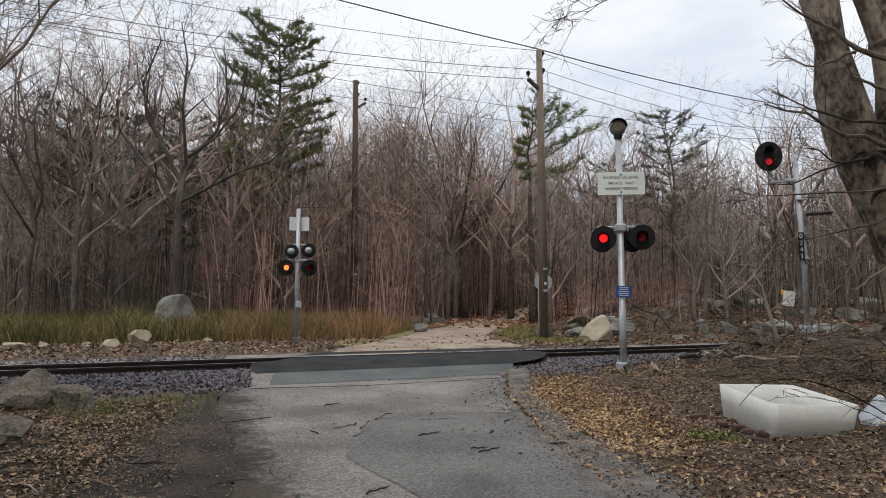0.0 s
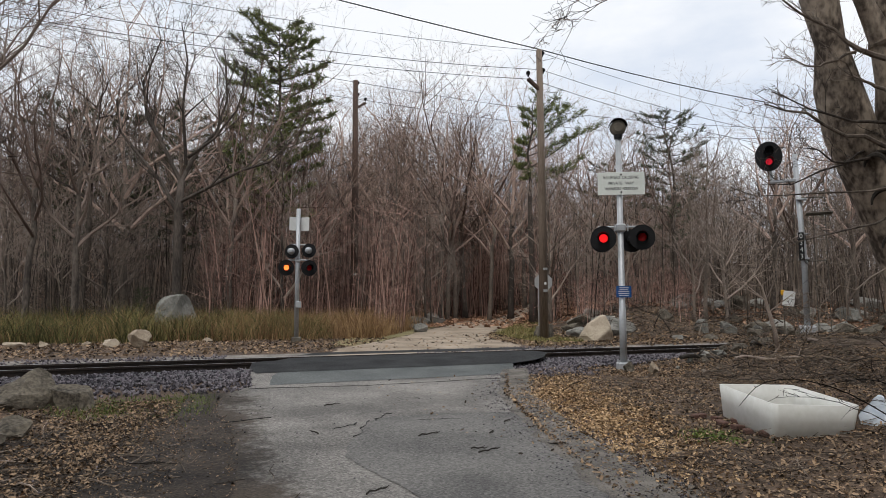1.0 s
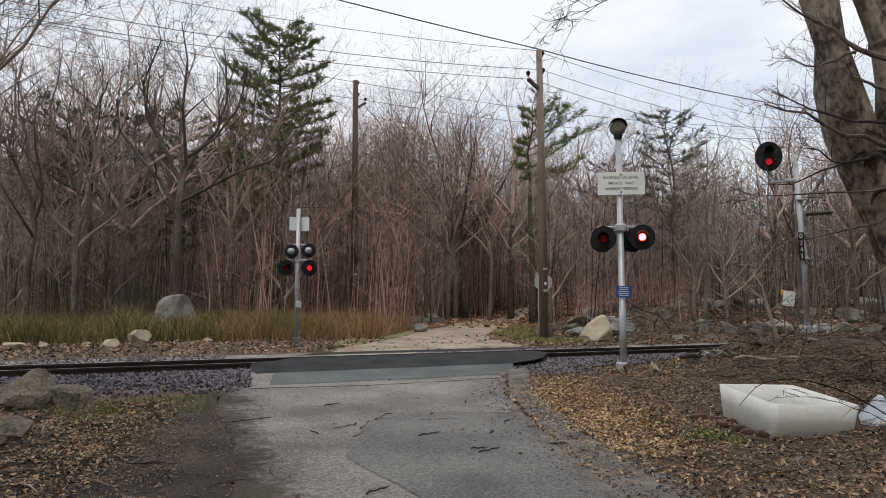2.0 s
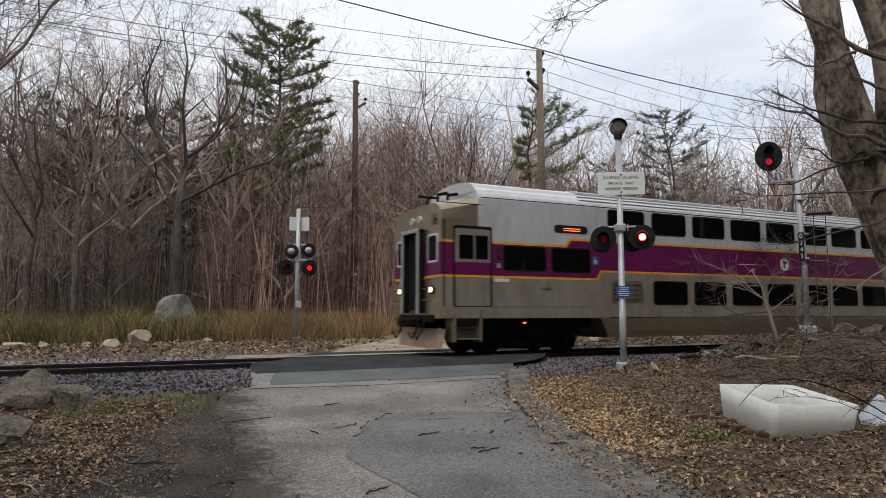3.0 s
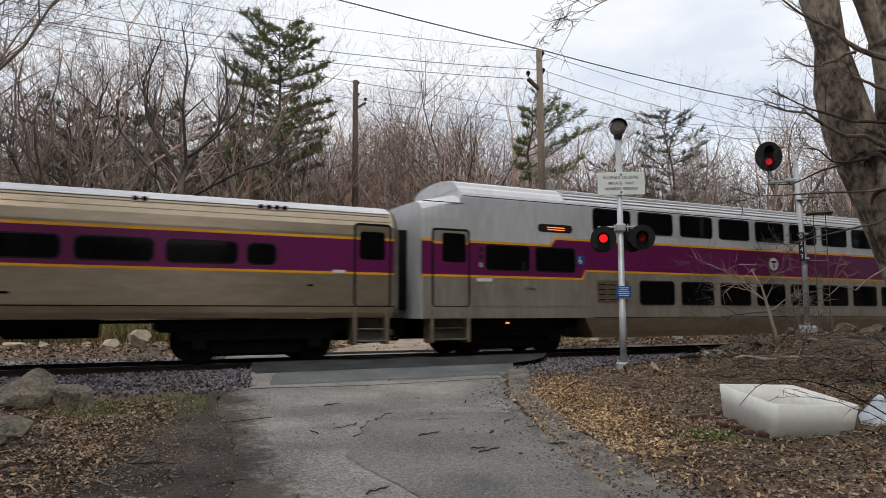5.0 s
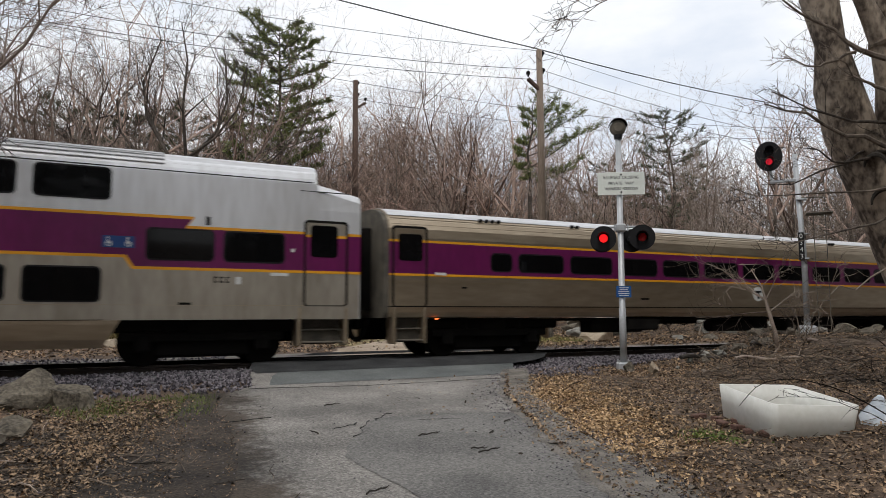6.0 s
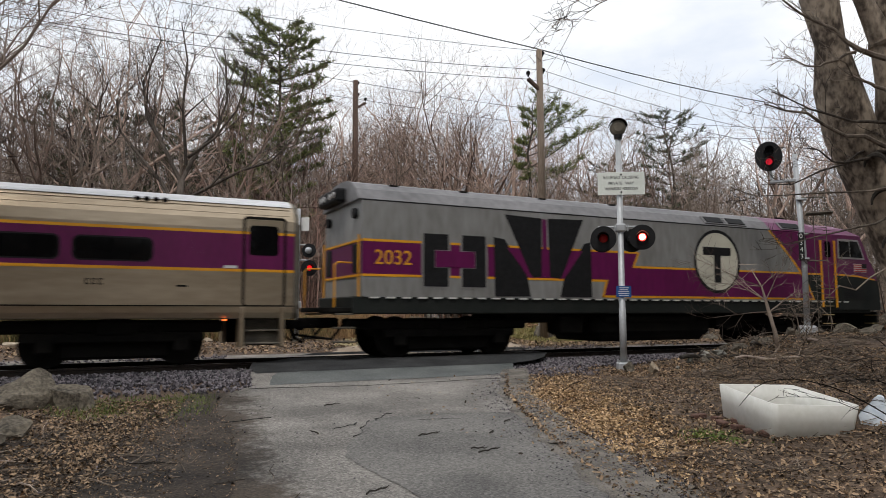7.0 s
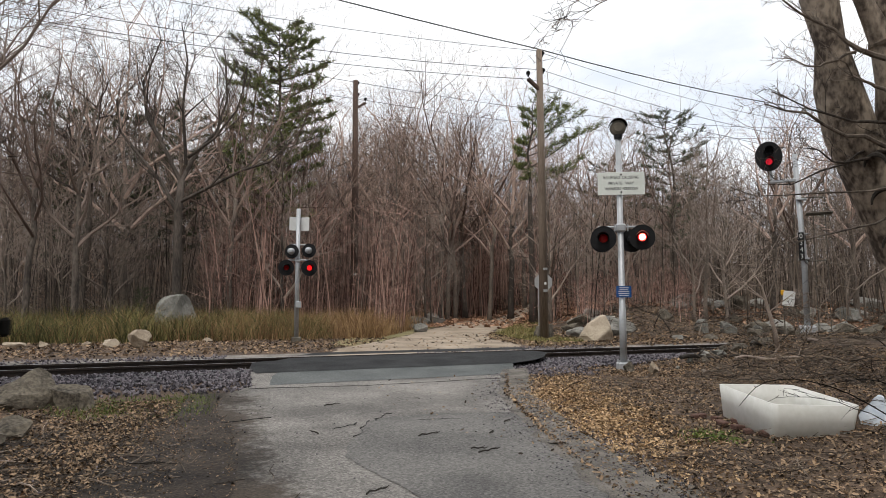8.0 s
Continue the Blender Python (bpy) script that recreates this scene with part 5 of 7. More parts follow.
wire((((-24, 23.54, 16.6), (14.3, 23.54, 14.7), 0.5), ((14.3, 23.54, 14.7), (60, 23.54, 17.5), 0.9)), 0.016, "thin overhead wire at the wood's edge")

SIDE_A, SIDE_B = [], []


def flasher(parent, place, r, hot, store, facing=0.0, lens_r=0.105):
    """A crossing lamp: black target disc, hood, lens and a bulb."""
    disc = Shape().prism(circle(0, 0, r, 36), lambda u, w, d: (u, d, w), 0.03)
    disc.tube([(0, 0.02, 0), (0, 0.2, 0), (0, 0.26, 0)], [0.13, 0.12, 0.05], 18)
    lamp = part("flasher", disc, M_BLACK, parent, "round black target with a red lamp", smooth=False)
    lamp.matrix_basis = pose(*place, 0, 0, facing)
    hood = Shape()
    n = 20
    for i in range(n + 1):
        a = radians(-28 + 236 * i / n)
        for y, k in ((0.0, 1.0), (-0.26 if 10 < math.degrees(a) < 170 else -0.1, 1.02)):
            for q in (lens_r * 1.28, lens_r * 1.36):
                hood.v.append((q * k * math.cos(a), y, q * k * math.sin(a)))
    for i in range(n):
        b = i * 4
        hood.f += [(b, b + 4, b + 6, b + 2), (b + 1, b + 3, b + 7, b + 5), (b + 2, b + 6, b + 7, b + 3)]
    part("hood", hood, M_BLACK, lamp, "curved black visor", fix=False)
    part("lens", Shape().tube([(0, 0.01, 0), (0, -0.02, 0), (0, -0.032, 0)], [lens_r, lens_r, lens_r * 0.6], 24), M_LENS_OFF, lamp, "dark red unlit lens")
    if store is not None:
        b = part("bulb", Shape().tube([(0, 0, 0), (0, -0.02, 0), (0, -0.028, 0)], [lens_r * 0.98, lens_r * 0.98, lens_r * 0.76], 24), hot, lamp, "glowing red lamp")
        if hot == M_LAMP_HOT:
            b.data.materials.append(M_LAMP_RED)
            for f in b.data.polygons:
                f.material_index = 0 if all(abs(b.data.vertices[i].co.y + 0.028) < 1e-4 for i in f.vertices) else 1
        b.matrix_basis = pose(0, 0.05, 0)
        store.append(b)
    return lamp


def near_signal():
    x, y = 11.3, -3.72
    z0 = ground_z(x, y)
    sg = thing("crossing_signal", pose(x, y, z0, 0, 0, -33), "silver railroad crossing signal post with red flashers and sign", "crossing signal", "crossing signals")
    h = 5.75 - z0
    base = Shape().box((0, 0, 0.09), (0.34, 0.34, 0.22), 0.03)
    for u in (-0.12, 0.12):
        for w in (-0.12, 0.12):
            base.tube([(u, w, 0.15), (u, w, 0.26)], 0.022, 8)
    part("base_casting", base, M_GALV, sg, "silver cast post base")
    part("post", Shape().tube([(0, 0, 0.1), (0, 0, 1.5), (0, 0, 1.51), (0, 0, h - 0.15)], [0.085, 0.085, 0.075, 0.07], 20), M_GALV, sg, "silver painted round post", smooth=True)
    bell = Shape().tube([(0, -0.10, h), (0, -0.06, h), (0, 0.04, h), (0, 0.1, h)], [0.10, 0.19, 0.2, 0.15], 24)
    part("bell", bell, M_STEP, sg, "round grey-brown warning bell")
    hd = Shape()
    for i in range(13):
        a = radians(10 + 160 * i / 12)
        hd.v += [(0.215 * math.cos(a), -0.14, h + 0.215 * math.sin(a)), (0.215 * math.cos(a), 0.12, h + 0.215 * math.sin(a)), (0.23 * math.cos(a), -0.14, h + 0.23 * math.sin(a)), (0.23 * math.cos(a), 0.12, h + 0.23 * math.sin(a))]
        if i:
            b = (i - 1) * 4
            hd.f += [(b, b + 1, b + 5, b + 4), (b + 2, b + 6, b + 7, b + 3), (b, b + 4, b + 6, b + 2), (b + 1, b + 3, b + 7, b + 5)]
    part("bell_hood", hd, M_UNDER, sg, fix=False)
    part("collar", Shape().tube([(0, 0, h - 0.28), (0, 0, h - 0.18)], 0.1, 16), M_BLACK, sg)
    board = part("sign_board", Shape().box((0.03, -0.1, 4.32 - z0), (1.14, 0.015, 0.57), 0.006), M_SIGN, sg, "white metal sign with black lettering")
    for words, dz, size, wide in (("RAILROAD  CROSSING", 0.145, 0.105, 0.80), ("PRIVATE   WAY", 0.0, 0.105, 0.86), ("TRESPASSERS  FORBIDDEN", -0.135, 0.095, 0.72)):
        writing(words, size, M_BLACK, board, pose(0.03, -0.11, 4.32 - z0 + dz, 90, 0, 0), wide)
    for dz in (-0.22, 0.22):
        part("bolt", Shape().tube([(0.03, -0.125, 4.32 - z0 + dz), (0.03, -0.1, 4.32 - z0 + dz)], 0.022, 10), M_BLACK, board)
    arm = Shape().tube([(-0.55, -0.02, 3.24 - z0), (0.55, -0.02, 3.24 - z0)], 0.03, 10)
    arm.box((0, -0.02, 3.22 - z0), (0.24, 0.2, 0.2), 0.03)
    for u in (-0.42, 0.42):
        arm.tube([(u, -0.02, 3.24 - z0), (u, -0.02, 3.0 - z0)], 0.028, 8)
    for u in (-0.16, 0.16):
        arm.tube([(u, -0.14, 3.3 - z0), (u, -0.14, 3.12 - z0)], 0.015, 6)
    part("crossarm", arm, M_GALV, sg, "silver lamp crossarm")
    flasher(sg, (-0.43, -0.14, 2.95 - z0), 0.31, M_LAMP_RED, SIDE_B, -8)
    flasher(sg, (0.50, -0.14, 2.97 - z0), 0.31, M_LAMP_HOT, SIDE_A, -8)
    flasher(sg, (-0.43, 0.2, 2.92 - z0), 0.29, None, None, 180)
    flasher(sg, (0.30, 0.2, 2.92 - z0), 0.29, None, None, 180)
    plate = part("notice_plate", Shape().box((0.03, -0.1, 1.64 - z0), (0.36, 0.012, 0.28), 0.004), M_BLUE, sg, "small blue notice plate with white lines")
    for i, w in enumerate((0.24, 0.2, 0.26, 0.26, 0.22)):
        part("line", Shape().box((0.03, -0.108, 1.735 - z0 - 0.047 * i), (w, 0.006, 0.016), 0.001), M_WHITE, plate)


def far_signal():
    x, y = 6.13, 7.85
    z0 = ground_z(x, y)
    sg = thing("crossing_signal", pose(x, y, z0, 0, 0, -14), "silver crossing signal post with small boards and flashers", "crossing signal", "crossing signals")
    part("base_casting", Shape().box((0, 0, 0.08), (0.34, 0.34, 0.24), 0.03), M_STEP, sg)
    part("post", Shape().tube([(0, 0, 0.1), (0, 0, 4.95 - z0)], [0.085, 0.075], 18), M_GALV, sg, "silver painted round post", smooth=True)
    for u, tilt in ((-0.17, 18), (0.25, -24)):
        part("sign_board", Shape().box((u, 0.08, 4.4 - z0), (0.32, 0.012, 0.5), 0.004, Matrix.Rotation(radians(tilt), 3, "Z")), M_WHITE, sg, "blank white board seen from behind")
    a = Shape().tube([(-0.25, 0, 3.62 - z0), (0.42, 0, 3.62 - z0)], 0.025, 8)
    a.tube([(-0.35, 0, 3.05 - z0), (0.42, 0, 3.05 - z0)], 0.028, 8)
    for u, w in ((-0.24, 3.4), (0.40, 3.4), (-0.36, 2.8), (0.4, 2.8)):
        a.tube([(u, 0, w + 0.25 - z0), (u, 0, w - z0)], 0.022, 6)
    a.box((0, 0, 3.05 - z0), (0.2, 0.2, 0.14), 0.02)
    part("crossarm", a, M_GALV, sg)
    for u, w in ((-0.22, 3.36), (0.40, 3.4)):
        d = Shape().prism(circle(0, 0, 0.26, 30), lambda p, q, e: (p, e, q), 0.03)
        o = part("rear_lamp", d, M_BLACK, sg, "black target with a silver lamp housing")
        o.matrix_basis = pose(u, -0.12, w - z0, 0, 0, -18)
        part("housing", Shape().tube([(0, 0, 0), (0, -0.14, 0), (0, -0.2, 0)], [0.12, 0.11, 0.05], 16), M_GALV, o, "silver lamp housing")
    flasher(sg, (-0.40, -0.14, 2.76 - z0), 0.29, M_LAMP_AMBER, SIDE_B, 10, 0.095)
    flasher(sg, (0.42, -0.14, 2.76 - z0), 0.29, M_LAMP_RED, SIDE_A, 10, 0.095)
    part("junction_box", Shape().box((0.06, -0.1, 1.42 - z0), (0.2, 0.14, 0.24), 0.02), M_GALV, sg)


def mast_signal():
    x, y = 18.5, -3.45
    z0 = ground_z(x, y)
    ms = thing("signal_mast", pose(x, y, z0, 0, 0, -52), "tall grey steel railway signal mast with black head", "railway signal")
    part("base_casting", Shape().box((0, 0, 0.08), (0.5, 0.5, 0.42), 0.05), M_GALV, ms)
    part("mast", Shape().tube([(0, 0, 0), (0, 0, 2.4), (-0.12, 0, 5.9 - z0)], [0.088, 0.08, 0.07], 18), M_GALV, ms, "grey steel mast", smooth=True)
    a = Shape().box((-0.42, -0.02, 5.1 - z0), (0.8, 0.1, 0.1), 0.02)
    a.tube([(-0.78, -0.02, 5.1 - z0), (-0.78, -0.02, 5.5 - z0)], 0.045, 10)
    part("head_bracket", a, M_GALV, ms)
    head = part("signal_head", Shape().prism([(0.38 * math.cos(i / 40 * 6.2832), 0.46 * math.sin(i / 40 * 6.2832)) for i in range(40)], lambda u, w, d: (u, d, w), 0.05), M_BLACK, ms, "oval black signal head")
    head.matrix_basis = pose(-0.82, -0.12, 5.88 - z0, 0, 0, 6)
    part("housing", Shape().box((0, 0.2, 0), (0.36, 0.3, 0.7), 0.05), M_BLACK, head)
    for w, m in ((0.16, M_BLACK), (-0.17, M_SIGNAL_RED)):
        part("lens", Shape().tube([(0, 0.0, w), (0, -0.03, w)], 0.095, 20), m, head)
        v = Shape()
        for i in range(13):
            t = radians(-10 + 200 * i / 12)
            for q in (0.125, 0.135):
                v.v += [(q * math.cos(t), 0, w + q * math.sin(t)), (q * math.cos(t), -0.26, w + q * math.sin(t))]
        for i in range(12):
            b = i * 4
            v.f += [(b, b + 1, b + 5, b + 4), (b + 2, b + 6, b + 7, b + 3), (b + 1, b + 3, b + 7, b + 5)]
        part("visor", v, M_BLACK, head, fix=False)
    pl = part("number_plate_board", Shape().box((-0.06, -0.15, 3.08 - z0), (0.15, 0.02, 0.84), 0.006), M_BLACK, ms, "narrow black plate with white digits")
    for i, ch in enumerate("0343"):
        writing(ch, 0.2, M_WHITE, pl, pose(-0.06, -0.165, 3.38 - z0 - 0.2 * i, 90, 0, 0), 0.9)
    l = Shape()
    for u in (0.3, 0.62):
        l.tube([(u, 0.1, 0.1), (u, 0.1, 5.2 - z0)], 0.011, 6)
    for i in range(13):
        l.tube([(0.3, 0.1, 0.3 + 0.36 * i), (0.62, 0.1, 0.3 + 0.36 * i)], 0.008, 5)
    for w in (2.2, 4.1):
        l.tube([(0, 0, w), (0.62, 0.1, w)], 0.02, 5)
    l.box((0.45, 0, 4.05 - z0), (0.7, 0.5, 0.04), 0.01)
    part("ladder", l, M_STEP, ms, "grey steel ladder with a small platform")
    c = Shape()
    for w in (3.45, 2.72, 4.5):
        c.box((0.0, -0.02, w - z0), (0.28, 0.26, 0.05), 0.01)
    part("clamp", c, M_GALV, ms)


def stop_sign():
    x, y = 18.95, 10.8
    z0 = ground_z(x, y)
    st = thing("stop_sign", pose(x, y, z0, 0, 0, -30), "bare metal back of an octagonal road sign on a post", "road sign")
    part("plate", Shape().prism([(0.46 * math.cos(radians(22.5 + 45 * i)), 2.6 - z0 + 0.46 * math.sin(radians(22.5 + 45 * i))) for i in range(8)], lambda u, w, d: (u + 0.02, d, w), 0.01), M_SIGN_BACK, st, "octagonal plate seen from behind")
    part("post", Shape().box((-0.2, -0.04, 1.0), (0.09, 0.05, 2.4), 0.01), M_SIGN_BACK, st)


def marker_sign():
    x, y = 26.2, 2.9
    z0 = ground_z(x, y)
    mk = thing("marker_post", pose(x, y, z0, 0, 0, -48), "yellow marker post with a tilted white panel", "marker post")
    part("post", Shape().box((-0.2, 0.04, (1.8 - z0) / 2), (0.05, 0.04, 1.8 - z0), 0.01), M_STEP, mk, "thin weathered post")
    part("cap", Shape().box((-0.22, 0.03, 1.98 - z0), (0.16, 0.05, 0.22), 0.03), M_YELLOW, mk, "yellow post cap")
    part("panel", Shape().box((0, 0, 1.72 - z0), (0.46, 0.02, 0.64), 0.005, Matrix.Rotation(radians(8), 3, "Y")), M_WHITE, mk, "blank white panel")


def tub():
    """An old white laundry tub lying on the verge on a few bricks."""
    tb = thing("white_tub", Matrix.Translation((8.15, -10.48, -0.42)) @ Matrix.Rotation(radians(2.5), 4, Vector((0.61, -0.79, 0))) @ pose(0, 0, 0, -2.5, 2, -112), "old white plastic tub lying on the leafy verge", "tub")
    lx, ly, h, w = 1.46, 1.12, 0.47, 0.03
    bm = Shape()
    lev = ((0.0, 0.88), (0.04, 0.93), (0.25, 0.965), (h, 1.0))
    rings = []
    for z, k in lev:
        rings.append([(u, v, z) for u, v in rounded(-lx / 2 * k, lx / 2 * k, -ly / 2 * k, ly / 2 * k, 0.07, 5)])
    for z, k in ((h, 0.95), (0.25, 0.92), (0.10, 0.89), (0.06, 0.8)):
        rings.append([(u, v, z) for u, v in rounded(-lx / 2 * k, lx / 2 * k, -ly / 2 * k, ly / 2 * k, 0.12, 5)])
    n = len(rings[0])
    for r in rings:
        bm.v += r
    for j in range(len(rings) - 1):
        bm.f += [(j * n + i, j * n + (i + 1) % n, (j + 1) * n + (i + 1) % n, (j + 1) * n + i) for i in range(n)]
    bm.f.append(tuple(range(n))[::-1])
    bm.f.append(tuple((len(rings) - 1) * n + i for i in range(n)))
    part("basin", bm, M_TUB, tb, "stained white basin", smooth=True)
    part("drain", Shape().tube([(0.35, 0, 0.055), (0.35, 0, 0.066)], 0.05, 14), M_UNDER, tb)
    b = boulder("crumpled_bag", 77, (0.62, 0.5, 0.55), pose(8.98, -11.2, ground_z(8.98, -11.2) + 0.08, 0, 0, 30), M_BAG, "crumpled pale blue plastic bag beside a tub", "plastic bag", "litter by the road")


def roadside_clutter():
    """A bramble cane, broken bricks and dead logs on the verge."""
    rng = random.Random(12)
    br = thing("bramble", pose(8.6, -11.95, ground_z(8.6, -11.95)), "arching dark bramble cane with buds in front of a tub", "bramble")
    o = br.matrix_basis.translation
    for a, b, c, r in (((8.05, -12.6, -0.4), (7.25, -11.55, 0.35), (6.78, -10.95, 0.02), 0.009), ((8.1, -12.5, -0.4), (7.45, -11.75, 0.12), (6.95, -11.2, 0.1), 0.006), ((8.25, -12.4, -0.4), (8.0, -12.0, 0.3), (7.5, -11.5, 0.25), 0.007), ((8.3, -12.3, -0.4), (8.2, -11.9, 0.1), (7.7, -11.6, -0.1), 0.006)):
        a, b, c = Vector(a) - o, Vector(b) - o, Vector(c) - o
        s = Shape()
        pts = [a * (1 - t) ** 2 + (b * 2 - (a + c) / 2) * 2 * t * (1 - t) + c * t * t + Vector((rng.gauss(0, 0.008), rng.gauss(0, 0.008), rng.gauss(0, 0.008))) for t in (i / 12 for i in range(13))]
        s.tube(pts, [r * (1 - 0.6 * i / 12) for i in range(13)], 6)
        for i in range(2, 12):
            e = pts[i] + Vector((rng.gauss(0, 0.03), rng.gauss(0, 0.03), rng.uniform(0.0, 0.05)))
            s.tube([pts[i], e], [r * 0.6, r * 0.2], 4)
        for i in (4, 7, 9):
            grow(s, rng, pts[i], Vector((rng.uniform(-1, 0.2), rng.uniform(-0.2, 1), 0.3)).normalized(), 0.35, r * 0.5, 2, (4, 4, 3, 3), (0, 0, 2), 0.02, 0.2)
        part("cane", s, M_UNDER, br, "thin dark thorny cane", fix=False)
    for i, (x, y, rz) in enumerate(((7.75, -9.72, 20), (7.6, -9.95, 75), (7.55, -10.25, 10), (7.45, -10.5, 50), (7.8, -10.05, 130), (7.5, -10.75, 95), (7.7, -9.45, 160))):
        lone("brick", Shape().box((0, 0, 0.035), (0.21, 0.10, 0.065), 0.012), M_BRICK, "dark broken brick under the edge of a tub", "brick", "bricks under the tub", m=pose(x, y, ground_z(x, y) + 0.0, rng.uniform(-8, 8), rng.uniform(-8, 8), rz))
    for x, y, ln, r, rz, m in ((13.9, -4.3, 2.2, 0.055, -12, M_SCAR), (15.6, -4.4, 1.9, 0.05, 14, M_SCAR), (12.6, -5.2, 1.5, 0.05, 35, M_BRUSH), (14.3, -5.6, 1.9, 0.045, -28, M_PALETWIG), (16.4, -5.0, 1.6, 0.05, 50, M_PALETWIG)):
        s = Shape()
        n = 8
        pts = [Vector((ln * (i / n - 0.5), 0.12 * math.sin(i * 0.8), 0.04 * math.sin(i * 1.3))) for i in range(n + 1)]
        s.tube(pts, [r * (0.8 + 0.25 * rng.random()) * (1 - 0.3 * i / n) for i in range(n + 1)], 9)
        for i in (2, 4, 6):
            s.tube([pts[i], pts[i] + Vector((0.15, rng.uniform(-0.3, 0.3), 0.25))], [r * 0.35, r * 0.1], 5)
        lone("fallen_log", s, m, "dead fallen log lying on the brushy bank", "log", "dead logs on the bank", m=pose(x, y, ground_z(x, y) + r * 0.8, 0, 0, rz))


def road_sticks():
    """Broken twigs lying on the pavement."""
    rng = random.Random(44)
    for x, y, ln, rz in ((3.62, -9.0, 0.34, 12), (3.8, -9.95, 0.2, -20), (3.86, -10.08, 0.34, 14), (4.75, -10.1, 0.22, 160), (2.16, -11.08, 0.3, 25), (4.4, -9.2, 0.14, 60), (2.35, -8.35, 0.18, 100), (3.2, -6.3, 0.3, 10), (5.0, -8.6, 0.16, 30)):
        s = Shape()
        pts = [Vector((ln * (i / 5 - 0.5), rng.gauss(0, 0.012), 0.012 * (i % 2))) for i in range(6)]
        s.tube(pts, [0.009, 0.010, 0.008, 0.008, 0.006, 0.003], 6)
        s.tube([pts[3], pts[3] + Vector((0.05, 0.05 * rng.choice((-1, 1)), 0.015))], [0.005, 0.002], 4)
        lone("stick", s, M_SCAR, "short dark broken stick lying on the asphalt", "stick", "sticks on the road", m=pose(x, y, road_z(x, y) + 0.048, 0, 0, rz))


def bank_stones():
    """Large boulders of the rubble bank beyond the track and the dark mound before it."""
    def at(x, y, sink, rz=0):
        return pose(x, y, ground_z(x, y) + sink, 0, 0, rz)
    for i, (x, y, size, rz, m) in enumerate(((19.6, 6.6, (2.2, 1.0, 0.7), -20, M_ROCK), (24.6, 6.2, (1.5, 1.1, 1.0), 30, M_ROCK), (25.9, 6.0, (1.3, 1.0, 0.9), 80, M_ROCK), (27.0, 5.4, (1.2, 0.9, 0.7), 10, M_ROCK_DARK),
                                             (29.5, 3.9, (2.0, 1.4, 1.7), 60, M_ROCK), (31.0, 3.8, (2.2, 1.6, 1.5), 15, M_ROCK), (21.5, 4.6, (0.8, 0.6, 0.5), 45, M_ROCK), (23.0, 4.3, (1.0, 0.7, 0.5), 15, M_ROCK_DARK))):
        boulder("boulder", 170 + i, size, at(x, y, 0.1 * size[2], rz), m, "grey granite boulder in the rubble bank beyond the track")
    rng = random.Random(61)
    for i in range(26):
        x = rng.uniform(12.2, 16.2)
        y = -3.75 - 0.5 * rng.random() - 0.25 * max(0.0, 14 - x)
        e = rng.uniform(0.14, 0.4)
        boulder("rock", 190 + i, (e * 1.4, e, e * 0.8), at(x, y, e * 0.2, rng.uniform(0, 180)), M_ROCK_DARK if i % 4 else M_ROCK, "dark broken stone in the rubble mound", group="stones of the mound")


road_sticks()
bank_stones()
roadside_clutter()
near_signal()
far_signal()
mast_signal()
stop_sign()
marker_sign()
tub()


# ---------------------------------------------------------------- train
SIDE = 1.52
CAR = 25.29


def hull(parent, name, profile, x0, x1, material, label="", shift=None):
    """A length of body: half cross-section (y, z) from the bottom up, mirrored. shift(x, y, z) may reshape an end."""
    full = [(-y, z) for y, z in profile] + [(y, z) for y, z in reversed(profile) if y > 0.001]
    s = Shape()
    n = len(full)
    for x in (x0, x1):
        for y, z in full:
            s.v.append(shift(x, y, z) if shift else (x, y, z))
    s.f = [tuple(range(n)), tuple(range(2 * n - 1, n - 1, -1))] + [(i, n + i, n + (i + 1) % n, (i + 1) % n) for i in range(n)]
    return part(name, s, material, parent, label)


def side_panel(parent, name, poly, material, proud=0.004, thick=0.03, label="", both=True, side=SIDE):
    """A flat piece on the car side, given as (x, z) corners, standing a little proud."""
    out = []
    for sg in ((-1, 1) if both else (-1,)):
        s = Shape().prism(poly, lambda u, w, d, sg=sg: (u, sg * (side + proud - d), w), thick)
        out.append(part(name, s, material, parent, label))
    return out


def bar(parent, name, x0, x1, z0, z1, material, proud=0.004, label="", both=True, thick=0.03):
    return side_panel(parent, name, [(x0, z0), (x1, z0), (x1, z1), (x0, z1)], material, proud, thick, label, both)


def window(parent, x0, x1, z0, z1, r=0.12, frame_mat=None, both=True):
    f = side_panel(parent, "window_frame", rounded(x0 - 0.035, x1 + 0.035, z0 - 0.035, z1 + 0.035, r + 0.03), frame_mat or M_BLACK, 0.007, 0.03, "", both)
    for o, sg in zip(f, (-1, 1)):
        s = Shape().prism(rounded(x0, x1, z0, z1, r), lambda u, w, d, sg=sg: (u, sg * (SIDE + 0.011 - d), w), 0.02)
        part("pane", s, M_WINDOW, o)
    return f


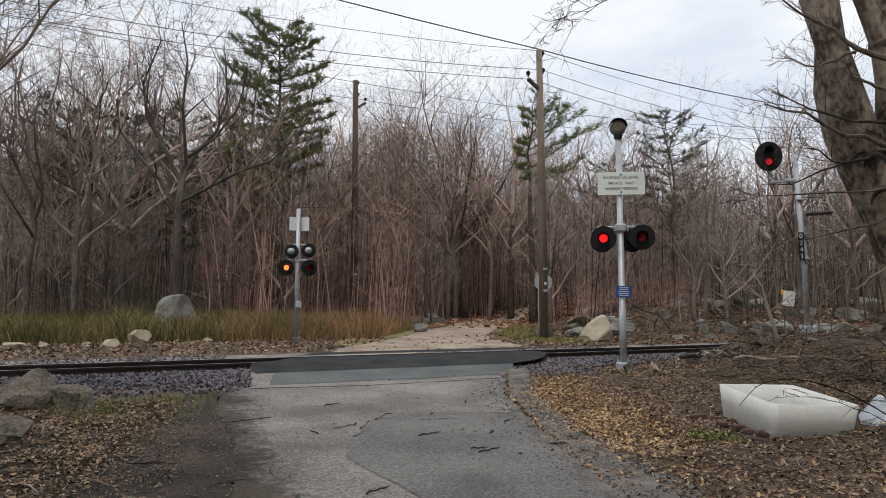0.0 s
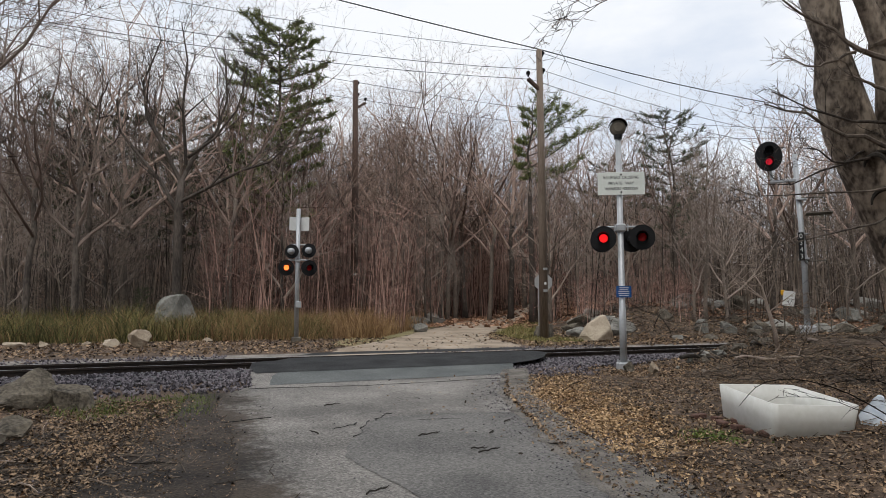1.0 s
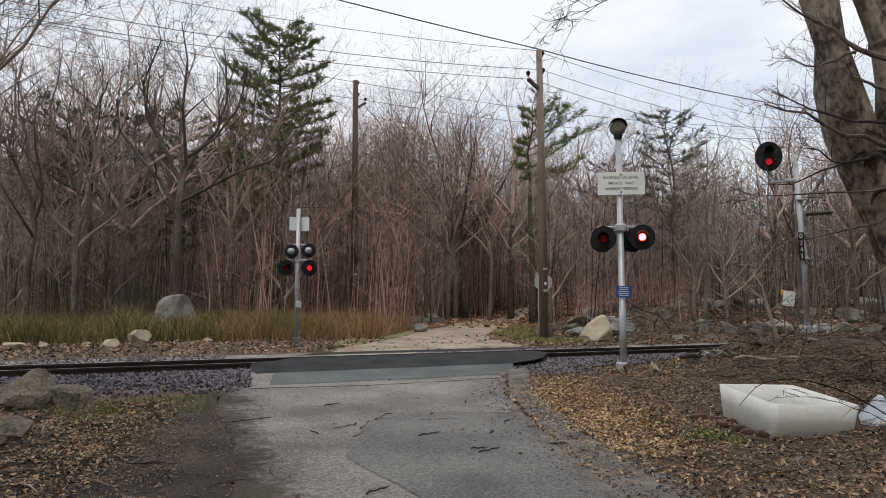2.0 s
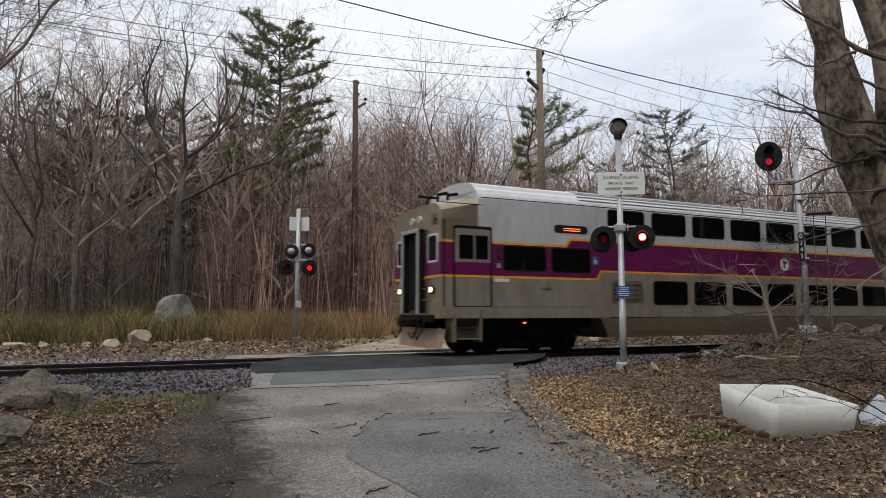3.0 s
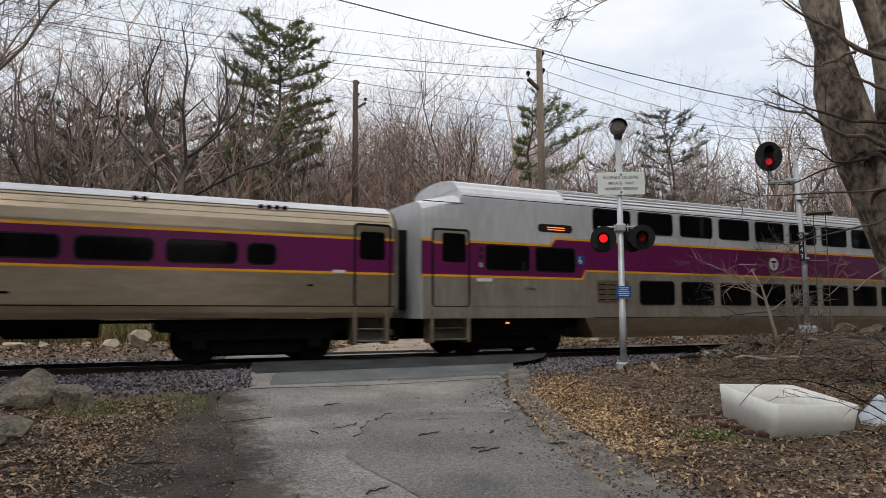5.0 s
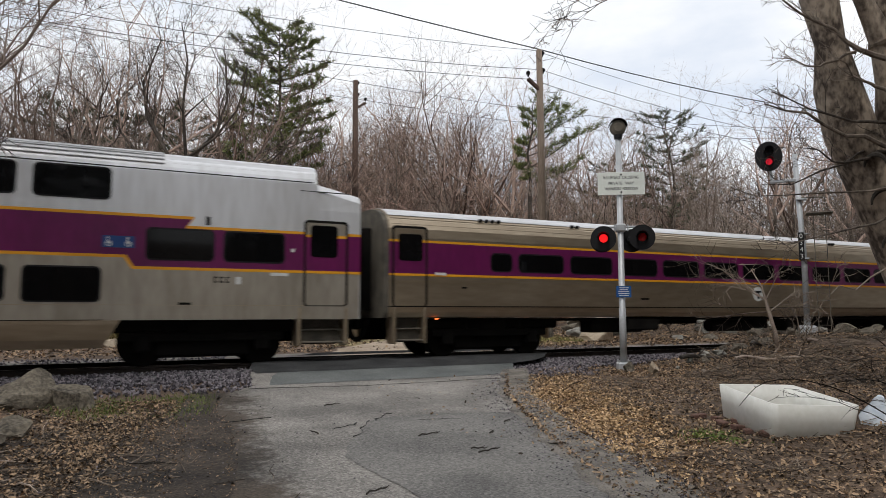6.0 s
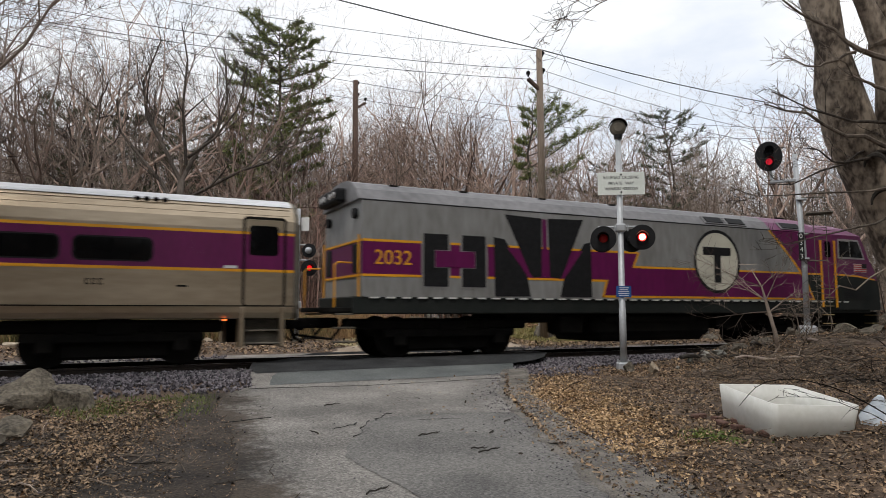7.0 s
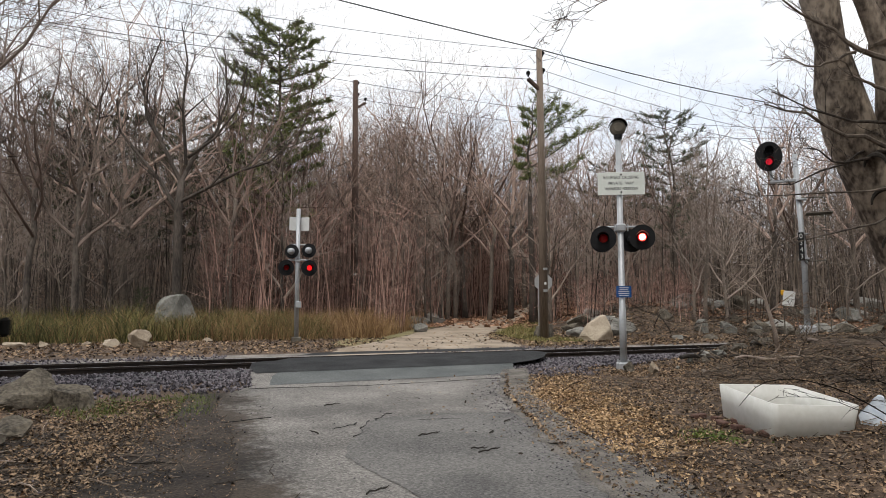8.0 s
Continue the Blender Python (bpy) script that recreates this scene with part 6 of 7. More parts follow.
def emblem(parent, x, z, r, both=True):
    for sg in ((-1, 1) if both else (-1,)):
        d0 = part("emblem", Shape().prism(circle(x, z, r), lambda u, w, d: (u, sg * (SIDE + 0.009 - d), w), 0.02), M_CREAM if r > 0.5 else M_WHITE, parent, "round white emblem with a black bar shape")
        k = r
        if r > 0.5:
            s = Shape()
            a, b = circle(x, z, r * 1.03, 40), circle(x, z, r * 0.93, 40)
            for i in range(40):
                j = (i + 1) % 40
                s.add([(*p, 0) for p in (a[i], a[j], b[j], b[i])], [(0, 1, 2, 3)])
            s.v = [(u, sg * (SIDE + 0.013), w) for u, w, _ in s.v]
            part("ring", s, M_BLACK, d0, fix=False)
        t = Shape()
        for u0, u1, w0, w1 in ((-0.62, 0.62, 0.20, 0.46), (-0.15, 0.15, -0.68, 0.20)):
            t.prism([(x + u0 * k, z + w0 * k), (x + u1 * k, z + w0 * k), (x + u1 * k, z + w1 * k), (x + u0 * k, z + w1 * k)], lambda u, w, d: (u, sg * (SIDE + 0.014 - d), w), 0.012)
        part("emblem_bar", t, M_BLACK, d0)


def bogie(parent, xc, base, r=0.46):
    b = Shape()
    for y in (-1.05, 1.05):
        b.box((xc, y, 0.62), (base + 0.9, 0.16, 0.2), 0.03)
        b.box((xc, y, 0.82), (0.8, 0.25, 0.32), 0.05)
        for x in (xc - base / 2, xc + base / 2):
            b.box((x, y, 0.48), (0.34, 0.2, 0.36), 0.05)
        b.tube([(xc - base * 0.32, y, 0.72), (xc - base * 0.32, y, 0.95)], 0.1, 10)
        b.tube([(xc + base * 0.32, y, 0.72), (xc + base * 0.32, y, 0.95)], 0.1, 10)
    b.box((xc, 0, 0.74), (base + 0.7, 1.3, 0.46), 0.05)
    # Filler boxes added so no daylight shows through; they stand for underside shade.
    b.box((xc, 0, 0.84), (base + 1.7, 2.2, 0.26), 0.05)
    b.box((xc, 0, 0.50), (base - 0.5, 1.9, 0.66), 0.06)
    b.box((xc, 0, 0.30), (base - 0.2, 1.2, 0.3), 0.05)
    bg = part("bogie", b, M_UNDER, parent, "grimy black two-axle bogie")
    for x in (xc - base / 2, xc + base / 2):
        w = Shape()
        for y in (-0.755, 0.755):
            w.tube([(x, y - 0.065, r), (x, y + 0.065, r)], r, 28)
            w.tube([(x, y - math.copysign(0.05, y), r), (x, y - math.copysign(0.085, y), r)], r + 0.026, 28)
            w.tube([(x, y + math.copysign(0.06, y), r), (x, y + math.copysign(0.2, y), r)], 0.13, 12)
        w.tube([(x, -0.7, r), (x, 0.7, r)], 0.08, 10)
        part("wheelset", w, M_UNDER, bg)


def end_gear(parent, x, out, high):
    """Diaphragm and coupler on an end at x; out is the outward direction."""
    s = Shape()
    for y in (-0.52, 0.52):
        s.box((x + out * 0.14, y, 2.2), (0.28, 0.16, 2.0), 0.04)
    s.box((x + out * 0.14, 0, 3.2), (0.28, 1.2, 0.16), 0.04)
    part("diaphragm", s, M_UNDER, parent, "black rubber gangway surround")
    part("gangway_door", Shape().box((x + out * 0.02, 0, 2.2), (0.05, 0.85, 1.9), 0.02), M_SKIRT, parent)
    c = Shape().box((x + out * 0.2, 0, 0.85), (0.7, 0.24, 0.22), 0.04)
    c.box((x + out * 0.45, 0, 0.85), (0.2, 0.34, 0.3), 0.06)
    for y in (-0.55, 0.55, -0.3):
        c.tube([(x + out * 0.05, y, 0.95), (x + out * 0.2, y, 0.55), (x + out * 0.38, y, 0.42), (x + out * 0.5, y * 0.9, 0.6)], 0.03, 6)
    part("coupler", c, M_UNDER, parent)


def steps(parent, x0, x1, sides=(-1, 1)):
    for sg in sides:
        # Near-black back plate: the shade inside the well is put into its colour.
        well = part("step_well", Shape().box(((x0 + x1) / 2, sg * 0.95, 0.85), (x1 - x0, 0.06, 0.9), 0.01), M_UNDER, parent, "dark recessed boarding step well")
        for i, z in enumerate((1.02, 0.74, 0.46)):
            part("tread", Shape().box(((x0 + x1) / 2, sg * (1.16 + 0.1 * i), z), (x1 - x0, 0.24, 0.04), 0.01), M_STEP, well)
            part("riser", Shape().box(((x0 + x1) / 2, sg * (1.06 + 0.1 * i), z + 0.13), (x1 - x0, 0.02, 0.24), 0.004), M_STEP, well)
        for x in (x0 - 0.03, x1 + 0.03):
            part("cheek", Shape().box((x, sg * 1.3, 0.82), (0.09, 0.46, 0.88), 0.02), M_STEEL, well)


def door(parent, x0, x1, wx0, wx1, wz0, wz1, light):
    side_panel(parent, "door_surround", rounded(x0 - 0.06, x1 + 0.06, 1.28, 3.26, 0.1), M_UNDER, 0.0045, 0.03)
    for o, sg in zip(side_panel(parent, "door", rounded(x0, x1, 1.3, 3.2, 0.06), light, 0.007, 0.03), (-1, 1)):
        for nm, z0, z1, m in (("band", 2.09, 2.86, M_PURPLE), ("stripe", 2.03, 2.09, M_STRIPE), ("stripe", 2.86, 2.92, M_STRIPE)):
            part(nm, Shape().prism([(x0, z0), (x1, z0), (x1, z1), (x0, z1)], lambda u, w, d: (u, sg * (SIDE + 0.010 - d), w), 0.01), m, o)
        part("pane", Shape().prism(rounded(wx0, wx1, wz0, wz1, 0.08), lambda u, w, d: (u, sg * (SIDE + 0.016 - d), w), 0.02), M_WINDOW, o)


def small_marks(parent, items):
    for x, z, w, h, m in items:
        plates = bar(parent, "marker_plate", x, x + w, z, z + h, M_NAVY if m == M_BLUE else m, 0.012)
        if m == M_BLUE:
            # a white seated figure on a wheel
            for o, sg in zip(plates, (-1, 1)):
                for u0 in ([x] if w < 0.4 else [x, x + w - h]):
                    f = Shape()
                    ring = circle(u0 + 0.5 * h, z + 0.33 * h, 0.24 * h, 14), circle(u0 + 0.5 * h, z + 0.33 * h, 0.16 * h, 14)
                    for i in range(14):
                        j = (i + 1) % 14
                        f.prism([ring[0][i], ring[0][j], ring[1][j], ring[1][i]], lambda a, b, d: (a, sg * (SIDE + 0.016 - d), b), 0.004)
                    for a0, a1, b0, b1 in ((0.36, 0.48, 0.36, 0.72), (0.36, 0.66, 0.36, 0.46), (0.60, 0.70, 0.14, 0.46), (0.36, 0.50, 0.76, 0.90)):
                        f.prism([(u0 + a0 * h, z + b0 * h), (u0 + a1 * h, z + b0 * h), (u0 + a1 * h, z + b1 * h), (u0 + a0 * h, z + b1 * h)], lambda a, b, d: (a, sg * (SIDE + 0.0165 - d), b), 0.004)
                    part("pictogram", f, M_WHITE, o, "white wheelchair pictogram", fix=False)


def build_coach(m, mark):
    car = thing("passenger_coach", m, "single-level grey stainless passenger coach with a purple band", "train car", "train cars")
    prof = [(1.25, 1.0), (1.44, 1.02), (1.49, 1.14), (SIDE, 1.3), (SIDE, 2.98), (1.49, 3.2), (1.40, 3.42), (1.22, 3.60), (0.95, 3.72), (0.5, 3.80), (0.0, 3.83)]
    hull(car, "body", prof, 0.12, CAR - 0.12, M_STEEL, "dull beige-grey stainless body")
    # Shade of the rounded car end is put into the rims' darker colour.
    for x0, x1 in ((0.0, 0.12), (CAR - 0.12, CAR)):
        hull(car, "end_rim", [(a * 0.985, b if b < 3 else b - 0.03) for a, b in prof], x0, x1, M_STEP)
    cap = [(1.30, 3.545), (1.22, 3.606), (0.95, 3.727), (0.5, 3.807), (0.0, 3.84)]
    hull(car, "roof", cap, 0.15, CAR - 0.15, M_ROOF, "pale weathered metal roof")
    r = Shape()
    for y, z in ((-1.36, 3.47), (-1.44, 3.32), (1.36, 3.47), (1.44, 3.32)):
        r.tube([(0.2, y, z), (CAR - 0.2, y, z)], 0.012, 5)
    part("gutter", r, M_STEEL, car)
    bar(car, "purple_band", 0.12, CAR - 0.12, 2.09, 2.86, M_PURPLE, 0.004, "purple painted band along the side")
    bar(car, "stripe", 0.12, CAR - 0.12, 2.03, 2.09, M_STRIPE, 0.0042, "yellow stripe")
    bar(car, "stripe", 0.12, CAR - 0.12, 2.86, 2.92, M_STRIPE, 0.0042, "yellow stripe")
    bar(car, "seam", 0.12, CAR - 0.12, 1.27, 1.295, M_UNDER, 0.004)
    for k in range(11):
        window(car, 3.82 + 1.695 * k, 5.24 + 1.695 * k, 2.22, 2.66, 0.11)
    window(car, 2.98, 3.58, 2.22, 2.65, 0.11)
    door(car, 0.25, 1.08, 0.36, 1.0, 2.4, 3.06, M_STEEL)
    door(car, CAR - 1.2, CAR - 0.36, CAR - 1.12, CAR - 0.48, 2.4, 3.06, M_STEEL)
    steps(car, 0.3, 1.05)
    steps(car, CAR - 1.2, CAR - 0.38)
    emblem(car, 13.15 if mark else 12.93, 1.72, 0.235)
    small_marks(car, [(1.35, 2.06, 0.3, 0.07, M_WHITE), (2.1, 1.74, 0.14, 0.04, M_UNDER), (CAR - 1.65, 2.1, 0.28, 0.06, M_WHITE), (23.0, 2.42, 0.28, 0.28, M_BLUE if mark else M_PURPLE), (CAR - 2.6, 1.68, 0.22, 0.04, M_UNDER), (8.0, 1.5, 0.3, 0.05, M_UNDER)])
    number_bars(car, CAR - 4.3, 1.7)
    for x in (2.75, 2.93, 3.11, 3.29, 5.7, 5.88, 16.9, 17.08, CAR - 3.4, CAR - 3.22, CAR - 3.04, CAR - 2.86):
        for sg in (-1, 1):
            part("roof_vent", Shape().box((x, sg * 1.335, 3.515), (0.11, 0.06, 0.13), 0.01, Matrix.Rotation(radians(-38 * sg), 3, "X")), M_BLACK, car, "small dark roof vent")
    bogie(car, 3.2, 2.58)
    bogie(car, CAR - 3.7, 2.58)
    u = Shape()
    for x, w, h, y in ((7.4, 1.9, 0.42, -0.9), (8.2, 1.2, 0.36, -1.1), (9.8, 0.8, 0.35, 0.9), (10.9, 2.1, 0.22, 0.4), (13.4, 0.6, 0.36, -0.95), (15.0, 0.9, 0.46, -1.0), (15.2, 1.4, 0.4, 0.8), (17.6, 1.2, 0.3, 0.2)):
        u.box((x, y, 0.98 - h / 2), (w, 0.6, h), 0.04)
    u.tube([(11.2, -1.0, 0.72), (13.0, -1.0, 0.72)], 0.19, 14)
    u.tube([(16.5, -0.9, 0.78), (17.2, -0.9, 0.78)], 0.16, 14)
    for y in (-1.15, -0.6, 0.5):
        u.tube([(4.8, y, 0.93), (20.0, y, 0.93)], 0.03, 6)
    rng = random.Random(4)
    for _ in range(12):
        x, y = rng.uniform(6, 19), rng.uniform(-1.2, -0.6)
        u.tube([(x, y, 0.98), (x + 0.1, y, 0.8), (x + 0.35, y, 0.74), (x + 0.6, y, 0.84), (x + 0.7, y, 0.98)], 0.02, 5)
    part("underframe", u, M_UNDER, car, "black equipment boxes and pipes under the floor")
    end_gear(car, 0.02, -1, False)
    end_gear(car, CAR - 0.02, 1, False)
    for x in (1.4, CAR - 1.6):
        part("marker_light", Shape().box((x, -1.5, 0.98), (0.06, 0.04, 0.04), 0.01), M_LAMP_AMBER, car, "small lit amber marker lamp")
    return car


def number_bars(car, x, z):
    s = Shape()
    for i in range(3):
        for dx, dz, w, h in ((0, 0, 0.025, 0.13), (0.03, 0.10, 0.05, 0.03), (0.03, 0.0, 0.05, 0.03)):
            s.prism([(x + i * 0.12 + dx, z + dz), (x + i * 0.12 + dx + w, z + dz), (x + i * 0.12 + dx + w, z + dz + h), (x + i * 0.12 + dx, z + dz + h)], lambda u, w_, d: (u, -(SIDE + 0.007 - d), w_), 0.01)
    part("fleet_mark", s, M_UNDER, car)


def build_bilevel(m, cab):
    nm = "cab_car" if cab else "bilevel_coach"
    car = thing(nm, m, "bilevel silver cab car with purple band and driving cab" if cab else "bilevel silver passenger coach with a purple band", "train car", "train cars")
    top = [(SIDE, 4.1), (1.485, 4.22), (1.40, 4.36), (1.22, 4.50), (0.95, 4.59), (0.5, 4.65), (0.0, 4.67)]
    hull(car, "centre_body", [(1.2, 0.42), (1.46, 0.43), (1.5, 0.6), (SIDE, 0.9), (SIDE, 0.985)], 5.3, CAR - 5.4, M_STEEL, "lower skirt between the bogies", lambda x, y, z: (x - (0.55 if x < 10 else -0.55) * (z - 0.42), y, z))
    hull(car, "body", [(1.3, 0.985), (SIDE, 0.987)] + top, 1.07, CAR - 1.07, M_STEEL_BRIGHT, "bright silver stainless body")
    low = [(1.3, 0.985), (SIDE, 0.987), (SIDE, 3.5), (1.5, 3.72), (1.38, 3.88), (1.1, 3.96), (0.0, 3.98)]

    def slope(x, y, z):
        k = 0.24 * min(1, min(x, CAR - x) / 1.07)
        return (x, y, z + (k if z > 3.6 else 0))
    hull(car, "end_body", low, 0.0, 1.07, M_STEEL if cab else M_STEEL_BRIGHT, "lower vestibule end", slope)
    hull(car, "end_body", low, CAR - 1.07, CAR, M_STEEL_BRIGHT, "lower vestibule end", slope)
    cap = [(1.43, 4.315), (1.23, 4.515), (0.96, 4.605), (0.5, 4.665), (0.0, 4.685)]
    hull(car, "roof", cap, 1.05, CAR - 1.05, M_ROOF, "pale metal roof")
    ribs = Shape()
    for y, z in ((1.445, 4.30), (1.36, 4.41), (1.25, 4.505), (1.1, 4.57), (0.95, 4.62), (0.75, 4.65)):
        for sg in (-1, 1):
            ribs.box((CAR / 2, sg * y, z), (CAR - 8.72, 0.05, 0.03), 0.01)
    part("roof_rib", ribs, M_ROOF, car, "raised corrugations along the roof")
    seam = Shape()
    for sg in (-1, 1):
        seam.box((CAR / 2, sg * 1.512, 4.135), (CAR - 2.3, 0.02, 0.022), 0.004)
        for x in (0.6, CAR - 0.85):
            seam.box((x, sg * 1.512, 3.93), (1.2, 0.02, 0.022), 0.004)
    part("roof_seam", seam, M_UNDER, car)
    E2 = CAR
    side_panel(car, "purple_band", [(0.0, 2.09), (4.88, 2.09), (5.03, 2.32), (E2 - 5.03, 2.32), (E2 - 4.88, 2.09), (E2, 2.09), (E2, 2.92), (E2 - 3.92, 2.92), (E2 - 3.78, 3.12), (4.02, 3.12), (3.86, 2.92), (0.0, 2.92)], M_PURPLE, 0.004, 0.03, "purple painted band along the side")
    side_panel(car, "stripe", [(0.0, 2.03), (4.92, 2.03), (5.07, 2.26), (E2 - 5.07, 2.26), (E2 - 4.92, 2.03), (E2, 2.03), (E2, 2.09), (E2 - 4.88, 2.09), (E2 - 5.03, 2.32), (5.03, 2.32), (4.88, 2.09), (0.0, 2.09)], M_STRIPE, 0.0042, 0.03, "yellow stripe")
    side_panel(car, "stripe", [(0.0, 2.92), (3.86, 2.92), (4.02, 3.12), (E2 - 3.78, 3.12), (E2 - 3.92, 2.92), (E2, 2.92), (E2, 2.98), (E2 - 3.86, 2.98), (E2 - 3.72, 3.18), (3.98, 3.18), (3.82, 2.98), (0.0, 2.98)], M_STRIPE, 0.0042, 0.03, "yellow stripe")
    # Tan strip over the bright hull: dirt and the darker ground reflection painted in.
    bar(car, "lower_side", 0.02, E2 - 0.02, 0.99, 2.3, M_STEEL_LOW, 0.002, "dull tan stainless lower side, dirt and ground reflection painted in")
    bar(car, "seam", 5.3, E2 - 5.4, 0.985, 1.0, M_UNDER, 0.004)
    bar(car, "seam", 1.1, E2 - 1.1, 1.29, 1.30, M_STEEL, 0.004)
    for k in range(9):
        window(car, 5.34 + 1.655 * k, 6.66 + 1.655 * k, 3.46, 4.06, 0.08)
    for k in range(8):
        window(car, 7.0 + 1.64 * k, 8.31 + 1.64 * k, 1.38, 2.03, 0.08)
    for x0, x1 in ((1.84, 3.15), (3.38, 4.65), (E2 - 3.09, E2 - 1.82), (E2 - 4.64, E2 - 3.34)):
        window(car, x0, x1, 2.26, 2.88, 0.08)
    if cab:
        side_panel(car, "door_surround", rounded(0.34, 1.48, 1.28, 3.36, 0.06), M_UNDER, 0.006, 0.03)
        side_panel(car, "crew_door", rounded(0.40, 1.42, 1.3, 3.28, 0.05), M_STEEL_LOW, 0.009, 0.03)
        bar(car, "door_band", 0.40, 1.42, 2.09, 2.42, M_PURPLE, 0.013)
        bar(car, "stripe", 0.40, 1.42, 2.03, 2.09, M_STRIPE, 0.013)
        window(car, 0.50, 0.93, 2.5, 3.12, 0.03, M_WHITE)
        window(car, 0.98, 1.36, 2.5, 3.12, 0.03, M_WHITE)
        steps(car, 0.42, 1.12)
        build_cab_front(car)
    else:
        door(car, 0.33, 1.3, 0.56, 1.23, 2.41, 3.14, M_STEEL_LOW)
        steps(car, 0.33, 1.3)
        end_gear(car, 0.02, -1, True)
    door(car, E2 - 1.3, E2 - 0.36, E2 - 1.2, E2 - 0.56, 2.41, 3.14, M_STEEL_LOW)
    steps(car, E2 - 1.4, E2 - 0.36)
    end_gear(car, E2 - 0.02, 1, True)
    emblem(car, 12.75, 2.72, 0.21)
    s = side_panel(car, "destination_display", rounded(3.45, 4.6, 3.32, 3.54, 0.1), M_BLACK, 0.008, 0.03, "black display with orange bars")
    for o, sg in zip(s, (-1, 1)):
        for z in (3.39, 3.45):
            part("lit_bar", Shape().box((4.05, sg * (SIDE + 0.012), z), (0.55, 0.01, 0.018), 0.002), M_LAMP_AMBER, o)
    g = side_panel(car, "equipment_hatch", rounded(5.42, 6.6, 1.4, 2.04, 0.05), M_STEEL, 0.006, 0.03, "louvred equipment hatch")
    for o, sg in zip(g, (-1, 1)):
        for i in range(3):
            for j in range(4):
                part("slat", Shape().box((5.6 + 0.36 * i, sg * (SIDE + 0.01), 1.5 + 0.14 * j), (0.26, 0.02, 0.02), 0.004), M_UNDER, o)
    small_marks(car, [(4.72, 2.46, 0.27, 0.25, M_BLUE), (1.55, 1.93, 0.45, 0.09, M_WHITE), (3.0, 1.75, 0.35, 0.06, M_STEEL), (1.62, 2.3, 0.11, 0.12, M_SIGN_BACK), (1.62, 2.5, 0.11, 0.12, M_SKIRT), (1.62, 2.7, 0.11, 0.12, M_SKIRT), (E2 - 5.48, 2.46, 0.6, 0.24, M_PURPLE if cab else M_BLUE), (E2 - 4.0, 1.3, 0.25, 0.05, M_UNDER), (E2 - 1.65, 2.5, 0.08, 0.08, M_WHITE), (E2 - 2.1, 1.95, 0.4, 0.07, M_WHITE), (E2 - 2.85, 1.75, 0.12, 0.16, M_WHITE), (E2 - 3.5, 3.02, 0.09, 0.18, M_UNDER)])
    number_bars(car, E2 - 3.3, 1.78)
    bogie(car, 2.95, 2.5)
    bogie(car, E2 - 3.4, 2.5)
    u = Shape()
    for x in (2.9, E2 - 3.3):
        u.box((x, 0, 0.95), (4.0, 2.2, 0.1), 0.03)
    part("underframe", u, M_UNDER, car)
    a = Shape().box((-0.1 if not cab else 1.7, 0, 4.3), (0.1, 0.2, 0.1), 0.02)
    for x in (0.4, 0.7):
        a.tube([(x, -0.5, 4.02), (x, -0.5, 4.3), (x + 0.3, -0.5, 4.36)], 0.05, 8)
        a.tube([(x, 0.3, 4.02), (x + 0.1, 0.3, 4.34), (x - 0.2, 0.3, 4.36)], 0.045, 8)
    if cab:
        part("roof_horn", a, M_UNDER, car, "dark air horns on the cab roof")
    part("marker_light", Shape().box((2.6, -1.3, 0.86), (0.07, 0.05, 0.05), 0.01), M_LAMP_AMBER, car, "small lit amber lamp")
    return car


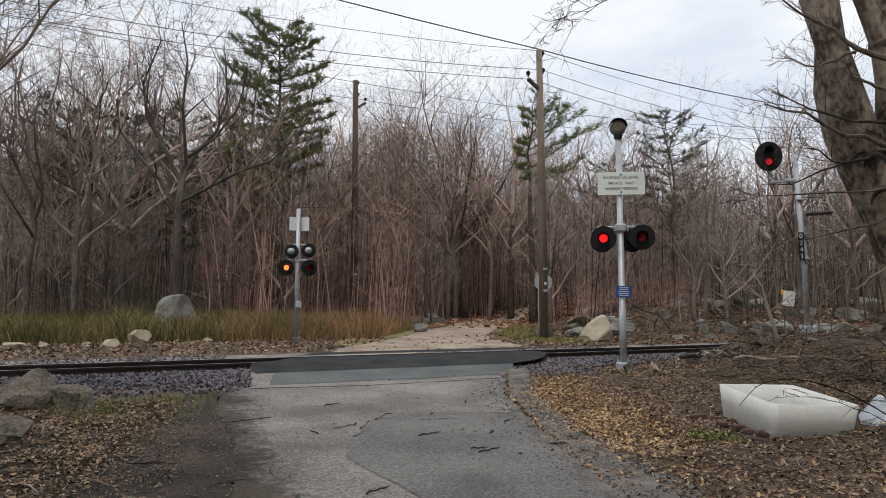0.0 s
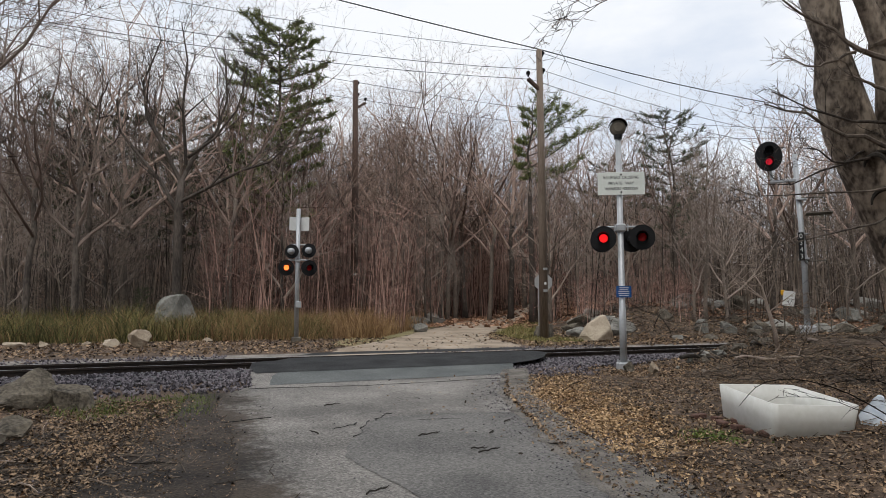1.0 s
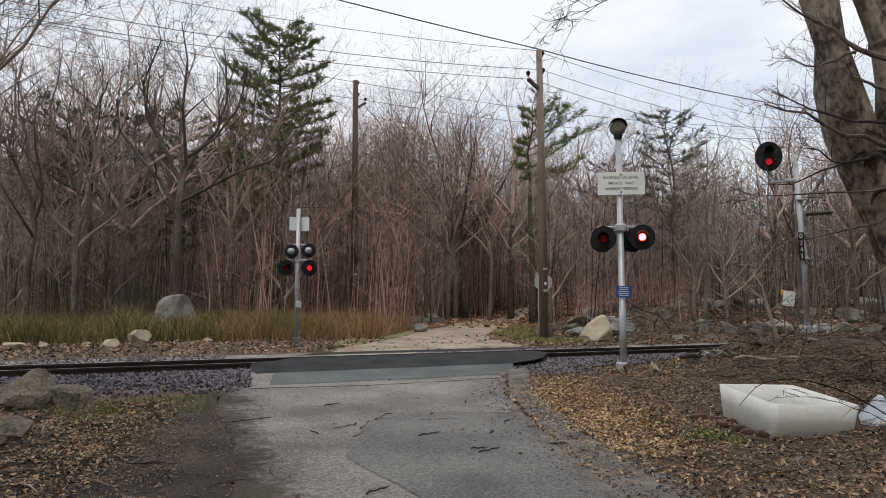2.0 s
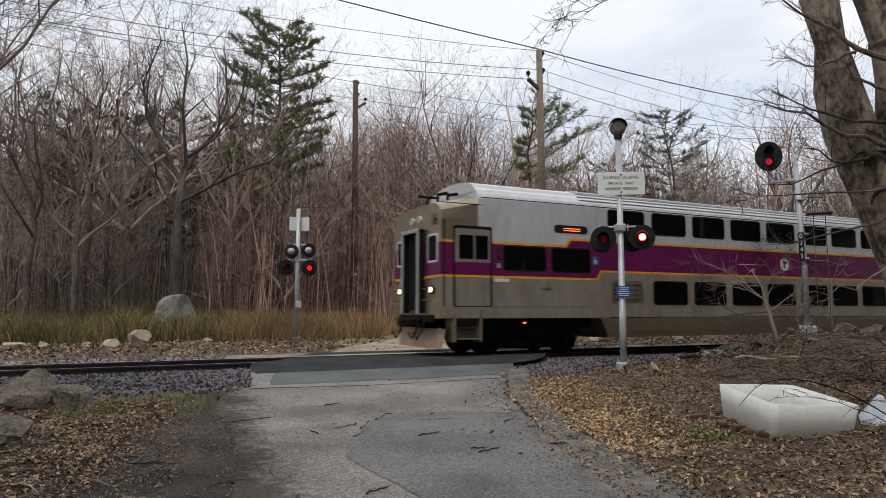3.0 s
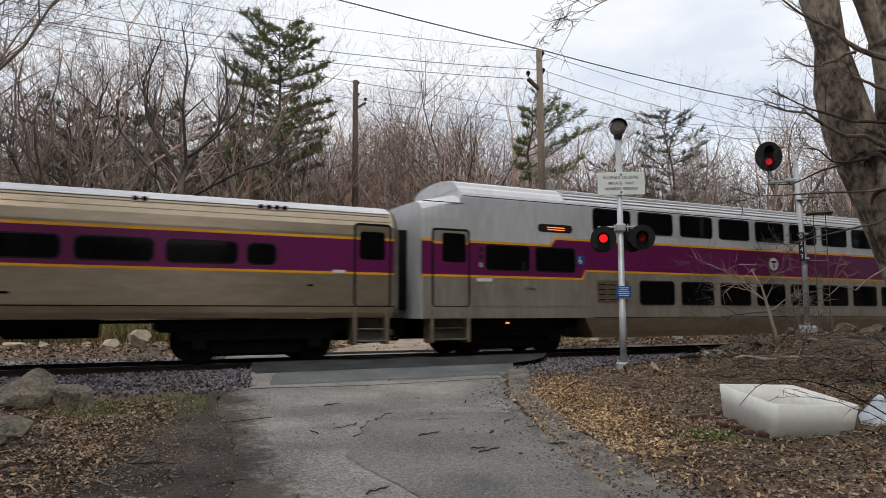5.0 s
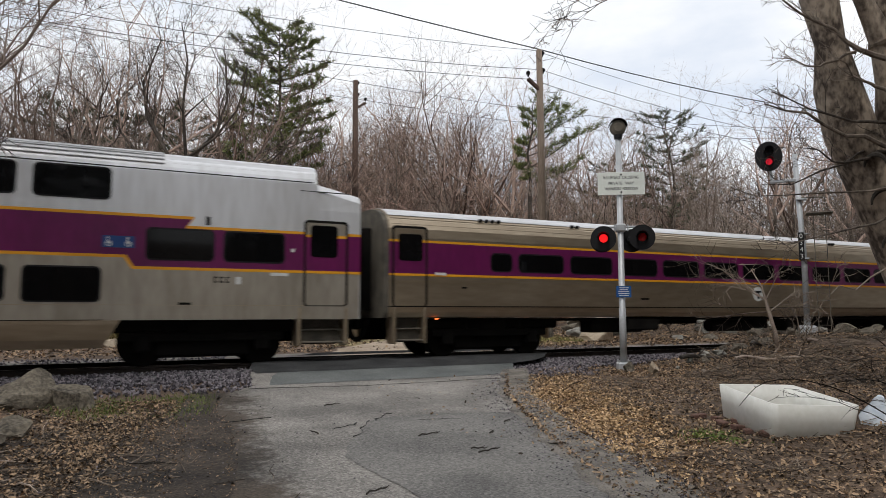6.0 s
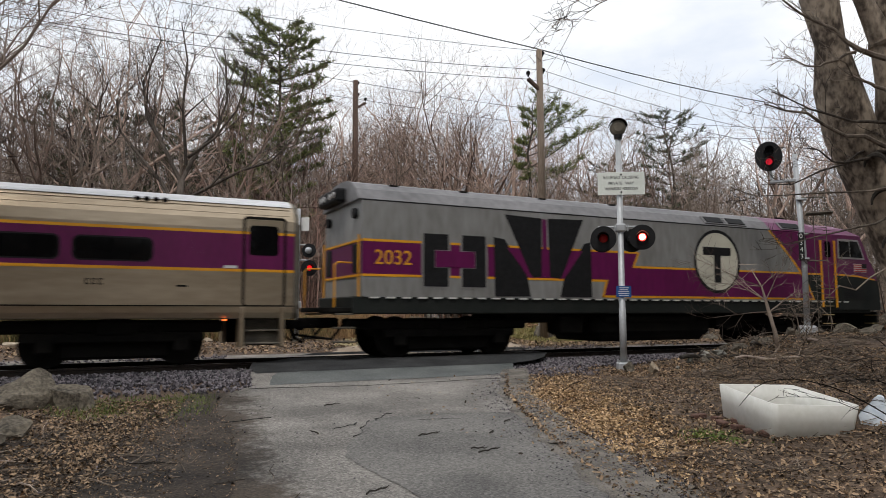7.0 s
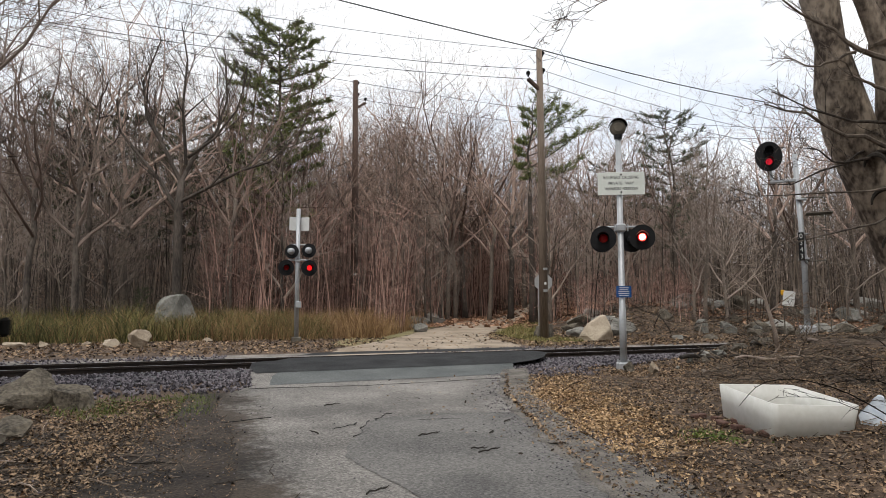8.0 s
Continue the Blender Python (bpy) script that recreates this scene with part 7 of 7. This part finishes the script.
def build_cab_front(car):
    """Flat cab end at x = 0: gangway, windows, grab irons, headlights and plow."""
    def on_front(y0, y1, z0, z1, proud, thick, r):
        return Shape().prism(rounded(y0, y1, z0, z1, r), lambda u, w, d: (-proud + d, u, w), thick)
    for y0, y1 in ((-1.5, -0.58), (0.58, 1.5)):
        part("front_band", on_front(y0, y1, 2.09, 2.92, 0.006, 0.03, 0.01), M_PURPLE, car)
        part("stripe", on_front(y0, y1, 2.03, 2.09, 0.007, 0.03, 0.01), M_STRIPE, car)
        mid = (y0 + y1) / 2
        f = part("windscreen", on_front(mid - 0.3, mid + 0.3, 2.42, 3.16, 0.012, 0.03, 0.08), M_WHITE, car, "cab window in a pale frame")
        part("pane", on_front(mid - 0.25, mid + 0.25, 2.47, 3.11, 0.016, 0.02, 0.06), M_WINDOW, f)
        h = part("headlight", Shape().tube([(-0.06, mid, 1.72), (0.02, mid, 1.72)], 0.12, 16), M_BLACK, car)
        part("lens", Shape().tube([(-0.075, mid, 1.72), (-0.05, mid, 1.72)], 0.075, 16), M_LAMP_WARM, h, "lit warm headlamp")
        g = Shape()
        for z in (1.45, 1.75, 2.0):
            g.tube([(-0.02, mid + 0.15, z), (-0.09, mid + 0.15, z), (-0.09, mid + 0.42, z), (-0.02, mid + 0.42, z)], 0.016, 6)
        part("grab_iron", g, M_STEP, car)
    d = Shape()
    for y in (-0.52, 0.52):
        d.box((-0.09, y, 2.2), (0.2, 0.14, 2.15), 0.05)
    d.box((-0.09, 0, 3.28), (0.2, 1.18, 0.14), 0.05)
    part("diaphragm", d, M_UNDER, car, "dark grey gangway surround")
    rim = Shape()
    for y in (-0.52, 0.52):
        rim.box((-0.2, y, 2.2), (0.05, 0.10, 2.2), 0.015)
    rim.box((-0.2, 0, 3.3), (0.05, 1.14, 0.10), 0.015)
    part("gangway_rim", rim, M_SIGN_BACK, car, "scuffed metal rim of the gangway")
    writing("16", 0.42, M_UNDER, car, pose(-0.012, -1.16, 3.5, 90, 0, -90), 0.9)
    # Narrow dark strip painted as the shadow along the cab corner.
    side_panel(car, "corner_shadow_gap", rounded(0.06, 0.10, 1.3, 3.5, 0.01), M_UNDER, 0.006, 0.03)
    # Near-black panel: the shade inside the gangway recess is put into its colour.
    part("gangway_door", Shape().box((-0.02, 0, 2.2), (0.05, 0.9, 2.0), 0.02), M_UNDER, car)
    p = Shape().prism([(-1.35, 0.22), (1.35, 0.22), (1.35, 0.72), (-1.35, 0.72)], lambda u, w, d: (-0.32 + abs(u) * 0.28 + (w - 0.22) * 0.25 + d, u, w), 0.04)
    part("plow", p, M_PLOW, car, "rust-brown snow plow")
    part("buffer_beam", Shape().box((0.02, 0, 0.98), (0.16, 2.3, 0.2), 0.04), M_UNDER, car)
    c = Shape().box((-0.22, 0, 0.88), (0.6, 0.26, 0.24), 0.05)
    for y in (-0.7, 0.7, -0.4):
        c.tube([(-0.05, y, 0.95), (-0.2, y, 0.6), (-0.3, y, 0.45), (-0.4, y, 0.62)], 0.03, 6)
    part("coupler", c, M_UNDER, car)
    for y in (-0.25, 0.25):
        part("headlight", Shape().tube([(-0.05, y, 3.62), (0.02, y, 3.62)], 0.1, 14), M_LENS_CLEAR, car)


LX = 20.2


def build_locomotive(m):
    lo = thing("diesel_locomotive", m, "grey, purple and black diesel locomotive with round emblem", "locomotive", "train cars")
    prof = [(1.42, 1.5), (SIDE, 1.52), (SIDE, 3.84), (1.28, 4.12), (1.0, 4.30), (0.5, 4.42), (0.0, 4.45)]
    hull(lo, "body", prof, 0.0, 16.45, M_LOCOGREY, "grey painted long hood")
    hull(lo, "roof", [(1.53, 3.86), (1.29, 4.14), (1.0, 4.325), (0.5, 4.445), (0.0, 4.475)], -0.1, 14.2, M_LOCOROOF, "dirty grey sloping roof")
    hull(lo, "roof", [(1.53, 3.86), (1.29, 4.14), (1.0, 4.325), (0.5, 4.445), (0.0, 4.475)], 14.2, 16.45, M_PURPLE, "purple roof behind the cab")
    bar(lo, "roof_seam", 0.0, 16.4, 3.83, 3.86, M_BLACK, 0.004)
    cab_prof = [(1.42, 1.2), (SIDE, 1.22), (SIDE, 2.28), (SIDE, 3.86), (1.3, 4.1), (1.05, 4.22), (0.0, 4.32)]
    xs = ((1.2, LX), (1.9, LX), (2.6, LX - 0.22), (3.05, LX - 0.55), (3.9, LX - 1.0), (4.3, LX - 2.3))
    s = Shape()
    fine = []
    for (y0, z0), (y1, z1) in zip(cab_prof, cab_prof[1:]):
        n = max(1, round((z1 - z0) / 0.2))
        fine += [(y0 + (y1 - y0) * i / n, z0 + (z1 - z0) * i / n) for i in range(n)]
    fine.append(cab_prof[-1])
    cols = 9
    for j, (y, z) in enumerate(fine):
        for x in (16.45, lerp_table(z, xs) - 0.5):
            s.v.append((x, -y, z))
        for i in range(cols + 1):
            yy = -y + 2 * y * i / cols
            s.v.append((lerp_table(z, xs) - 0.28 * abs(yy / SIDE) ** 3, yy, z))
        for x in (lerp_table(z, xs) - 0.5, 16.45):
            s.v.append((x, y, z))
    w = cols + 5
    for j in range(len(fine) - 1):
        for i in range(w):
            s.f.append((j * w + i, j * w + (i + 1) % w, (j + 1) * w + (i + 1) % w, (j + 1) * w + i))
    s.f.append(tuple(range(w))[::-1])
    cab = part("cab", s, M_PURPLE, lo, "purple cab with sloping nose and dark lower half")
    cab.data.materials.append(M_SKIRT)
    for f in cab.data.polygons:
        f.material_index = 1 if f.center.z < 2.27 else 0
    P3 = [(14.15, 3.84), (14.62, 3.45), (15.18, 2.95), (15.66, 2.46), (16.46, 2.46), (16.46, 3.86)]
    side_panel(lo, "cab_livery", P3, M_PURPLE, 0.004, 0.03, "purple painted flank")
    side_panel(lo, "dark_flank", [(15.6, 2.42), (16.0, 1.98), (16.25, 1.56), (LX - 0.55, 1.56), (LX - 0.55, 2.3), (18.7, 2.40), (17.6, 2.42)], M_SKIRT, 0.006, 0.03, "dark green-black lower cab side")
    side_panel(lo, "stripe", [(14.10, 3.84), (14.59, 3.42), (15.15, 2.92), (15.63, 2.43), (15.97, 1.98), (16.22, 1.56), (16.29, 1.56), (16.05, 1.99), (15.70, 2.47), (15.22, 2.97), (14.66, 3.48), (14.20, 3.84)], M_STRIPE, 0.009, 0.03, "yellow curved stripe")
    side_panel(lo, "stripe", [(15.6, 2.41), (17.6, 2.42), (18.7, 2.38), (LX - 0.55, 2.28), (LX - 0.55, 2.33), (18.7, 2.44), (17.6, 2.48), (15.6, 2.47)], M_STRIPE, 0.009, 0.03)
    side_panel(lo, "purple_band", [(0.0, 2.06), (7.3, 2.06), (8.55, 2.42), (8.3, 2.42), (8.52, 2.84), (0.0, 2.84)], M_PURPLE, 0.004, 0.03, "purple painted band")
    side_panel(lo, "purple_band", [(7.2, 1.62), (16.22, 1.62), (15.95, 2.0), (15.6, 2.42), (8.55, 2.42), (7.3, 2.06)], M_PURPLE, 0.004, 0.03, "purple painted band")
    for x0, x1, z in ((0.0, 7.3, 2.0), (0.0, 8.5, 2.84), (8.3, 15.6, 2.42), (7.15, 16.2, 1.555)):
        bar(lo, "stripe", x0, x1, z, z + 0.06, M_STRIPE, 0.0055, "yellow stripe")
    side_panel(lo, "stripe", [(7.15, 1.56), (7.22, 1.56), (7.38, 2.06), (7.3, 2.06)], M_STRIPE, 0.0055)
    side_panel(lo, "stripe", [(8.28, 2.44), (8.35, 2.44), (8.57, 2.88), (8.5, 2.88)], M_STRIPE, 0.0055)
    # louvred doors and intake grilles
    for x0, x1 in ((1.61, 2.29), (2.69, 3.37)):
        bar(lo, "door_panel", x0 - 0.06, x1 + 0.06, 1.72, 3.3, M_LOCOGREY, 0.006)
        for z0, z1 in ((1.78, 2.25), (2.70, 3.1)):
            bar(lo, "louvre", x0, x1, z0, z1, M_BLACK, 0.012, "black louvred vent")
        bar(lo, "louvre", x0, x0 + 0.30, 2.25, 2.70, M_BLACK, 0.012) if x0 < 2 else bar(lo, "louvre", x1 - 0.30, x1, 2.25, 2.70, M_BLACK, 0.012)
    bar(lo, "cross_panel", 1.93, 3.05, 2.27, 2.68, M_PURPLE, 0.014)
    for poly in ([(3.62, 3.1), (3.95, 3.06), (4.66, 2.06), (4.75, 1.56), (3.65, 1.56)], [(3.97, 3.72), (5.13, 3.68), (5.1, 2.1), (4.8, 2.06)], [(5.33, 3.69), (6.52, 3.72), (5.75, 2.05), (5.38, 2.1)], [(6.79, 3.1), (6.55, 3.05), (5.85, 2.06), (5.72, 1.56), (6.79, 1.56)]):
        side_panel(lo, "intake_grille", poly, M_BLACK, 0.01, 0.03, "black radiator intake grille")
    for poly in ([(4.02, 2.84), (4.15, 2.84), (4.85, 2.06), (4.72, 2.06)], [(6.36, 2.84), (6.49, 2.84), (5.85, 2.06), (5.72, 2.06)], [(5.15, 3.66), (5.29, 3.66), (5.29, 2.1), (5.15, 2.1)]):
        side_panel(lo, "grille_bar", poly, M_PURPLE, 0.013, 0.03)
    emblem(lo, 11.72, 2.72, 0.97)
    writing("2032", 0.5, M_STRIPE, lo, pose(0.8, -(SIDE + 0.012), 2.45, 90, 0, 0), 1.0)
    # cab doors and windows
    bar(lo, "cab_door", 16.78, 17.36, 1.6, 3.66, M_PURPLE, 0.012, "recessed purple cab door")
    for x in (16.66, 17.4):
        bar(lo, "handrail", x, x + 0.06, 1.3, 3.64, M_STRIPE, 0.05, "yellow handrail", thick=0.04)
    side_panel(lo, "pane", rounded(16.92, 17.24, 3.05, 3.6, 0.06), M_WINDOW, 0.018, 0.02)
    f = side_panel(lo, "cab_window", [(17.62, 3.02), (19.14, 3.02), (18.80, 3.72), (17.66, 3.72)], M_SIGN_BACK, 0.012, 0.05, "cab side window in a bare metal frame")
    for o, sg in zip(f, (-1, 1)):
        for a in ([(17.70, 3.08), (18.28, 3.08), (18.28, 3.64), (17.72, 3.64)], [(18.32, 3.08), (19.04, 3.08), (18.76, 3.66), (18.32, 3.66)]):
            part("pane", Shape().prism(a, lambda u, w, d: (u, sg * (SIDE + 0.018 - d), w), 0.03), M_WINDOW, o)
    fl = side_panel(lo, "flag_decal", [(18.5, 2.56), (19.2, 2.56), (19.2, 2.86), (18.5, 2.86)], M_WHITE, 0.010, 0.03, "small striped flag decal")
    for o, sg in zip(fl, (-1, 1)):
        for i in range(4):
            part("red_bar", Shape().box((18.85, sg * (SIDE + 0.013), 2.59 + i * 0.075), (0.7, 0.01, 0.037), 0.001), M_FLAGRED, o)
        part("canton", Shape().box((19.07, sg * (SIDE + 0.016), 2.78), (0.26, 0.01, 0.16), 0.001), M_SKIRT, o)
    for i in range(7):
        bar(lo, "nose_louvre", 17.85 + (0.25 if i > 4 else 0), 18.9 - (0.2 if i > 4 else 0), 1.62 + 0.075 * i, 1.665 + 0.075 * i, M_BLACK, 0.014)
    for sg in (-1, 1):
        for z in (0.45, 0.75, 1.05, 1.35, 1.65, 1.95):
            part("cab_step", Shape().box((17.06, sg * 1.47, z), (0.44, 0.16, 0.03), 0.008), M_TREAD, lo, "worn yellow-edged cab step")
            part("nose_step", Shape().box((LX - 0.46, sg * 1.26, z * 0.98), (0.34, 0.3, 0.03), 0.008), M_TREAD, lo, "worn yellow-edged nose step")
    # roof fittings
    for x0, x1 in ((11.35, 12.1), (12.3, 13.05), (14.85, 15.75)):
        for sg in (-1, 1):
            frame_ = part("roof_grille", Shape().box(((x0 + x1) / 2, sg * 1.40, 4.03), (x1 - x0 + 0.16, 0.33, 0.05), 0.01, Matrix.Rotation(radians(-49 * sg), 3, "X")), M_LOCOROOF, lo, "grey-framed roof grille")
            part("mesh", Shape().box(((x0 + x1) / 2, sg * 1.415, 4.045), (x1 - x0, 0.25, 0.05), 0.01, Matrix.Rotation(radians(-49 * sg), 3, "X")), M_BLACK, frame_, "black intake mesh")
    h = Shape().box((15.9, 0, 4.4), (0.5, 0.5, 0.1), 0.03)
    h.tube([(16.1, -0.3, 4.36), (16.1, -0.3, 4.5), (16.5, -0.3, 4.5)], 0.05, 8)
    for x in (1.0, 3.0, 5.5, 8.0):
        h.box((x, -1.0, 4.31), (0.25, 0.1, 0.06), 0.01)
    part("roof_horn", h, M_UNDER, lo)
    # frame, skirt, tank, running gear
    part("frame_sill", Shape().box((9.6, 0, 1.31), (19.6, 2.98, 0.42), 0.03), M_SKIRT, lo, "dark frame sill")
    for i in range(43):
        bar(lo, "reflector_dash", 0.2 + 0.42 * i, 0.44 + 0.42 * i, 1.475, 1.515, M_WHITE, 0.012, both=False)
    t = Shape().box((9.4, 0, 0.72), (4.6, 2.5, 0.56), 0.15)
    t.tube([(7.4, -1.2, 0.95), (10.9, -1.2, 0.95)], 0.14, 14)
    t.box((6.3, -0.9, 0.8), (0.8, 0.7, 0.5), 0.05)
    t.box((12.6, -0.8, 0.85), (1.2, 0.8, 0.45), 0.05)
    # Filler boxes added so no daylight shows between tank and frame.
    t.box((9.4, 0, 1.0), (10.2, 2.0, 0.3), 0.04)
    t.box((9.4, 0, 0.55), (4.2, 2.3, 0.5), 0.12)
    part("fuel_tank", t, M_UNDER, lo, "black fuel tank and air reservoir")
    for xc in (2.6, 16.25):
        bogie(lo, xc, 2.85, 0.51)
    pl = Shape().prism([(-1.4, 0.2), (1.4, 0.2), (1.4, 1.15), (-1.4, 1.15)], lambda u, w, d: (LX + 0.15 - abs(u) * 0.25 - (w - 0.2) * 0.1 - d, u, w), 0.08)
    part("plow", pl, M_SKIRT, lo, "dark snow plow")
    cp = Shape().box((LX + 0.1, 0, 0.86), (0.6, 0.24, 0.24), 0.04)
    cp.box((LX + 0.36, 0, 0.84), (0.22, 0.36, 0.40), 0.06)
    for y in (-0.5, 0.5):
        cp.tube([(LX - 0.1, y, 0.95), (LX + 0.12, y, 0.6), (LX + 0.2, y * 0.9, 0.5), (LX + 0.26, y * 0.8, 0.66)], 0.03, 6)
    part("coupler", cp, M_UNDER, lo, "black front coupler with air hoses")
    # rear platform, handrails, lamps
    e = Shape().box((-0.35, 0, 1.2), (0.75, 2.8, 0.12), 0.02)
    e.box((-0.55, 0, 0.88), (0.9, 0.26, 0.26), 0.05)
    for sg in (-1, 1):
        for i, z in enumerate((0.45, 0.78, 1.1)):
            part("rear_step", Shape().box((-0.35, sg * 1.25, z), (0.5, 0.3, 0.04), 0.01), M_STEP, lo, "yellow-edged rear step")
    for y in (-0.8, 0.8):
        e.tube([(-0.1, y, 1.0), (-0.5, y, 0.5), (-0.9, y, 0.55), (-1.0, y, 0.85)], 0.035, 6)
    part("rear_platform", e, M_UNDER, lo, "black rear platform, steps and coupler")
    hr = Shape()
    for sg in (-1, 1):
        hr.tube([(-0.62, sg * 1.35, 1.2), (-0.62, sg * 1.35, 2.25), (-0.55, sg * 1.35, 2.32), (-0.2, sg * 1.35, 2.32)], 0.022, 6)
        hr.tube([(-0.06, sg * 1.45, 1.2), (-0.06, sg * 1.45, 3.0)], 0.022, 6)
    part("handrail", hr, M_STRIPE, lo, "yellow handrails")
    rb = Shape().prism([(-1.45, 2.06), (1.45, 2.06), (1.45, 2.84), (-1.45, 2.84)], lambda u, w, d: (-0.005 + d, u, w), 0.02)
    part("rear_band", rb, M_PURPLE, lo)
    for z in (2.0, 2.84):
        part("stripe", Shape().box((-0.012, 0, z + 0.03), (0.02, 2.9, 0.06), 0.004), M_STRIPE, lo)
    rl = Shape()
    for y in (-1.1, 1.1):
        rl.tube([(-0.1, y, 3.55), (0.02, y, 3.55)], 0.13, 14)
        rl.box((-0.02, y, 2.45), (0.04, 0.4, 0.7), 0.03)
    part("rear_lamp", rl, M_BLACK, lo)
    lb = Shape().box((-0.2, 0.3, 4.1), (0.3, 1.6, 0.35), 0.05)
    part("rear_lamp_box", lb, M_BLACK, lo)
    for y in (-0.3, 0.0, 0.5, 0.8):
        part("rear_headlight", Shape().tube([(-0.38, y, 4.1), (-0.34, y, 4.1)], 0.08, 12), M_LENS_CLEAR, lo)
    return lo


CARS = [(build_bilevel(pose(107.98 - 25.91 + 0.31, 0, 0), True), 0.31 - 25.91, 0),
        (build_coach(pose(107.98 + 0.31 + CAR, 0, 0, 0, 0, 180), True), 0.31 + CAR, 180),
        (build_bilevel(pose(107.98 + 25.91 + 0.31, 0, 0), False), 25.91 + 0.31, 0),
        (build_coach(pose(107.98 + 51.82 + 0.31, 0, 0), False), 51.82 + 0.31, 0),
        (build_locomotive(pose(107.98 + 77.73 + 1.19, 0, 0)), 77.73 + 1.19, 0)]


# ---------------------------------------------------------------- what moves
def train_at(t):
    """Place of the first coupling along the track: the train gathers speed."""
    return 107.976 - 24.2703 * t - 0.23815 * t * t


def lamp_rows(first_on, lit, period, start_lit):
    """Rows for a bulb that swings forward to shine and back to rest."""
    back, front = pose(0, 0.05, 0), pose(0, -0.016, 0)
    rows, t = [(0.0, front if start_lit else back)], first_on
    edges = []
    while t < 8.0:
        edges += [(t, True), (t + lit, False)]
        t += period
    for t, on in edges:
        if 0.1 < t < 7.9:
            rows += [(t, back if on else front), (t + 0.034, front if on else back)]
    last = [on for t, on in edges if t < 7.9]
    rows.append((8.0, front if last[-1] else back))
    return rows


def motions():
    times = [i * 0.2 for i in range(40)] + [7.9, 7.9667, 8.0]
    for car, offset, turn in CARS:
        walk(car, [(t, pose(train_at(t) + offset, 0, 0, 0, 0, turn)) for t in times])
    for bulb in SIDE_A:
        walk(bulb, lamp_rows(0.225, 0.60, 1.237, False))
    for bulb in SIDE_B:
        walk(bulb, lamp_rows(0.88 - 1.237, 0.60, 1.237, True))


motions()
